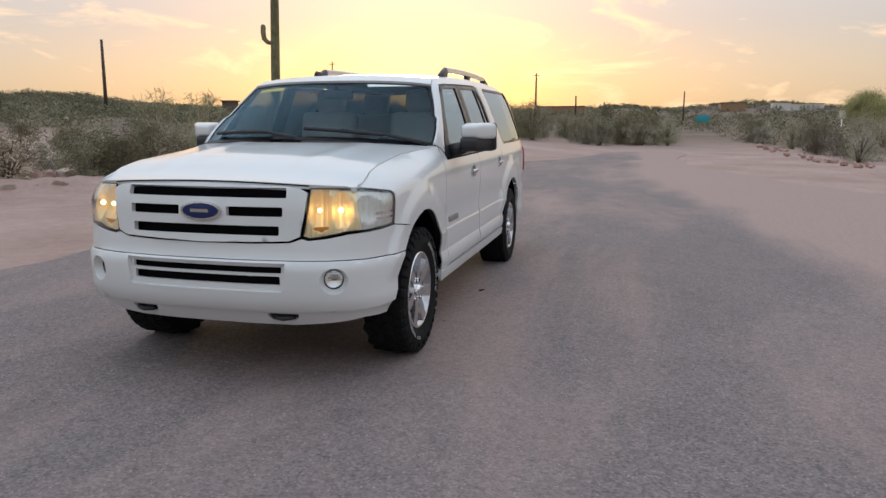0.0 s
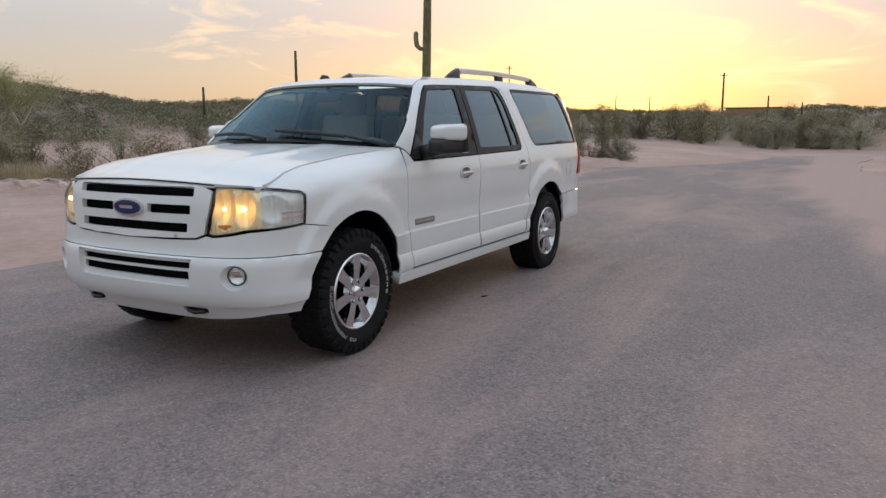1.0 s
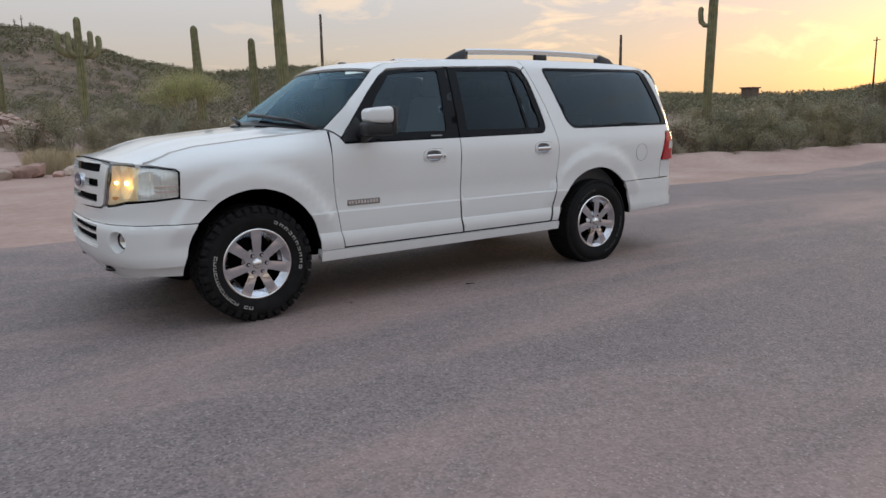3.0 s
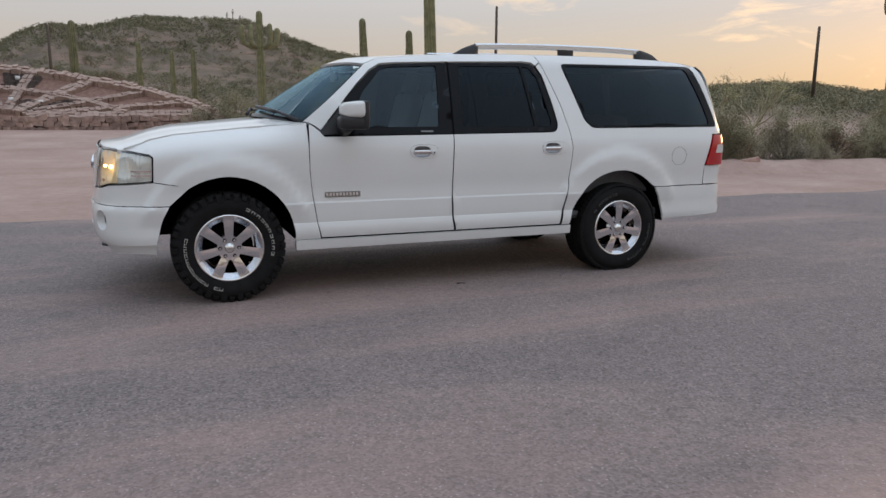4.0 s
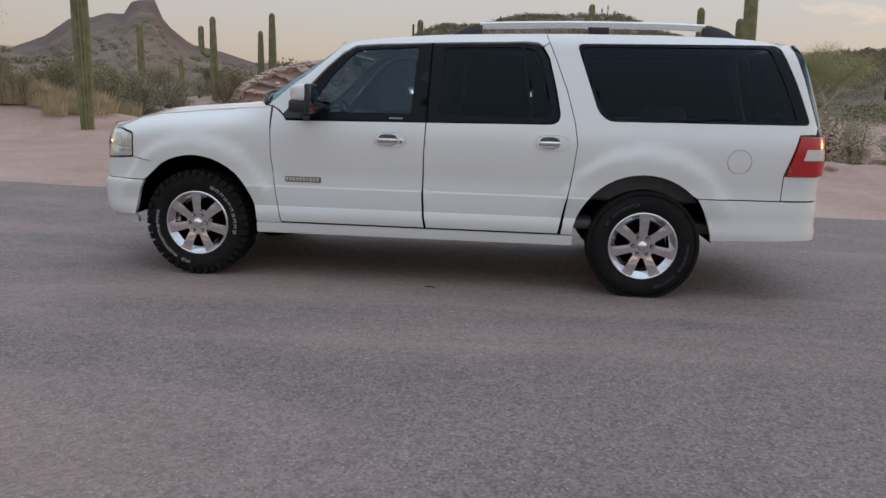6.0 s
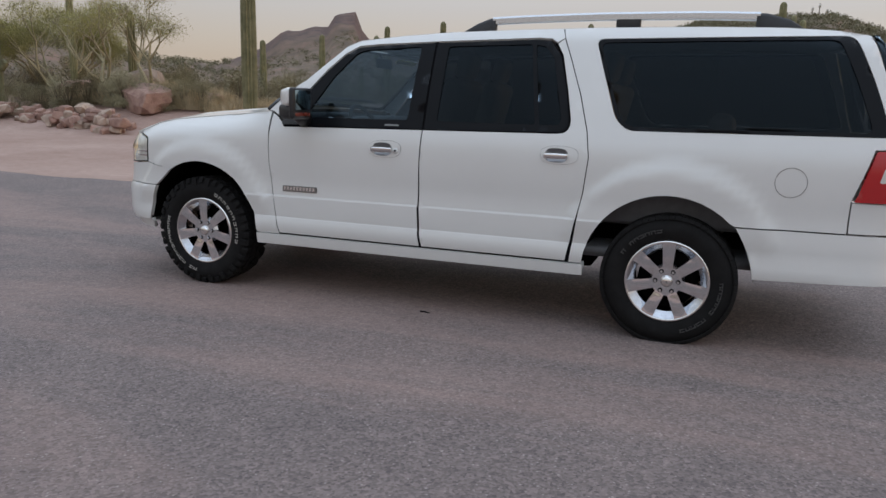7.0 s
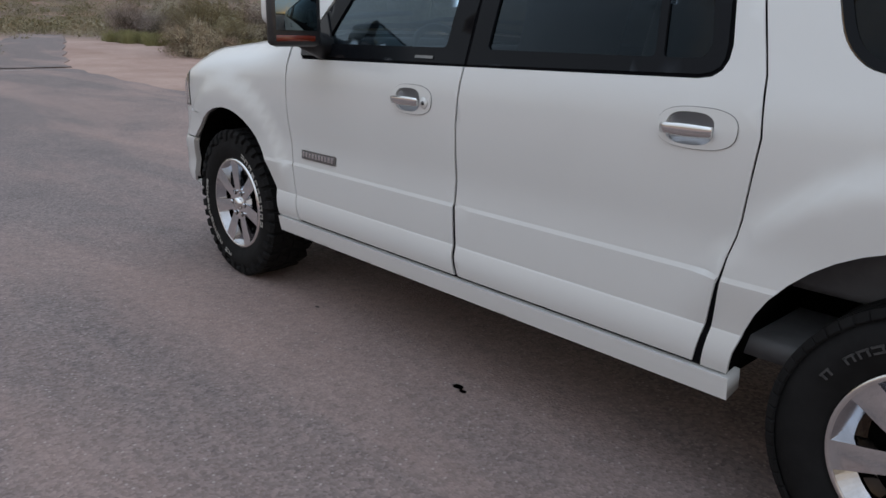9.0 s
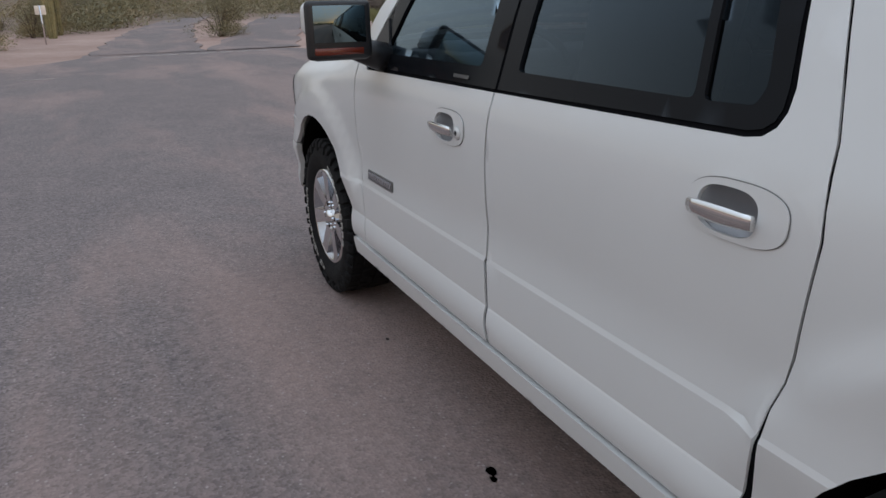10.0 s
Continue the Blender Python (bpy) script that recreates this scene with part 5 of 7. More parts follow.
# roof rails
for s in (-1, 1):
    rail = new("roof_rail")
    rail.parent = car
    Y = 0.575
    zr = lambda x: roof(x, Y).z

    bm = bmesh.new()
    pr = [(x, zr(x) + 0.066 - 0.006 * ((x - 2.9) / 0.9) ** 2) for x in [2.08 + 1.62 * k / 14 for k in range(15)]]
    rings = []
    for x, z in pr:
        rings.append([bm.verts.new((x, s * (Y + dy), z + dz)) for dy, dz in ((-0.022, -0.020), (-0.022, 0.012), (-0.012, 0.024), (0.012, 0.024), (0.022, 0.012), (0.022, -0.020), (0.012, -0.026), (-0.012, -0.026))])
    for a, b in zip(rings, rings[1:]):
        for k in range(8):
            bm.faces.new((a[k], a[(k + 1) % 8], b[(k + 1) % 8], b[k]))
    bm.faces.new(rings[0]), bm.faces.new(rings[-1][::-1])
    bmesh.ops.recalc_face_normals(bm, faces=bm.faces)
    part("bar", bm, M_SILVER, rail, "brushed silver rail bar", smooth=False)
    for xs in ((1.88, 1.97, 2.06, 2.10), (3.94, 3.86, 3.74, 3.68)):
        bm = bmesh.new()
        rings = []
        for i, x in enumerate(xs):
            h = (0.014, 0.060, 0.091, 0.094)[i]
            w = (0.022, 0.026, 0.024, 0.023)[i]
            z0 = zr(x) - 0.015
            rings.append([bm.verts.new((x, s * (Y + dy), z0 + dz)) for dy, dz in ((-w, 0), (-w, h * 0.8), (-w * 0.6, h), (w * 0.6, h), (w, h * 0.8), (w, 0))])
        for a, b in zip(rings, rings[1:]):
            for k in range(5):
                bm.faces.new((a[k], a[k + 1], b[k + 1], b[k]))
        bm.faces.new(rings[0]), bm.faces.new(rings[-1])
        bmesh.ops.recalc_face_normals(bm, faces=bm.faces)
        part("end_cap", bm, M_BLACK, rail, "black rail end foot")
    for x in (2.95,):
        bm = bmesh.new()
        add_box(bm, (x, s * Y, zr(x) + 0.028), (0.15, 0.036, 0.062), bevel=0.01)
        part("foot", bm, M_BLACK, rail)
bm = bmesh.new()
add_tube(bm, [(1.35, 0.33, roof(1.35, 0.33).z), (1.36, 0.33, roof(1.36, 0.33).z + 0.022), (1.42, 0.33, roof(1.42, 0.33).z + 0.02), (1.45, 0.33, roof(1.45, 0.33).z)], [0.02, 0.018, 0.014, 0.008], 8)
part("roof_aerial", bm, M_BLACK, car, "small black aerial base")

# ---- wheels ----
def wheel(name, r, width, chunky, label, seed):
    """A wheel standing on its axle: outer face towards -y."""
    w = new(name)
    rim_r = 0.246
    hw = width / 2
    bm = bmesh.new()
    prof = [(rim_r - 0.012, -hw + 0.035), (rim_r + 0.006, -hw + 0.012), (rim_r + 0.022, -hw + 0.004), (rim_r + 0.05, -hw - 0.006), (rim_r + 0.085, -hw - 0.008), (r - 0.055, -hw + 0.0), (r - 0.030, -hw + 0.012), (r - 0.017, -hw + 0.035), (r - 0.014, -hw * 0.5), (r - 0.013, 0),
            (r - 0.014, hw * 0.5), (r - 0.017, hw - 0.035), (r - 0.03, hw - 0.012), (r - 0.08, hw), (rim_r, hw - 0.02), (rim_r - 0.012, hw - 0.05)]
    lathe(bm, prof, 72)
    bmesh.ops.recalc_face_normals(bm, faces=bm.faces)
    ty = part("tyre", bm, M_RUBBER, w, label)
    # tread blocks
    bm = bmesh.new()
    rnd = random.Random(seed)
    n = 40 if chunky else 64
    for k in range(n):
        a = 2 * math.pi * k / n
        for row, (y0, y1) in enumerate(((-hw + 0.014, -hw * 0.50), (-hw * 0.47, -hw * 0.03), (hw * 0.03, hw * 0.47), (hw * 0.50, hw - 0.014))):
            sh = (0.5 if row % 2 else 0) * 2 * math.pi / n
            da = 2 * math.pi / n * (0.40 if chunky else 0.45) * (rnd.uniform(0.9, 1.06) if chunky else 1.0)
            skew = (0.45 if row in (1, 2) else 0.16) * da * (1 if k % 2 else -1)
            if not chunky:
                skew = 0.5 * da * (1 if row < 2 else -1)
            jag = 0.010 * (1 if k % 2 else -1) if chunky and row in (0, 3) else 0.0
            vs = []
            for rr, sc in ((r - 0.02, 1.14), (r - 0.001 - 0.004 * (row in (0, 3)), 1.0)):
                for (yy, aa) in ((y0, -da * sc + skew), (y1 + jag, -da * sc - skew), (y1 - jag, da * sc - skew), (y0, da * sc + skew)):
                    an = a + sh + aa
                    vs.append(bm.verts.new((rr * math.cos(an), yy, rr * math.sin(an))))
            b, t = vs[:4], vs[4:]
            bm.faces.new(t)
            for i in range(4):
                bm.faces.new((b[i], b[(i + 1) % 4], t[(i + 1) % 4], t[i]))
        # lugs that run down the shoulder; on the coarse tyre long and short by turns
        drop = (0.062 if k % 2 else 0.040) if chunky else 0.024
        proud = 0.014 if chunky else 0.004
        wd = 0.92 if chunky else 1.06
        vs = []
        for rr, yy, o2 in ((r - 0.003, -hw + 0.016, 0.45), (r - 0.020, -hw + 0.008, 1.0), (r - drop, -hw + (0.000 if chunky else 0.006), 0.75)):
            for aa, out in ((-da * wd, 0.0), (-da * wd * 0.82, proud * o2), (da * wd * (0.82 if k % 2 else 0.6), proud * o2), (da * wd, 0.0)):
                an = a + aa
                vs.append(bm.verts.new((rr * math.cos(an), yy - out, rr * math.sin(an))))
        for q in (0, 4):
            for i in range(3):
                bm.faces.new((vs[q + i], vs[q + i + 1], vs[q + i + 5], vs[q + i + 4]))
        low = [bm.verts.new((v.co.x * 0.985, v.co.y + proud * 1.2, v.co.z * 0.985)) for v in vs[8:12]]
        for i in range(3):
            bm.faces.new((vs[8 + i], vs[9 + i], low[i + 1], low[i]))
    bmesh.ops.recalc_face_normals(bm, faces=bm.faces)
    part("tread", bm, M_RUBBER, ty, "chunky tread blocks", smooth=False)
    # raised bars of lettering on the wall
    yl = -hw - 0.0105
    for a0, cnt, gap_a in ((-10, 10, 8.2), (166, 14, 6.9)) if chunky else ((102, 8, 6.6), (292, 12, 6.4)):
        for k in range(cnt):
            if k == (11 if chunky and cnt == 14 else 5 if cnt == 12 else 6 if cnt == 8 else 99):
                continue
            bm = bmesh.new()
            a = radians(a0 + k * gap_a)
            R0, R1 = rim_r + 0.050, rim_r + 0.070
            for o0, o1, q0, q1 in ((-0.014, -0.009, R0, R1), (0.007, 0.012, R0, R1), (-0.016, 0.013, R1 - 0.005, R1)) if k % 3 else ((-0.014, -0.009, R0, R1), (-0.016, 0.013, R0, R0 + 0.005), (-0.016, 0.013, R1 - 0.005, R1)):
                v = [bm.verts.new((q * math.cos(a + o / 0.3), yl, q * math.sin(a + o / 0.3))) for q, o in ((q0, o0), (q1, o0), (q1, o1), (q0, o1))]
                bm.faces.new(v)
            bmesh.ops.recalc_face_normals(bm, faces=bm.faces)
            bmesh.ops.solidify(bm, geom=bm.faces[:], thickness=0.003)
            part("wall_bar", bm, M_LETTER if chunky else M_BADGE_DARK, ty, "plain raised bar on the tyre wall", smooth=False)
    # rim
    rim = new("rim")
    rim.parent = w
    bm = bmesh.new()
    y0 = -hw + 0.012
    lathe(bm, [(rim_r + 0.002, y0 + 0.006), (rim_r - 0.003, y0 - 0.004), (rim_r - 0.014, y0 - 0.004), (rim_r - 0.022, y0 + 0.012), (rim_r - 0.030, y0 + 0.10), (rim_r - 0.05, y0 + 0.20), (rim_r - 0.02, y0 + 0.24)], 64)
    bmesh.ops.recalc_face_normals(bm, faces=bm.faces)
    bmesh.ops.reverse_faces(bm, faces=bm.faces)
    part("barrel", bm, M_CHROME, rim, "polished rim barrel")
    # the face: seven flat spokes between round-cornered pockets
    def dish(x, z):
        q = math.hypot(x, z)
        an = math.atan2(z, x) - math.pi / 2
        near = an - round(an / (2 * math.pi / 7)) * 2 * math.pi / 7
        crown = 0.0022 * (1 - min(1.0, abs(q * math.sin(near)) / 0.038) ** 2) * sstep(0.07, 0.11, q) * (1 - sstep(0.195, 0.216, q))
        return Vector((x, y0 - crown + float(np.interp(q, (0.0, 0.09, 0.15, 0.205, 0.214, rim_r - 0.010), (0.014, 0.011, 0.004, 0.002, 0.0, -0.003))), z))

    def half_gap(rr):
        return math.pi / 7 - math.asin(float(np.interp(rr, (0.08, 0.15, 0.23), (0.0285, 0.0325, 0.0385))) / rr)

    pockets, sloped = [], []
    R_IN, R_OUT = 0.088, rim_r - 0.016
    for k in range(7):
        a = radians(90 + (k + 0.5) * 360 / 7)
        ring = [(rr, half_gap(rr)) for rr in (R_IN, 0.11, 0.135, 0.16, 0.185, 0.21, R_OUT)]
        ring += [(R_OUT, half_gap(R_OUT) * f) for f in (0.75, 0.5, 0.25, 0.0, -0.25, -0.5, -0.75)]
        ring += [(rr, -d) for rr, d in ring[6::-1]]
        pockets.append([(rr * math.cos(a + d), rr * math.sin(a + d)) for rr, d in ring])
        low = []
        for rr, d in ring:
            r2 = float(np.interp(rr, (R_IN, 0.11, 0.185, R_OUT), (0.106, 0.120, 0.176, 0.190)))
            d2 = d * (half_gap(r2) - 0.020) / half_gap(rr)
            low.append((r2 * math.cos(a + d2), r2 * math.sin(a + d2)))
        sloped.append(low)
    bm = bmesh.new()
    panel(bm, [((rim_r - 0.010) * math.cos(2 * math.pi * k / 72), (rim_r - 0.010) * math.sin(2 * math.pi * k / 72)) for k in range(72)], dish, pockets, step=0.0125, depth=0.004, gap=0, inward=Vector((0, 1, 0)))
    part("wheel_face", bm, M_ALLOY, rim, "polished seven-spoke wheel face")
    for P, Q in zip(pockets, sloped):
        bm = bmesh.new()
        rings = [[bm.verts.new(dish(x, z) + Vector((0, 0.001, 0))) for x, z in P], [bm.verts.new(Vector((x, y0 + 0.036, z))) for x, z in Q], [bm.verts.new(Vector((x, y0 + 0.052, z))) for x, z in Q]]
        for p, q in zip(rings, rings[1:]):
            m = len(p)
            for i in range(m):
                bm.faces.new((p[i], p[(i + 1) % m], q[(i + 1) % m], q[i]))
        bmesh.ops.recalc_face_normals(bm, faces=bm.faces)
        part("spoke_bevel", bm, M_BEVEL, rim, "bright bevelled pocket edge", smooth=False)
    bm = bmesh.new()
    lathe(bm, [(0.004, y0 - 0.009), (0.022, y0 - 0.008), (0.030, y0 - 0.003), (0.034, y0 + 0.006), (0.036, y0 + 0.013)], 40)
    bmesh.ops.recalc_face_normals(bm, faces=bm.faces)
    part("hub_cap", bm, M_CHROME, rim, "small domed chrome hub cap")
    for k in range(6):
        bm = bmesh.new()
        a = radians(k * 60)
        p = Vector((0.066 * math.cos(a), y0 + 0.012, 0.066 * math.sin(a)))
        # dark disc, slightly proud: the nut recess's shade put into colour
        add_cyl(bm, p, p + Vector((0, -0.0018, 0)), 0.0140, seg=12)
        part("lug_pocket", bm, M_DARK, rim)
        bm = bmesh.new()
        add_cyl(bm, p, p + Vector((0, -0.014, 0)), 0.0105, 0.009, seg=6)
        part("lug_nut", bm, M_CHROME, rim, smooth=False)
    bm = bmesh.new()
    lathe(bm, [(0.02, y0 + 0.085), (0.17, y0 + 0.085), (0.175, y0 + 0.09), (0.175, y0 + 0.11), (0.02, y0 + 0.11)], 40)
    bmesh.ops.recalc_face_normals(bm, faces=bm.faces)
    part("brake_disc", bm, M_DARK, rim, "dull brake disc")
    return w


M_BADGE_DARK = mat("dark_lettering", (0.05, 0.05, 0.05), 0.5)
wheel_f = wheel("wheel", 0.403, 0.27, True, "chunky all-terrain tyre with pale wall bars", 1)
wheel_r = wheel("wheel", 0.398, 0.285, False, "worn road tyre with black side walls", 2)


def put_wheel(w, x, y, z, turn, spin):
    w.parent = car
    w.matrix_basis = Matrix.Translation((x, y, z)) @ Matrix.Rotation(turn, 4, "Z") @ Matrix.Rotation(spin, 4, "Y")


wf2, wr2 = copy_thing(wheel_f, Matrix()), copy_thing(wheel_r, Matrix())
put_wheel(wheel_f, 0.0, -0.838, 0.398, radians(0), radians(0))
put_wheel(wheel_r, 3.325, -0.835, 0.374, 0, radians(0))
put_wheel(wf2, 0.0, 0.838, 0.398, math.pi, radians(20))
put_wheel(wr2, 3.325, 0.835, 0.374, math.pi, radians(50))

# wheel wells and underbody
for hx, hz, r0 in ((0.0, 0.44, 0.485), (3.30, 0.40, 0.495)):
    for s in (-1, 1):
        bm = bmesh.new()
        inner, outer = [], []
        for k in range(25):
            a = radians(2 + 176 * k / 24)
            inner.append(bm.verts.new((hx + r0 * math.cos(a), s * 0.55, hz + r0 * math.sin(a))))
            outer.append(bm.verts.new((hx + r0 * math.cos(a), s * 0.955, hz + r0 * math.sin(a))))
        for k in range(24):
            bm.faces.new((inner[k], inner[k + 1], outer[k + 1], outer[k]))
        bm.faces.new(inner)
        part("wheel_well", bm, M_DARK, bodywork, "black wheel-arch liner")
bm = bmesh.new()
add_box(bm, (1.66, 0, 0.42), (2.25, 1.80, 0.06), bevel=0.01)
add_box(bm, (1.7, 0.0, 0.36), (2.2, 0.85, 0.12), bevel=0.02)
add_box(bm, (4.1, 0, 0.52), (0.55, 1.5, 0.12), bevel=0.02)
add_box(bm, (-0.62, 0, 0.50), (0.25, 1.3, 0.14), bevel=0.02)
add_cyl(bm, (0, -0.8, 0.40), (0, 0.8, 0.40), 0.045, seg=12)
add_cyl(bm, (3.32, -0.8, 0.38), (3.32, 0.8, 0.38), 0.05, seg=12)
add_cyl(bm, (1.1, 0.35, 0.33), (1.7, 0.35, 0.33), 0.10, seg=14)
part("underbody", bm, M_DARK, bodywork, "dark underbody")
bm = bmesh.new()
add_box(bm, (0.05, 0, 0.80), (1.1, 1.1, 0.55), bevel=0.05)
part("engine_block", bm, M_DARK, bodywork)

# ---- cabin ----
def seat(name, x, y, w, label):
    st = new(name)
    st.parent = car
    bm = bmesh.new()
    add_box(bm, (x - 0.10, y, 0.86), (0.52, w, 0.16), bevel=0.05, seg=3)
    part("cushion", bm, M_SEAT, st)
    bm = bmesh.new()
    add_box(bm, (0, 0, 0.33), (0.14, w * 0.96, 0.66), Matrix.Translation((x + 0.17, y, 0.90)) @ Matrix.Rotation(radians(14), 4, "Y"), bevel=0.055, seg=3)
    part("backrest", bm, M_SEAT, st)
    for dy in ((0,) if w < 0.7 else (-0.35, 0.35)):
        bm = bmesh.new()
        m = Matrix.Translation((x + 0.17, y + dy, 0.90)) @ Matrix.Rotation(radians(14), 4, "Y")
        add_box(bm, (-0.01, 0, 0.755), (0.10, 0.27, 0.19), m, bevel=0.04, seg=3)
        add_cyl(bm, m @ Vector((0, -0.06, 0.62)), m @ Vector((0, -0.06, 0.72)), 0.007, seg=6)
        add_cyl(bm, m @ Vector((0, 0.06, 0.62)), m @ Vector((0, 0.06, 0.72)), 0.007, seg=6)
        part("headrest", bm, M_SEAT, st)


seat("front_seat", 1.52, -0.42, 0.54, "")
seat("front_seat", 1.52, 0.42, 0.54, "")
seat("rear_seat", 2.50, 0.0, 1.40, "")
bm = bmesh.new()
add_box(bm, (0.80, 0, 1.14), (0.48, 1.62, 0.22), bevel=0.06, seg=3)
add_box(bm, (0.78, -0.42, 1.25), (0.22, 0.42, 0.07), bevel=0.03)
part("dashboard", bm, M_DASH, car, "grey dashboard")
bm = bmesh.new()
c = Vector((1.08, -0.42, 1.17))
ring = [c + Matrix.Rotation(radians(-28), 3, "Y") @ Vector((0, 0.19 * math.cos(a), 0.19 * math.sin(a))) for a in (2 * math.pi * k / 28 for k in range(29))]
add_tube(bm, ring, 0.016, 8, caps=False)
for a in (0, 180, 270):
    add_tube(bm, [c + Vector((-0.02, 0, 0)), c + Matrix.Rotation(radians(-28), 3, "Y") @ Vector((0, 0.18 * math.cos(radians(a)), 0.18 * math.sin(radians(a))))], 0.02, 6)
part("steering_wheel", bm, M_DASH, car, "dark steering wheel")
bm = bmesh.new()
panel(bm, [(1.30, -0.60), (1.22, 0.0), (1.30, 0.60), (1.5, 0.62), (4.15, 0.58), (4.15, -0.58), (1.5, -0.62)], lambda x, y: roof(x, y) - Vector((0, 0, 0.05)), step=0.12, depth=0, gap=0, inward=Vector((2, 0, 5)))
part("headliner", bm, M_HEADLINER, car, "pale fabric headliner")
bm = bmesh.new()
add_box(bm, (2.4, 0, 0.50), (3.6, 1.75, 0.06))
for s in (-1, 1):
    add_box(bm, (1.25, s * 0.885, 0.83), (1.0, 0.03, 0.70), bevel=0.01)
    add_box(bm, (2.25, s * 0.885, 0.83), (0.9, 0.03, 0.70), bevel=0.01)
    add_box(bm, (3.5, s * 0.78, 0.95), (1.5, 0.12, 0.55), bevel=0.03)
part("cabin_trim", bm, M_DASH, car, "grey cabin floor and door trim")
bm = bmesh.new()
add_box(bm, (3.55, 0, 0.98), (0.16, 1.25, 0.75), Matrix.Translation((0, 0, 0)), bevel=0.06, seg=3)
part("third_seat", bm, M_SEAT, car)
bm = bmesh.new()
add_box(bm, (1.02, 0.0, 1.665), (0.03, 0.25, 0.075), bevel=0.012)
add_cyl(bm, (1.0, 0, 1.70), (0.99, 0, 1.75), 0.012, seg=8)
part("cabin_mirror", bm, M_BLACK, car)
bm = bmesh.new()
panel(bm, [(0.56, 0.895), (0.88, 0.895), (0.88, 0.955), (0.56, 0.955)], lambda u, v: shield(u, v) + Vector((-0.6, 0, 0.75)) * -0.010, step=0.1, depth=0.002, gap=0, inward=Vector((2, 0, 0.5)))
part("sticker", bm, M_STICKER, car, "yellow strip sticker inside the glass")
for s in (-1, 1):
    visor = new("sun_visor")
    visor.parent = car
    bm = bmesh.new()
    add_box(bm, (1.22, s * 0.40, 1.745), (0.16, 0.44, 0.02), Matrix(), bevel=0.008)
    part("visor_panel", bm, M_HEADLINER, visor)
    if s < 0:
        # strip that glows in place of the reflection on this edge
        bm = bmesh.new()
        add_box(bm, (1.137, s * 0.40, 1.738), (0.012, 0.40, 0.022), Matrix(), bevel=0.004)
        part("bright_strip", bm, M_VISOR_GLINT, visor, "white visor edge set glowing for the sky's reflection")
# ---- desert round the road ----
M_LEAF = [mat("creosote_leaf", (0.28, 0.245, 0.145), 0.75, color2=(0.18, 0.16, 0.095), scale=2.0, rnd=0.3),
          mat("sage_leaf", (0.34, 0.30, 0.215), 0.8, color2=(0.22, 0.19, 0.135), scale=2.0, rnd=0.3),
          mat("dry_twig", (0.46, 0.37, 0.27), 0.9, color2=(0.22, 0.165, 0.12), scale=3.0, rnd=0.25),
          mat("palo_leaf", (0.35, 0.32, 0.115), 0.75, color2=(0.22, 0.215, 0.08), scale=2.0, rnd=0.15)]
M_THORN = mat("thorn_twig", (0.30, 0.235, 0.20), 0.9, color2=(0.17, 0.135, 0.115), scale=2.5, rnd=0.3)
M_STEM = mat("grey_stem", (0.13, 0.10, 0.075), 0.9, var=0.4, scale=20)
M_GREENBARK = mat("green_bark", (0.38, 0.33, 0.205), 0.8, var=0.35, scale=15)
M_GRASS = mat("straw_grass", (0.52, 0.42, 0.28), 0.9, color2=(0.34, 0.27, 0.16), scale=3, rnd=0.2)
M_GRASSGREEN = mat("green_grass", (0.27, 0.25, 0.12), 0.9, color2=(0.17, 0.17, 0.07), scale=3, rnd=0.2)
M_CACTUS = mat("saguaro_skin", (0.28, 0.26, 0.145), 0.75, color2=(0.17, 0.165, 0.085), scale=4.0, rnd=0.15, bump=0.3, bscale=40)
M_ROCK = mat("red_rock", (0.42, 0.27, 0.22), 0.9, color2=(0.27, 0.16, 0.13), scale=3.5, rnd=0.25, bump=0.8, bscale=14)
M_ROCKPALE = mat("pale_rock", (0.50, 0.39, 0.32), 0.9, color2=(0.33, 0.24, 0.19), scale=3.5, rnd=0.25, bump=0.8, bscale=14)
M_POLE = mat("weathered_pole", (0.105, 0.075, 0.055), 0.9, var=0.4, scale=10)
M_GRAVEL = mat("red_gravel", (0.27, 0.15, 0.115), 0.95, color2=(0.17, 0.092, 0.07), scale=5.0, bump=0.9, bscale=25)
M_WALLSTONE = mat("wall_stone", (0.40, 0.275, 0.23), 0.9, color2=(0.19, 0.125, 0.10), scale=4, rnd=0.3, bump=0.7, bscale=20)
M_RIBSTONE = mat("rib_stone", (0.42, 0.30, 0.245), 0.9, color2=(0.27, 0.18, 0.145), scale=4, rnd=0.2, bump=0.7, bscale=20)
M_DARKSTONE = mat("dark_cobble", (0.13, 0.10, 0.085), 0.9, color2=(0.06, 0.045, 0.04), scale=5, rnd=0.3)
M_PLATE = mat("white_plate", (0.75, 0.73, 0.70), 0.6, var=0.1, scale=5)
M_ADOBE = mat("adobe", (0.36, 0.22, 0.13), 0.9, var=0.2, scale=2)
M_WHITEWALL = mat("white_wall", (0.70, 0.66, 0.60), 0.85, var=0.15, scale=1.5)
M_ROOFING = mat("brown_roofing", (0.16, 0.11, 0.085), 0.85, var=0.3, scale=2)
M_TURQ = mat("turquoise_sign", (0.02, 0.30, 0.33), 0.5, var=0.15, scale=3)


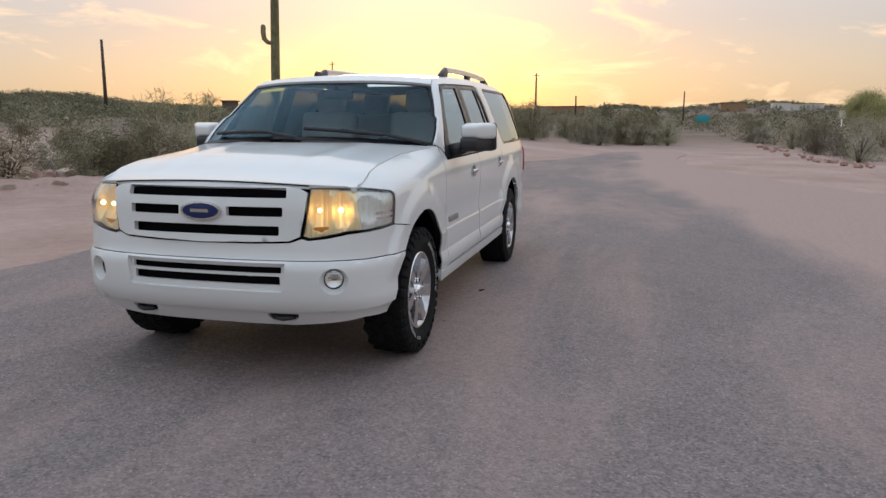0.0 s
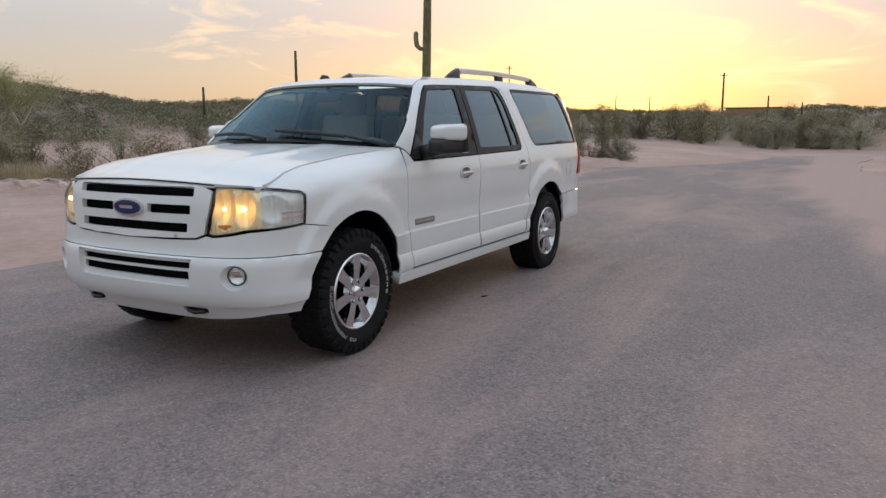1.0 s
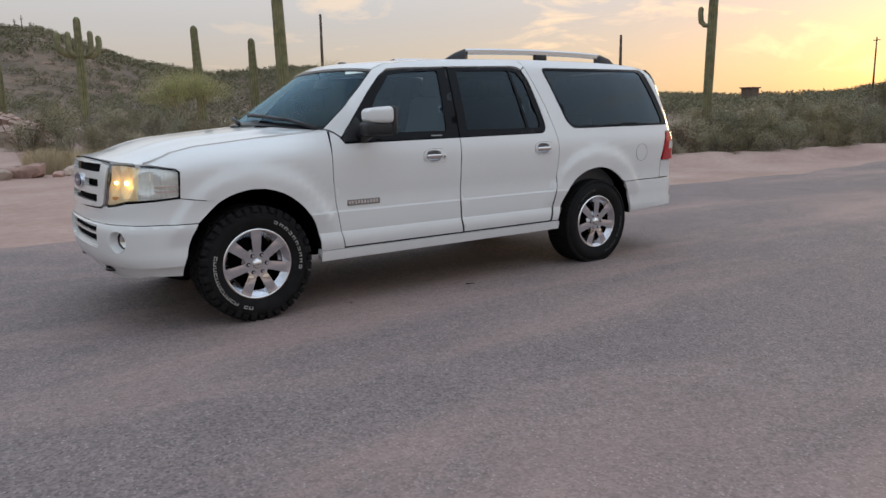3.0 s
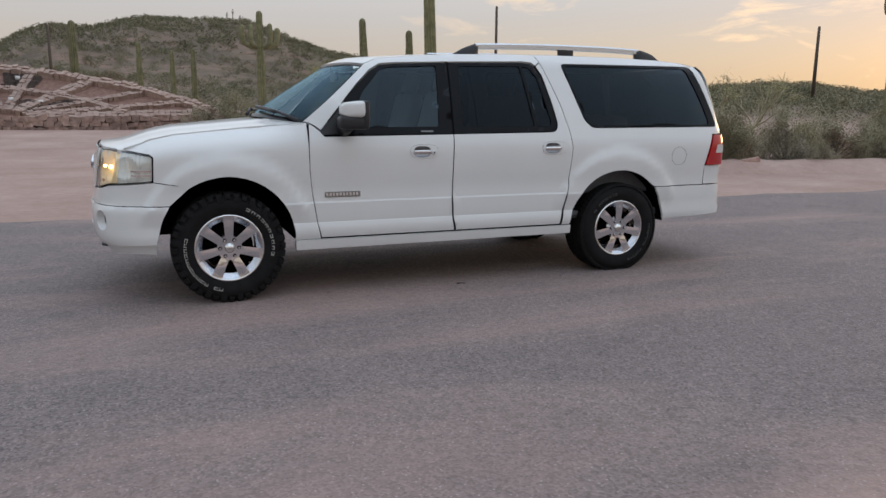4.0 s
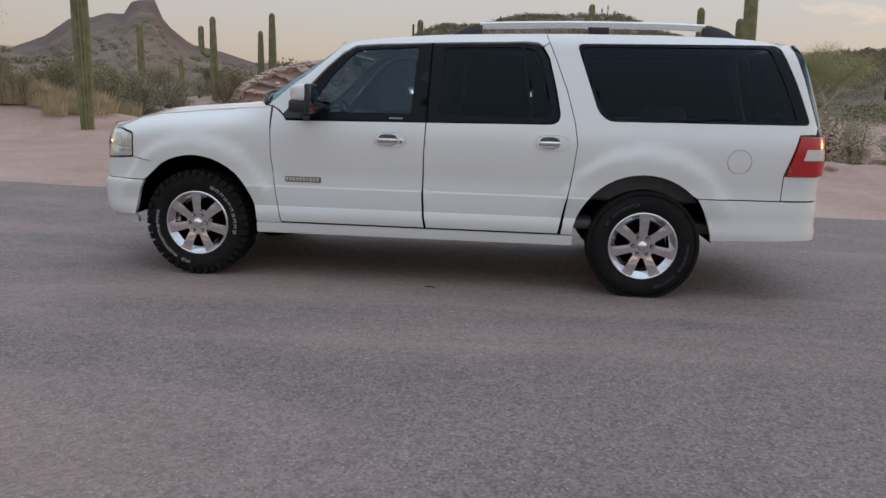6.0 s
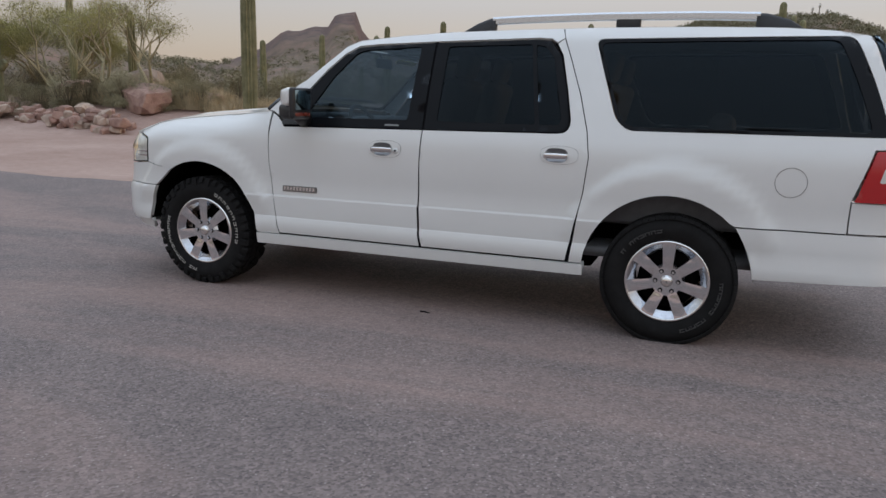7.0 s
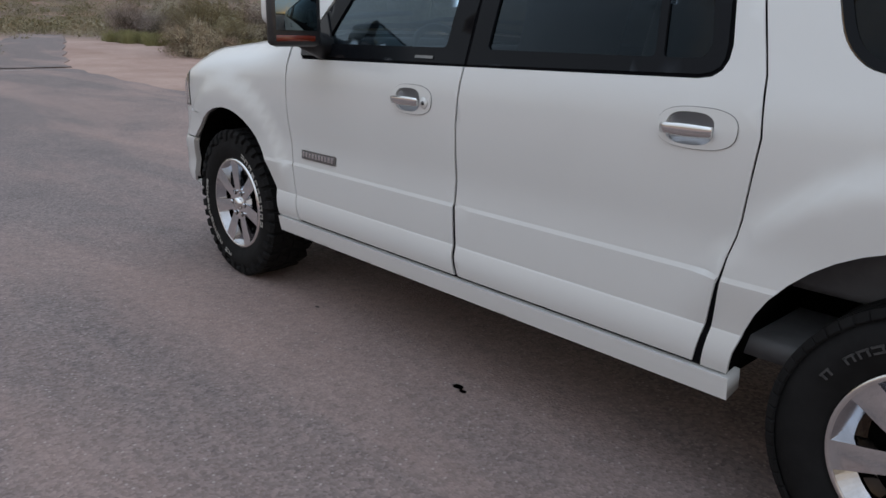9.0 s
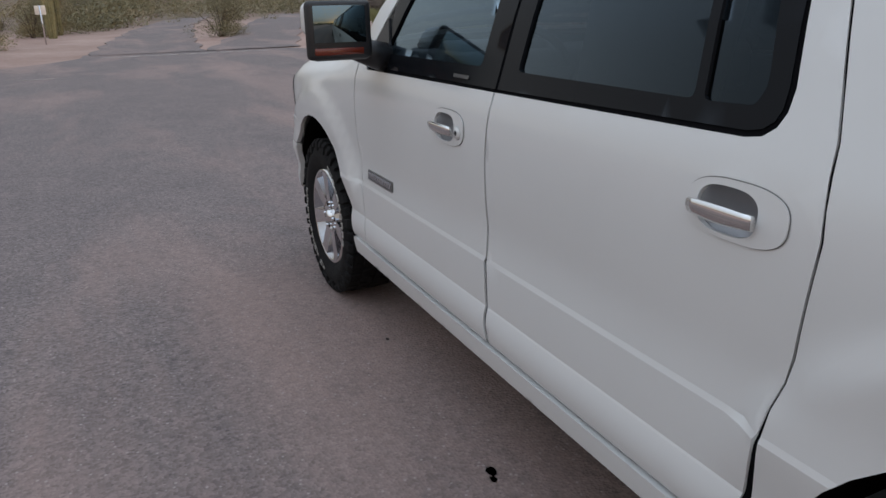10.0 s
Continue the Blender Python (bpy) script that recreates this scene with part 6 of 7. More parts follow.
def leaf_cloud(bm, rnd, n, centres, size, flat=1.0):
    """Small leaves strewn about the centres, (point, radius)."""
    for _ in range(n):
        c, r = rnd.choice(centres)
        d = Vector((rnd.gauss(0, 1), rnd.gauss(0, 1), rnd.gauss(0, 1))).normalized()
        p = c + Vector((d.x, d.y, d.z * flat)) * r * (rnd.random() ** 0.45)
        if p.z < 0.02:
            p.z = rnd.uniform(0.02, 0.1)
        u = Vector((rnd.gauss(0, 1), rnd.gauss(0, 1), rnd.gauss(0, 1))).normalized()
        v = u.orthogonal().normalized()
        s = size * rnd.uniform(0.6, 1.3)
        bm.faces.new([bm.verts.new(p + u * s), bm.verts.new(p - u * s * 0.5 + v * s * 0.45), bm.verts.new(p - u * s * 0.5 - v * s * 0.45)])


def bush_mesh(name, seed, h, w, leaf_mat, n, size, stems=16):
    rnd = random.Random(seed)
    st, lf = bmesh.new(), bmesh.new()
    cents = []
    for k in range(stems):
        a = rnd.uniform(0, 2 * math.pi)
        lean = rnd.uniform(0.1, 1.0)
        tip = Vector((math.cos(a) * w * 0.5 * lean, math.sin(a) * w * 0.5 * lean, h * (1.0 - 0.45 * lean * lean) * rnd.uniform(0.75, 1.08)))
        mid = Vector((tip.x * 0.4, tip.y * 0.4, tip.z * 0.55))
        add_tube(st, [(rnd.uniform(-0.08, 0.08), rnd.uniform(-0.08, 0.08), -0.05), mid, tip], [0.022, 0.013, 0.004], 4, caps=False)
        cents += [(tip, w * 0.13), (tip * 0.8 + mid * 0.2, w * 0.15), (mid * 0.5 + tip * 0.5, w * 0.16), (Vector((mid.x * 1.6, mid.y * 1.6, mid.z * 0.6)), w * 0.17), (Vector((tip.x * 0.95, tip.y * 0.95, h * 0.14)), w * 0.13), (Vector((tip.x * 0.6, tip.y * 0.6, h * 0.2)), w * 0.14)]
    leaf_cloud(lf, rnd, n, cents, size)
    return mesh_of(lf, name + "_leaves", leaf_mat, False), mesh_of(st, name + "_stems", M_STEM)


BUSHES = {"creosote": [bush_mesh("creosote", 10 + k, 1.75, 2.3, M_LEAF[0], 6400, 0.036) for k in range(3)],
          "sage": [bush_mesh("sage", 20 + k, 1.25, 1.7, M_LEAF[1], 5400, 0.031) for k in range(2)],
          "thorn": [bush_mesh("thorn", 40 + k, 1.35, 1.7, M_THORN, 5000, 0.028, 30) for k in range(2)],
          "dry": [bush_mesh("dry", 30 + k, 0.75, 1.1, M_LEAF[2], 2600, 0.030, 26) for k in range(2)]}
BUSH_LABEL = {"creosote": "olive green creosote bush growing in desert dirt", "sage": "grey green scrub bush beside the dirt shoulder", "dry": "dry straw coloured brush by the roadside", "thorn": "purple grey leafless thorn brush behind the dirt shoulder"}


def plant(kind, x, y, s, rnd):
    leaves, stems = rnd.choice(BUSHES[kind])
    b = thing(kind + "_bush", BUSH_LABEL[kind], "bush", kind + " bushes", at=Matrix.LocRotScale((x, y, ground_z(x, y) - 0.04), Euler((0, 0, rnd.uniform(0, 6.28))), (s * rnd.uniform(0.85, 1.15), s * rnd.uniform(0.85, 1.15), s)))
    for nm, me in (("foliage", leaves), ("stem", stems)):
        o = new(nm, me)
        o.parent = b


def poly_y(line, x):
    return float(np.interp(x, [p[0] for p in line], [p[1] for p in line]))


rb_ = random.Random(77)
# the near edge of the scrub on the far side of the road
ROCKEDGE = [(0.5, 17.5), (3, 15.6), (7, 13.2), (10.5, 8.8), (14, 8.2), (17, 7.6), (21, 6.3), (25, 5.2), (28, 6.5), (34, 10), (46, 15)]
EDGE = [(0.5, 24.5), (3, 22.0), (7, 19.0), (9, 14.5), (10.5, 9.6), (14, 8.2), (17, 7.6), (21, 6.3), (25, 5.2), (28, 6.5), (34, 10), (46, 15)]
for k in range(150):
    x = rb_.uniform(0.5, 46)
    d = abs(rb_.gauss(0, 1)) * 4.4 + 0.5
    y = poly_y(EDGE, x) + d * (1.0 if x < 26 else 1.3)
    front = d < 2.2
    kind = rb_.choice(("creosote", "creosote", "sage", "dry") if front else ("creosote", "creosote", "sage"))
    plant(kind, x + (0.5 * d if x > 9 else 0), y, rb_.uniform(0.6, 0.86) * (0.72 if front else 1.0), rb_)
for x, y, kind, s in ((7.9, 12.9, "dry", 1.3), (9.3, 11.7, "dry", 1.6), (5.6, 15.2, "dry", 1.1), (9.0, 12.6, "dry", 1.0), (26.0, 4.6, "sage", 0.85), (27.0, 4.9, "dry", 1.2), (24.8, 5.0, "creosote", 0.7), (9.4, 20.5, "creosote", 0.8), (10.9, 20.9, "creosote", 0.85), (8.2, 21.0, "sage", 1.0), (11.9, 21.6, "creosote", 0.8), (11.2, 27.5, "creosote", 0.9), (12.8, 27.8, "sage", 1.1), (16.3, 8.0, "dry", 1.3), (12.4, 8.9, "sage", 0.8)):
    plant(kind, x, y, s, rb_)
for k in range(46):
    x = rb_.uniform(10.5, 27)
    plant(rb_.choice(("creosote", "creosote", "sage")), x, poly_y(EDGE, x) + rb_.uniform(-0.3, 1.3), rb_.uniform(0.5, 0.85), rb_)
# island of scrub beyond the junction, and the right-hand verge
for k in range(58):
    x = 43.5 + abs(rb_.gauss(0, 1)) * 9
    y = rb_.uniform(-4.2, 20)
    plant(rb_.choice(("creosote", "creosote", "sage")), x, y, rb_.uniform(0.95, 1.45), rb_)
for k in range(52):
    x = rb_.uniform(18, 62)
    y = -9.8 - abs(rb_.gauss(0, 1)) * 5 - 0.06 * max(0, 30 - x)
    plant(rb_.choice(("creosote", "sage", "sage", "dry")), x, y, rb_.uniform(0.8, 1.25), rb_)
# round the stone fan
for k in range(34):
    x = rb_.uniform(-33, -13.5)
    y = 29.5 + abs(rb_.gauss(0, 1)) * 6 + (2 if x > -17 else 0)
    plant(rb_.choice(("creosote", "creosote", "sage")), x, y, rb_.uniform(0.8, 1.25), rb_)
for k in range(30):
    x = rb_.uniform(1.5, 14)
    y = 27 + abs(rb_.gauss(0, 1)) * 9
    plant(rb_.choice(("creosote", "sage", "sage")), x, y, rb_.uniform(0.7, 1.05), rb_)
plant("sage", -12.4, 20.3, 0.55, rb_)
# the dense stand ahead of the car
for k in range(46):
    x = rb_.uniform(-41, -25)
    y = 14.0 + (x + 24) * 0.10 + abs(rb_.gauss(0, 1)) * 5
    plant(rb_.choice(("sage", "sage", "dry", "dry")), x, y, rb_.uniform(1.1, 1.75), rb_)
for k in range(56):
    x = rb_.uniform(-43, -24.4)
    plant(rb_.choice(("thorn", "thorn", "thorn", "sage")), x, 14.2 + (x + 24) * 0.08 + rb_.uniform(0, 5.5), rb_.uniform(1.05, 1.6), rb_)
for k in range(16):
    x = rb_.uniform(-30, -24)
    plant(rb_.choice(("sage", "creosote", "dry")), x, 9.2 + (-24 - x) * 0.45 + abs(rb_.gauss(0, 1)) * 2, rb_.uniform(0.9, 1.5), rb_)
for k in range(14):
    x = rb_.uniform(-24, -13)
    plant(rb_.choice(("sage", "creosote")), x, 20 + abs(rb_.gauss(0, 1)) * 5, rb_.uniform(0.9, 1.3), rb_)
for k in range(14):
    x = -21.5 + 0.58 * k
    plant("creosote", x, 15.1 + (x + 21.5) * 0.16 + rb_.uniform(0, 0.5), rb_.uniform(0.5, 0.72), rb_)
# the bank on the driver's side ahead
for k in range(34):
    x = rb_.uniform(-56, -17)
    y = -5.2 + (-19 - x) * 0.085 - abs(rb_.gauss(0, 1)) * 4
    plant(rb_.choice(("creosote", "creosote", "sage")), x, y, rb_.uniform(0.8, 1.3), rb_)
for x, y, s in ((-29.5, 3.4, 1.1), (-44, 6.2, 1.0)):
    plant("creosote", x, y, s, rb_)


def grass_tuft(name, seed, material):
    rnd = random.Random(seed)
    bm = bmesh.new()
    for _ in range(240):
        a, r = rnd.uniform(0, 6.28), rnd.random() ** 0.6 * 0.35
        p = Vector((r * math.cos(a), r * math.sin(a), 0))
        h = rnd.uniform(0.25, 0.62)
        q = p + Vector((math.cos(a) * h * 0.45 * rnd.random(), math.sin(a) * h * 0.45 * rnd.random(), h))
        w = Vector((-math.sin(a), math.cos(a), 0)) * 0.009
        bm.faces.new([bm.verts.new(p + w), bm.verts.new(p - w), bm.verts.new(q)])
    return mesh_of(bm, name, material, False)


TUFTS = [grass_tuft("straw_tuft", 3, M_GRASS), grass_tuft("green_tuft", 4, M_GRASSGREEN)]
for k in range(295):
    g = rb_.random()
    if g < 0.42:
        x, y, t = rb_.uniform(-23, -11.5), rb_.uniform(16.2, 20), TUFTS[0]
    elif g < 0.66:
        x, y, t = rb_.uniform(-38, -24), 0, TUFTS[1]
        y = 12.6 + (x + 24) * 0.10 + rb_.uniform(-0.4, 1.0)
    else:
        x, t = rb_.uniform(1, 8.5), TUFTS[0]
        y = poly_y(ROCKEDGE, x) + rb_.uniform(-0.8, 0.6) + (rb_.uniform(0, 5) if x < 9 else 0)
    o = new("grass_tuft", t)
    o.matrix_world = Matrix.LocRotScale((x, y, ground_z(x, y) - 0.03), Euler((0, 0, rb_.uniform(0, 6.28))), (1.2, 1.2, rb_.uniform(0.7, 1.3)))
    tagged(o, "straw tuft of dry desert grass" if t is TUFTS[0] else "green tuft of low desert grass", "grass", "grass tufts")


# ---- saguaros ----
def ribbed(bm, pts, radii, ribs=13):
    seg = ribs * 2
    pts = [Vector(p) for p in pts]
    rings = []
    for i, p in enumerate(pts):
        d = (pts[min(i + 1, len(pts) - 1)] - pts[max(i - 1, 0)]).normalized()
        u = Vector((0, 1, 0)).cross(d)
        u = u.normalized() if u.length > 0.2 else Vector((1, 0, 0))
        w = d.cross(u).normalized()
        rings.append([bm.verts.new(p + (u * math.cos(a) + w * math.sin(a)) * radii[i] * (1.0 if k % 2 else 0.70)) for k, a in enumerate(2 * math.pi * k / seg for k in range(seg))])
    for a, b in zip(rings, rings[1:]):
        for k in range(seg):
            bm.faces.new((a[k], a[(k + 1) % seg], b[(k + 1) % seg], b[k]))
    bm.faces.new(rings[-1])


def saguaro(x, y, top, r, base=None, arms=(), lean=(0.0, 0.0)):
    z0 = ground_z(x, y) - 0.05
    h = top - z0
    s = thing("saguaro", "tall ribbed green saguaro cactus" + (" with upturned arms" if arms else " with a single trunk"), "cactus", "saguaros", at=Matrix.Translation((x, y, z0)))
    bm = bmesh.new()
    pts, rad = [], []
    cap = min(0.4, r * 1.15 / h)
    for t in [k * (1 - cap) / 12 for k in range(13)] + [1 - cap + cap * q for q in (0.25, 0.5, 0.7, 0.84, 0.94, 1.0)]:
        pts.append((lean[0] * t * h, lean[1] * t * h, t * h))
        rad.append(r * (0.80 + 0.28 * math.sin(math.pi * min(1, t * 1.15)) + 0.03 * math.sin(9 * t)) * (1 if t <= 1 - cap else max(0.12, math.sqrt(max(0, 1 - ((t - 1 + cap) / cap) ** 2)))))
    ribbed(bm, pts, rad)
    part("trunk", bm, M_CACTUS, s, smooth=False)
    for a, zf, out, up, rf in arms:
        bm = bmesh.new()
        ca, sa = math.cos(radians(a)), math.sin(radians(a))
        z = zf * h
        o = out
        rr = r * rf
        P = [(0, 0, z - 0.05), (ca * o * 0.55, sa * o * 0.55, z + 0.0), (ca * o * 0.92, sa * o * 0.92, z + 0.16 * o + 0.08), (ca * o, sa * o, z + 0.35 * o + 0.2), (ca * o * 1.02, sa * o * 1.02, z + up * 0.6), (ca * o * 1.0, sa * o * 1.0, z + up - rr * 1.1), (ca * o, sa * o, z + up - rr * 0.55), (ca * o, sa * o, z + up - rr * 0.2), (ca * o, sa * o, z + up)]
        ribbed(bm, P, [rr * 0.7, rr * 0.85, rr, rr, rr, rr, rr * 0.85, rr * 0.58, rr * 0.15], 10)
        part("arm", bm, M_CACTUS, s)
    return s


saguaro(12.7, 40.3, 7.1, 0.27, lean=(-0.03, 0.02))
saguaro(12.1, 29.9, 5.35, 0.215, lean=(-0.02, 0))
saguaro(10.6, 22.8, 8.6, 0.235, lean=(-0.03, 0))
saguaro(24.1, 12.6, 9.4, 0.175, arms=((110, 0.50, 0.36, 0.72, 0.6),), lean=(0.0, -0.025))
saguaro(6.2, 41.1, 7.3, 0.24, arms=((170, 0.66, 1.05, 1.3, 0.7), (10, 0.66, 1.1, 1.2, 0.7), (200, 0.66, 0.6, 1.3, 0.65), (-20, 0.66, 0.62, 1.4, 0.65)))
saguaro(-4.0, 38.8, 6.0, 0.22)
saguaro(-8.6, 38.9, 4.6, 0.20)
saguaro(-0.8, 48.5, 5.8, 0.19)
saguaro(1.2, 45.5, 5.1, 0.17)
saguaro(2.5, 45.4, 5.25, 0.18)
saguaro(-21.2, 38.0, 5.45, 0.22)
saguaro(-16.5, 37.9, 5.9, 0.22, arms=((180, 0.55, 0.75, 1.7, 0.8),))
saguaro(-13.9, 38.9, 5.2, 0.19)
saguaro(-13.3, 39.3, 6.3, 0.23)
saguaro(-23.4, 48.0, 3.95, 0.2)
saguaro(-10.8, 15.1, 7.4, 0.235, arms=())
saguaro(-17.7, 26.1, 4.1, 0.17)
saguaro(-22.2, 18.9, 8.0, 0.14)
saguaro(-18.5, 18.3, 4.55, 0.16)
saguaro(-24.0, 16.85, 4.6, 0.135, arms=((190, 0.42, 0.38, 0.35, 0.9), (0, 0.40, 0.36, 0.30, 0.9)))
for x, y, top in ((-24, -5.5, 6.2), (-28, -5.2, 5.8), (-37, -3.2, 5.5), (-41, -3.0, 6.0), (-27, -6.3, 5.0)):
    saguaro(x, y, top, 0.24, arms=((40, 0.5, 0.5, 1.2, 0.8),) if y < -6 else ())


# ---- palo verde trees ----
def palo_verde(x, y, h, spread, seed, leaf=5200):
    rnd = random.Random(seed)
    t = thing("palo_verde_tree", "sparse green palo verde tree with forked green trunk", "tree", "palo verde trees", at=Matrix.Translation((x, y, ground_z(x, y) - 0.05)))
    lf = bmesh.new()
    cents = []

    def limb(tr, p, d, l, r, depth):
        q1 = p + d * l * 0.5 + Vector((rnd.uniform(-0.1, 0.1), rnd.uniform(-0.1, 0.1), 0.05)) * l
        q = p + d * l + Vector((0, 0, 0.12 * l))
        add_tube(tr, [p, q1, q], [r, r * 0.8, r * 0.6], 6 if depth < 2 else 4, caps=False)
        if depth >= 3:
            cents.append((q, 0.62 * spread / 3))
            cents.append(((q1 + q) / 2, 0.5 * spread / 3))
            cents.append((q + Vector((rnd.uniform(-0.3, 0.3), rnd.uniform(-0.3, 0.3), rnd.uniform(-0.35, 0.1))), 0.45 * spread / 3))
            return
        for _ in range(3):
            dd = (d + Vector((rnd.uniform(-0.9, 0.9), rnd.uniform(-0.9, 0.9), rnd.uniform(-0.15, 0.55)))).normalized()
            limb(tr, q, dd, l * rnd.uniform(0.55, 0.8), r * 0.58, depth + 1)
    for k in range(3):
        a = rnd.uniform(0, 6.28)
        tr = bmesh.new()
        n0 = len(cents)
        limb(tr, Vector((0, 0, 0)), Vector((math.cos(a) * 0.55, math.sin(a) * 0.55, 0.8)).normalized(), h * 0.36, 0.085 * h / 4, 0)
        for c, q in cents[n0::3]:
            for _ in range(3):
                e = c + Vector((rnd.gauss(0, 1), rnd.gauss(0, 1), rnd.gauss(0, 0.7))) * q * 0.45
                add_tube(tr, [c, (c + e) / 2 + Vector((0, 0, 0.03)), e], [0.009, 0.007, 0.004], 3, caps=False)
        part("trunk", tr, M_GREENBARK, t)
    leaf_cloud(lf, rnd, int(leaf * 5.0), cents, 0.026, 0.75)
    part("crown", lf, M_LEAF[3], t, smooth=False)


palo_verde(-18.6, 16.9, 3.9, 3.2, 5, 2600)
palo_verde(-17.0, 17.6, 3.7, 3.0, 9, 1900)
palo_verde(-22.5, 18.4, 3.8, 4.0, 12, 9000)
palo_verde(-24.6, 20.2, 4.2, 3.6, 14, 9000)
plant("sage", -2.5, 41.0, 1.0, rb_)
palo_verde(17.6, 12.9, 2.7, 1.8, 16, 500)
palo_verde(14.5, 27.5, 3.6, 3.6, 18, 7000)
palo_verde(9.0, 30.5, 3.4, 3.6, 19, 7000)
palo_verde(39.0, -14.3, 2.9, 3.2, 21, 9000)


# ---- rocks ----
def rock_mesh(name, seed, material):
    bm = bmesh.new()
    bmesh.ops.create_icosphere(bm, subdivisions=2, radius=1.0)
    sd = Vector((seed * 7.3, seed * 3.1, 0))
    for v in bm.verts:
        v.co *= 1 + 0.55 * noise.noise(v.co * 0.9 + sd) + 0.22 * noise.noise(v.co * 2.3 + sd)
        for ax_ in range(3):
            v.co[ax_] = max(-0.72, min(0.72, v.co[ax_]))
    return mesh_of(bm, name, material, False)


ROCKS = [rock_mesh("rock", k, M_ROCK if k % 3 else M_ROCKPALE) for k in range(6)]


def rock(x, y, s, rnd, flat=0.7, up=0.0, name="rock"):
    o = new(name, rnd.choice(ROCKS))
    sx, sy = s * rnd.uniform(0.8, 1.3), s * rnd.uniform(0.75, 1.15)
    o.matrix_world = Matrix.LocRotScale((x, y, ground_z(x, y) + s * flat * 0.45 + up), Euler((rnd.uniform(-0.3, 0.3), rnd.uniform(-0.3, 0.3), rnd.uniform(0, 6.28))), (sx, sy, s * flat))
    tagged(o, "large reddish boulder half set in dirt" if s > 0.5 else "rough reddish stone lying in dirt", "rock", "boulders" if s > 0.5 else "stones")


def stone_scatter(label, spots, rnd):
    """Many small stones as one sheet of clutter; spots of (x, y, size)."""
    V, F = [], []
    for x, y, sz in spots:
        me = rnd.choice(ROCKS)
        m = Matrix.LocRotScale((x, y, ground_z(x, y) + sz * 0.3), Euler((rnd.uniform(-0.3, 0.3), rnd.uniform(-0.3, 0.3), rnd.uniform(0, 6.28))), (sz * rnd.uniform(0.8, 1.3), sz * rnd.uniform(0.75, 1.15), sz * 0.7))
        n0 = len(V)
        V += [tuple(m @ v.co) for v in me.vertices]
        F += [tuple(n0 + i for i in p.vertices) for p in me.polygons]
    me = bpy.data.meshes.new("stone_scatter")
    me.from_pydata(V, [], F)
    me.materials.append(M_ROCK)
    tagged(new("stone_scatter", me), label, "stones", kind="stuff")


rr_ = random.Random(31)
for k in range(150):
    t = rr_.random()
    x, y = -23.6 + 9.0 * t + rr_.uniform(-0.3, 0.3), 14.3 + 0.5 * math.sin(t * 5) + rr_.uniform(-0.55, 0.55)
    rock(x, y, rr_.uniform(0.13, 0.33), rr_, 0.75, (0.30 if k > 85 else 0.0) * rr_.random() + (0.08 if k > 85 else 0))
for x, y, s in ((-15.8, 16.1, 1.1), (-18.6, 18.7, 1.35), (-20.9, 18.0, 0.95), (-14.2, 17.6, 0.6), (13.2, 7.7, 0.40), (10.9, 8.2, 0.3), (4.2, 15.3, 0.55), (0.5, 16.6, 0.45), (3.0, 16.3, 0.5), (6.8, 13.4, 0.35)):
    rock(x, y, s, rr_, 0.6)
for k in range(70):
    x = rr_.uniform(-0.5, 9)
    rock(x, poly_y(ROCKEDGE, x) - 0.6 + rr_.uniform(-0.7, 0.9), rr_.uniform(0.10, 0.34), rr_, 0.7)
spots = []
for k in range(80):
    x = rr_.uniform(9.5, 26)
    spots.append((x, poly_y(EDGE, x) - 0.5 + rr_.uniform(-0.5, 0.9), rr_.uniform(0.06, 0.20)))
stone_scatter("small reddish stones strewn along the verge", spots, rr_)
spots = []
for k in range(60):
    x = rr_.uniform(-24, -12.8)
    spots.append((x, 27.6 + (x + 14) * 0.1 + rr_.uniform(-0.9, 1.4), rr_.uniform(0.10, 0.32)))
stone_scatter("small reddish stones below the terrace", spots, rr_)
spots = []
for k in range(30):
    x = rr_.uniform(19, 46)
    spots.append((x, -9.2 + rr_.uniform(-0.6, 0.3) - 0.06 * max(0, 30 - x), rr_.uniform(0.08, 0.22)))
stone_scatter("small reddish stones along the far verge", spots, rr_)


for k in range(26):
    rock(12.3 + rr_.gauss(0, 0.8), 12.0 + rr_.gauss(0, 0.5), rr_.uniform(0.13, 0.36), rr_, 0.75)


# ---- the stone fan terrace ----
def rough_block(bm, m, sx, sy, sz, rnd):
    c = [Vector((x * sx / 2 * rnd.uniform(0.82, 1.05), y * sy / 2 * rnd.uniform(0.82, 1.05), z * sz / 2 * rnd.uniform(0.8, 1.08))) for x in (-1, 1) for y in (-1, 1) for z in (-1, 1)]
    v = [bm.verts.new(m @ p) for p in c]
    for f in ((0, 1, 3, 2), (4, 6, 7, 5), (0, 4, 5, 1), (2, 3, 7, 6), (0, 2, 6, 4), (1, 5, 7, 3)):
        bm.faces.new([v[i] for i in f])


FX, FY, FZ, FS = -6.7, 32.9, 0.85, radians(26)


def fan_pt(u, v, lift=0.0):
    """A point on the sloping fan: u across, v up the slope."""
    return Vector((FX + u, FY + v * math.cos(FS) - lift * math.sin(FS), FZ + v * math.sin(FS) + lift * math.cos(FS)))


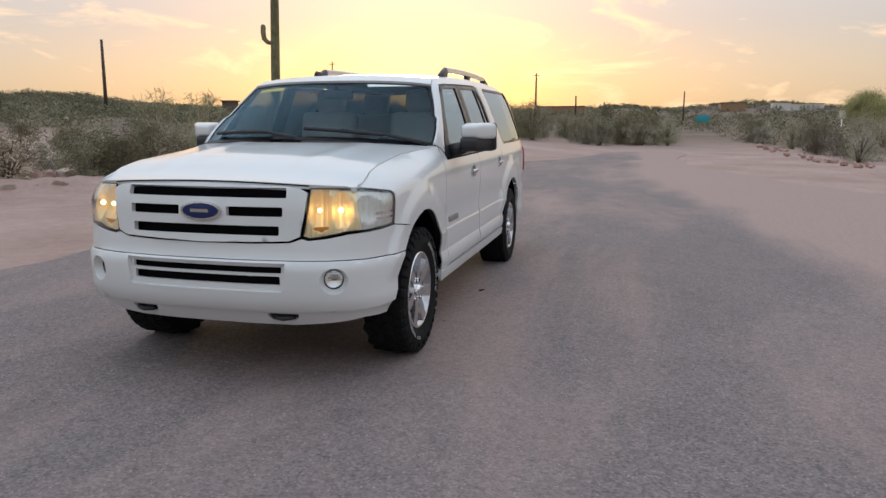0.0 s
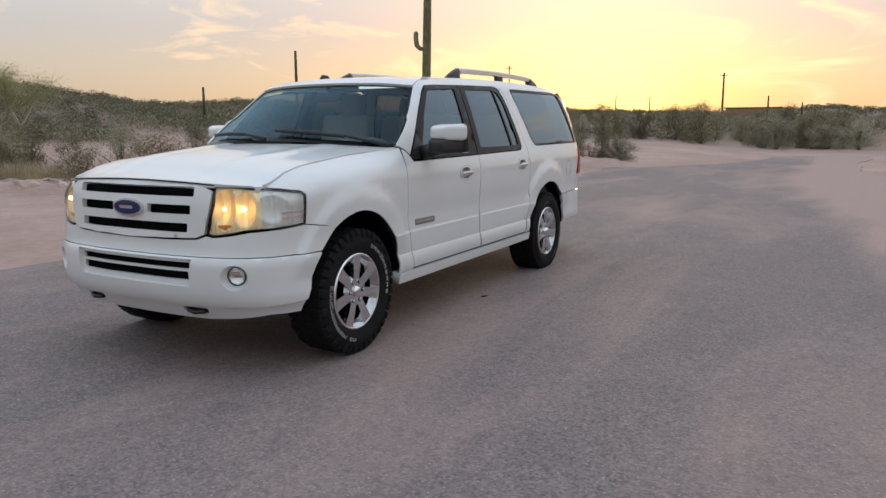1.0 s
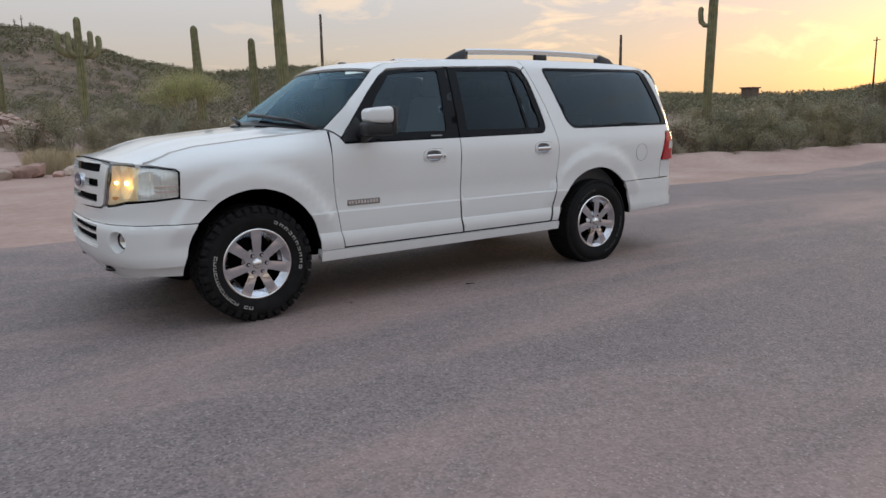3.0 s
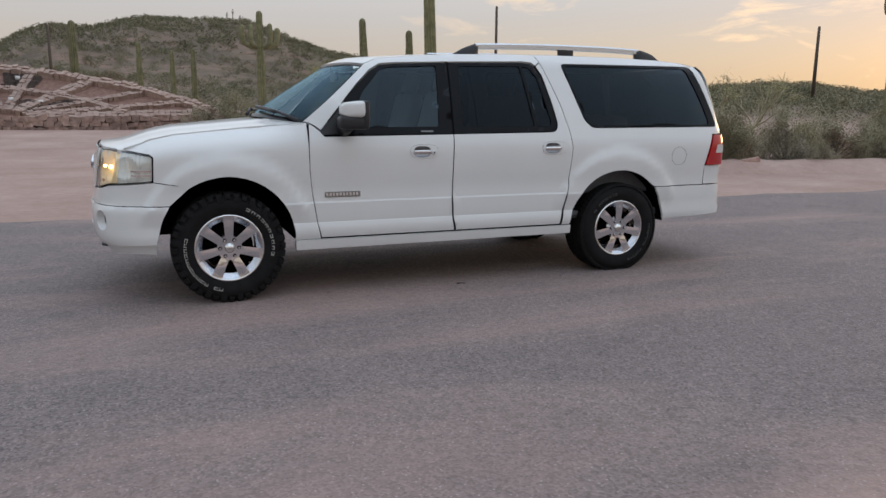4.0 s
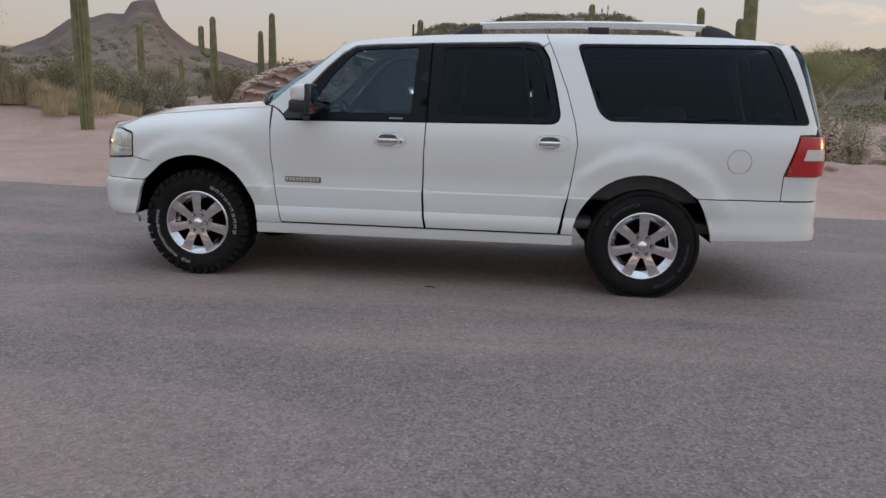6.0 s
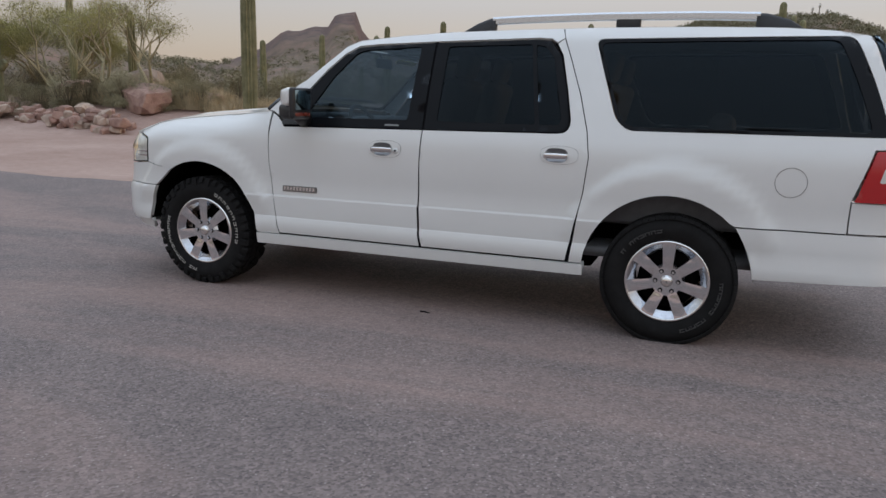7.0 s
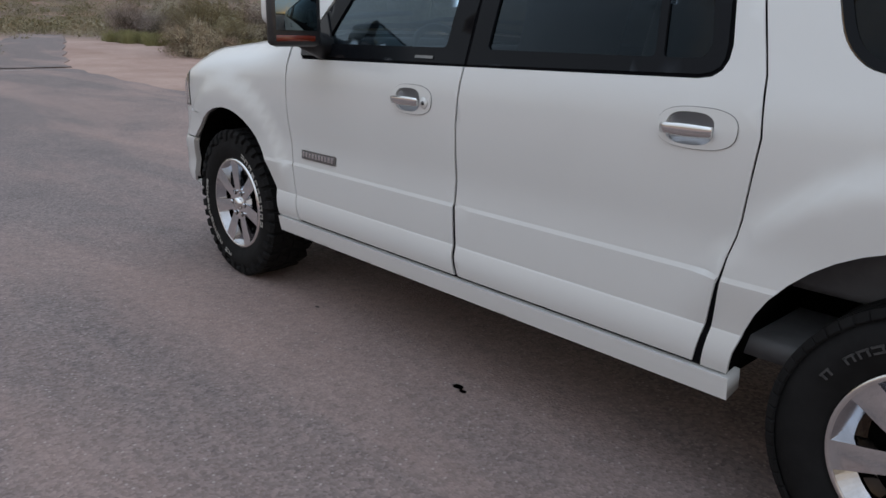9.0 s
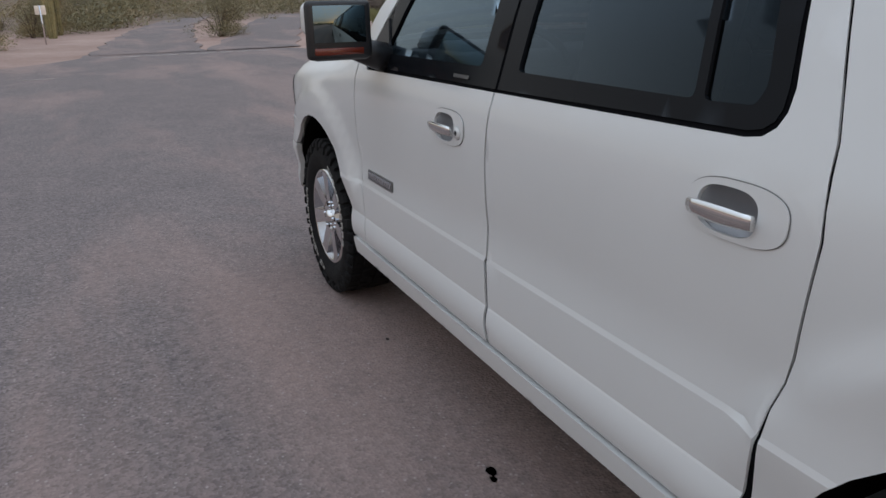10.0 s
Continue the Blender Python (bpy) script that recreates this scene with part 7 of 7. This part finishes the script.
def build_fan():
    rnd = random.Random(12)
    fan = thing("stone_fan_terrace", "sloping half-round terrace of red gravel cells between stone ribs", "terrace")
    RU, RV = 8.1, 5.45
    UC = 1.4

    def arch(deg, q=1.0):
        """The arch's outline: steep on one side, a long low slope on the other."""
        c, sn = math.cos(radians(deg)), math.sin(radians(deg))
        if c < 0:
            return q * (-1.6 + 5.1 * c), q * RV * sn ** 0.9
        return q * (-1.6 + 11.0 * c ** 1.35), q * RV * sn ** 1.35

    bm = bmesh.new()
    n = 36
    rim = [arch(180 * k / n) for k in range(n + 1)]
    c = bm.verts.new(fan_pt(0, 0))
    top = [bm.verts.new(fan_pt(u, v)) for u, v in rim]
    low = [bm.verts.new(Vector((fan_pt(u, v).x, fan_pt(u, v).y + 0.3, 0.0))) for u, v in rim]
    for k in range(n):
        bm.faces.new((c, top[k], top[k + 1]))
        bm.faces.new((top[k], low[k], low[k + 1], top[k + 1]))
    bmesh.ops.recalc_face_normals(bm, faces=bm.faces)
    part("gravel_bed", bm, M_GRAVEL, fan, "red-brown gravel bed", smooth=False)

    def rib(line, w, h, material, label, name="rib"):
        bm = bmesh.new()
        for (u0, v0), (u1, v1) in zip(line, line[1:]):
            L = math.hypot(u1 - u0, v1 - v0)
            m = max(1, round(L / 0.27))
            a = math.atan2(v1 - v0, u1 - u0)
            for k in range(m):
                t = (k + 0.5) / m
                u, v = u0 + (u1 - u0) * t, v0 + (v1 - v0) * t
                for side in (-1, 1):
                    uu, vv = u - math.sin(a) * side * w * 0.25, v + math.cos(a) * side * w * 0.25
                    M = Matrix.Translation(fan_pt(uu, vv, h * 0.3)) @ Matrix.Rotation(FS, 4, "X") @ Matrix.Rotation(a + rnd.uniform(-0.2, 0.2), 4, "Z") @ Matrix.Rotation(rnd.uniform(-0.1, 0.1), 4, "X")
                    rough_block(bm, M, L / m * rnd.uniform(0.85, 1.1), w * rnd.uniform(0.40, 0.56), h * rnd.uniform(0.7, 1.2), rnd)
        bmesh.ops.recalc_face_normals(bm, faces=bm.faces)
        part(name, bm, material, fan, label, smooth=False)

    edge = [arch(180 * k / 24) for k in range(25)]
    rib(edge, 0.55, 0.40, M_RIBSTONE, "stone border along the arch", "border")
    mid = [arch(180 * k / 16, 0.57) for k in range(1, 16)]
    rib(mid, 0.38, 0.30, M_RIBSTONE, "curved stone rib", "ring_rib")
    for a in (10, 25, 39, 55, 71, 88, 104, 121, 139, 154, 168):
        rib([arch(a, 0.12), arch(a, 0.97)], rnd.choice((0.36, 0.45, 0.6)), 0.28, M_RIBSTONE, "radial stone rib")
    for a0, a1, r0, r1 in ((66, 80, 0.62, 0.92), (36, 48, 0.2, 0.52), (52, 64, 0.22, 0.4)):
        bm = bmesh.new()
        for _ in range(90):
            a, q = radians(rnd.uniform(a0 + 2, a1 - 1)), rnd.uniform(r0, r1)
            M = Matrix.Translation(fan_pt(*arch(math.degrees(a), q), 0.05)) @ Matrix.Rotation(rnd.uniform(0, 3), 4, "Z")
            rough_block(bm, M, rnd.uniform(0.15, 0.3), rnd.uniform(0.15, 0.3), 0.22, rnd)
        bmesh.ops.recalc_face_normals(bm, faces=bm.faces)
        tagged(part("cobble_fill", bm, M_DARKSTONE, fan, "dark loose cobbles", smooth=False), kind="stuff")
    for a, q in ((152, 0.78), (165, 0.5), (122, 0.78), (106, 0.78), (90, 0.78), (74, 0.80), (140, 0.36), (118, 0.34), (96, 0.33), (72, 0.33), (52, 0.36), (150, 0.52)):
        bm = bmesh.new()
        M = Matrix.Translation(fan_pt(*arch(a, q), 0.22))
        add_box(bm, (0, 0, 0), (0.22, 0.03, 0.19), M)
        add_box(bm, (0, 0.03, -0.18), (0.04, 0.03, 0.25), M)
        part("plaque", bm, M_PLATE, fan, "small white plaque on a stake")
    # the retaining wall, stone by stone
    rows = 4
    shapes = []
    for k in range(8):
        b2 = bmesh.new()
        rough_block(b2, Matrix(), 1, 1, 1, rnd)
        bmesh.ops.recalc_face_normals(b2, faces=b2.faces)
        shapes.append(mesh_of(b2, "stone", M_WALLSTONE, False))
    wall_low = new("retaining_wall")
    wall_low.parent = fan
    for row in range(rows):
        x = -RU - 0.1
        while x < RU + 0.1:
            w = rnd.uniform(0.28, 0.52)
            yy = FY - 0.25 - 1.0 * (1 - min(1, (x / RU) ** 2)) - 0.05
            x_mid = UC + x
            o = new("stone", rnd.choice(shapes))
            o.parent = wall_low
            o.matrix_basis = Matrix.LocRotScale((FX + x_mid + w / 2, yy + rnd.uniform(-0.04, 0.04), 0.12 + row * 0.225 + 0.10 + rnd.uniform(-0.05, 0.05)), Euler((0, rnd.uniform(-0.22, 0.22), rnd.uniform(-0.1, 0.1) - 0.30 * x / RU)), (w * rnd.uniform(0.95, 1.12), 0.4 * rnd.uniform(0.85, 1.15), rnd.uniform(0.2, 0.31)))
            x += w
    bm = bmesh.new()
    prev = None
    for k in range(25):
        x = -RU + 2 * RU * k / 24
        yy = FY - 0.15 - 1.0 * (1 - (x / RU) ** 2)
        cur = (bm.verts.new((FX + UC + x, yy, 0.93)), bm.verts.new((FX + UC + x, FY + 0.4, 0.93)), bm.verts.new((FX + UC + x, yy, 0.0)))
        if prev:
            bm.faces.new((prev[0], cur[0], cur[1], prev[1]))
            bm.faces.new((prev[2], cur[2], cur[0], prev[0]))
        prev = cur
    part("wall_core", bm, M_WALLSTONE, fan, smooth=False)


build_fan()


# ---- poles, signs and far buildings ----
def pole(x, y, top, r, arms=0):
    z0 = ground_z(x, y) - 0.1
    p = thing("utility_pole", "dark weathered wooden utility pole" + (" with crossarms" if arms else ""), "pole", "utility poles", at=Matrix.Translation((x, y, z0)))
    bm = bmesh.new()
    add_cyl(bm, (0, 0, 0), (0, 0, top - z0), r, r * 0.65, 10)
    part("shaft", bm, M_POLE, p)
    for k in range(arms):
        bm = bmesh.new()
        add_box(bm, (0, 0, top - z0 - 0.5 - k * 1.1), (0.10, 1.3, 0.12))
        part("crossarm", bm, M_POLE, p)


for a in ((80.9, 67.2, 12.4, 0.26, 0), (144.2, 18.1, 11.4, 0.22, 1), (145.1, 10.3, 7.0, 0.2, 0), (145.4, -10.1, 7.7, 0.17, 0), (134.0, 57.2, 13.6, 0.17, 1), (51.4, 102.0, 17.5, 0.28, 0), (-6.6, 53.1, 7.1, 0.13, 0), (51.2, 54.5, 5.6, 0.17, 0),
          (150, 40, 8.0, 0.15, 0), (150, 33, 7.5, 0.15, 0), (170, 6, 6.5, 0.18, 0)):
    pole(*a)


def roadside_sign(x, y, w, h, zc, material, label):
    z0 = ground_z(x, y)
    s = thing("road_sign", label, "sign", at=Matrix.Translation((x, y, z0)))
    bm = bmesh.new()
    add_cyl(bm, (0, 0, -0.1), (0, 0, zc + h / 2), 0.03, seg=8)
    part("post", bm, M_SILVER, s)
    bm = bmesh.new()
    add_box(bm, (-0.04, 0, zc), (0.02, w, h), bevel=0.008)
    part("board", bm, material, s)


roadside_sign(51.1, -15.4, 0.40, 0.55, 1.9, M_PLATE, "small white sign board on a metal post")
roadside_sign(92.0, -9.6, 1.5, 0.9, 1.5, M_TURQ, "turquoise sign board on a post far off")
roadside_sign(-31.0, -3.3, 0.4, 0.35, 1.3, M_PLATE, "small white sign board on a metal post")


def house(x, y, w, d, h, wall_mat, roof_mat, label, turn=0.0, wins=4, name="house"):
    z0 = min(ground_z(x + a, y + b) for a in (-d / 2, d / 2) for b in (-w / 2, w / 2)) - 0.3
    z1 = ground_z(x, y)
    hs = thing(name, label, "building", at=Matrix.Translation((x, y, z0)) @ Matrix.Rotation(turn, 4, "Z"))
    hh = h + z1 - z0
    bm = bmesh.new()
    add_box(bm, (0, 0, hh / 2), (d, w, hh), bevel=0.05, seg=1)
    part("wall", bm, wall_mat, hs, smooth=False)
    bm = bmesh.new()
    add_box(bm, (0, 0, hh + 0.12), (d + 0.5, w + 0.5, 0.24), bevel=0.04, seg=1)
    part("roof", bm, roof_mat, hs, smooth=False)
    for k in range(wins):
        bm = bmesh.new()
        add_box(bm, (-d / 2 - 0.01, -w / 2 + (k + 0.5) * w / wins, hh - h * 0.42), (0.06, min(1.2, w / wins * 0.45), h * 0.32))
        part("window", bm, M_GLOSSBLACK, hs, smooth=False)


house(300.0, -36.0, 9.0, 7.0, 3.4, M_ADOBE, M_ROOFING, "small adobe house among far scrub", wins=0)
house(330.0, -58.0, 7.0, 6.0, 3.0, M_WHITEWALL, M_ROOFING, "small pale house among far scrub", wins=0)
house(345.0, -70.0, 14.0, 6.0, 3.0, M_WHITEWALL, M_ROOFING, "long pale house among far scrub", wins=0)
house(250.0, 24.0, 16.0, 8.0, 2.6, M_ADOBE, M_ROOFING, "low brown house on the ridge", wins=0)
house(127.0, 76.0, 2.3, 2.3, 2.6, M_ROOFING, M_ROOFING, "small square brown block house on the rise", wins=0, name="block_house")
house(-143.4, 97.0, 9.0, 7.0, 3.2, M_WHITEWALL, M_ROOFING, "long white building on the hillside", turn=radians(145), wins=0, name="hillside_building")
# masts on the hilltop
for x, y, h in ((35.0, 321.0, 5.5), (32.7, 321.9, 4.2), (38.0, 322.0, 3.2)):
    z0 = ground_z(x, y) - 0.2
    m = thing("radio_mast", "thin radio mast on the hilltop", "mast", "hilltop masts", at=Matrix.Translation((x, y, z0)))
    bm = bmesh.new()
    add_cyl(bm, (0, 0, 0), (0, 0, h), 0.22, 0.12, 6)
    part("mast", bm, M_POLE, m)
    bm = bmesh.new()
    add_box(bm, (0, 0, h * 0.8), (0.8, 0.8, 1.2))
    part("antenna", bm, M_WHITEWALL, m)


# ---- far scrub ----
def far_scrub(name, count, seed, material, az0, az1, r0, r1, size, label):
    rnd = np.random.RandomState(seed)
    V = []
    done = 0
    while done < count:
        az = rnd.uniform(az0, az1)
        el, dist = ridge_at(az)
        r = r0 + (min(r1, dist * 1.04) - r0) * rnd.rand() ** 0.8
        if r < r0:
            done += 1
            continue
        x, y = CENTRE.x + r * math.cos(radians(az)), CENTRE.y + r * math.sin(radians(az))
        if -9 < y < 4 and x > 0 and r < 90 or (x > -16 and x < 2 and 26 < y < 40):
            done += 1
            continue
        done += 1
        if 106 < az < 126 and r > 330:
            continue
        z = ground_z(x, y)
        s = size * rnd.uniform(0.5, 1.35) * (1 + r / 420)
        n = 120 if r < 210 else 50
        fine = 0.049 if r < 210 else 0.085
        p = rnd.normal(size=(n, 3))
        p /= np.linalg.norm(p, axis=1)[:, None]
        p *= (rnd.rand(n, 1) ** 0.4) * np.array([s, s, s * 0.62])
        p += np.array([x, y, z + s * 0.42])
        u = rnd.normal(size=(n, 3)) * s * fine
        v = rnd.normal(size=(n, 3)) * s * fine
        V.append(np.stack([p + u, p - u * 0.5 + v, p - u * 0.5 - v], 1).reshape(-1, 3))
    me = bpy.data.meshes.new(name)
    V = np.concatenate(V)
    me.from_pydata(V, [], np.arange(len(V)).reshape(-1, 3))
    me.materials.append(material)
    tagged(new(name, me), label, "scrub", kind="stuff")


M_SCRUB = [mat("far_scrub_green", (0.21, 0.195, 0.115), 0.9, color2=(0.12, 0.11, 0.068), scale=0.25), mat("far_scrub_grey", (0.32, 0.28, 0.19), 0.9, color2=(0.21, 0.18, 0.12), scale=0.25)]
far_scrub("hill_scrub", 11500, 1, M_SCRUB[0], -20, 178, 60, 700, 0.98, "dark green scrub dotted over the hills")
far_scrub("flat_scrub", 3000, 2, M_SCRUB[1], -22, 178, 42, 190, 0.85, "grey green scrub over the desert flats")
far_scrub("bank_scrub", 700, 3, M_SCRUB[0], 175, 180, 42, 250, 1.0, "green scrub on the bank")
far_scrub("slope_scrub", 4200, 5, M_SCRUB[0], 60, 108, 130, 345, 0.8, "dark green scrub thick on the near hill")
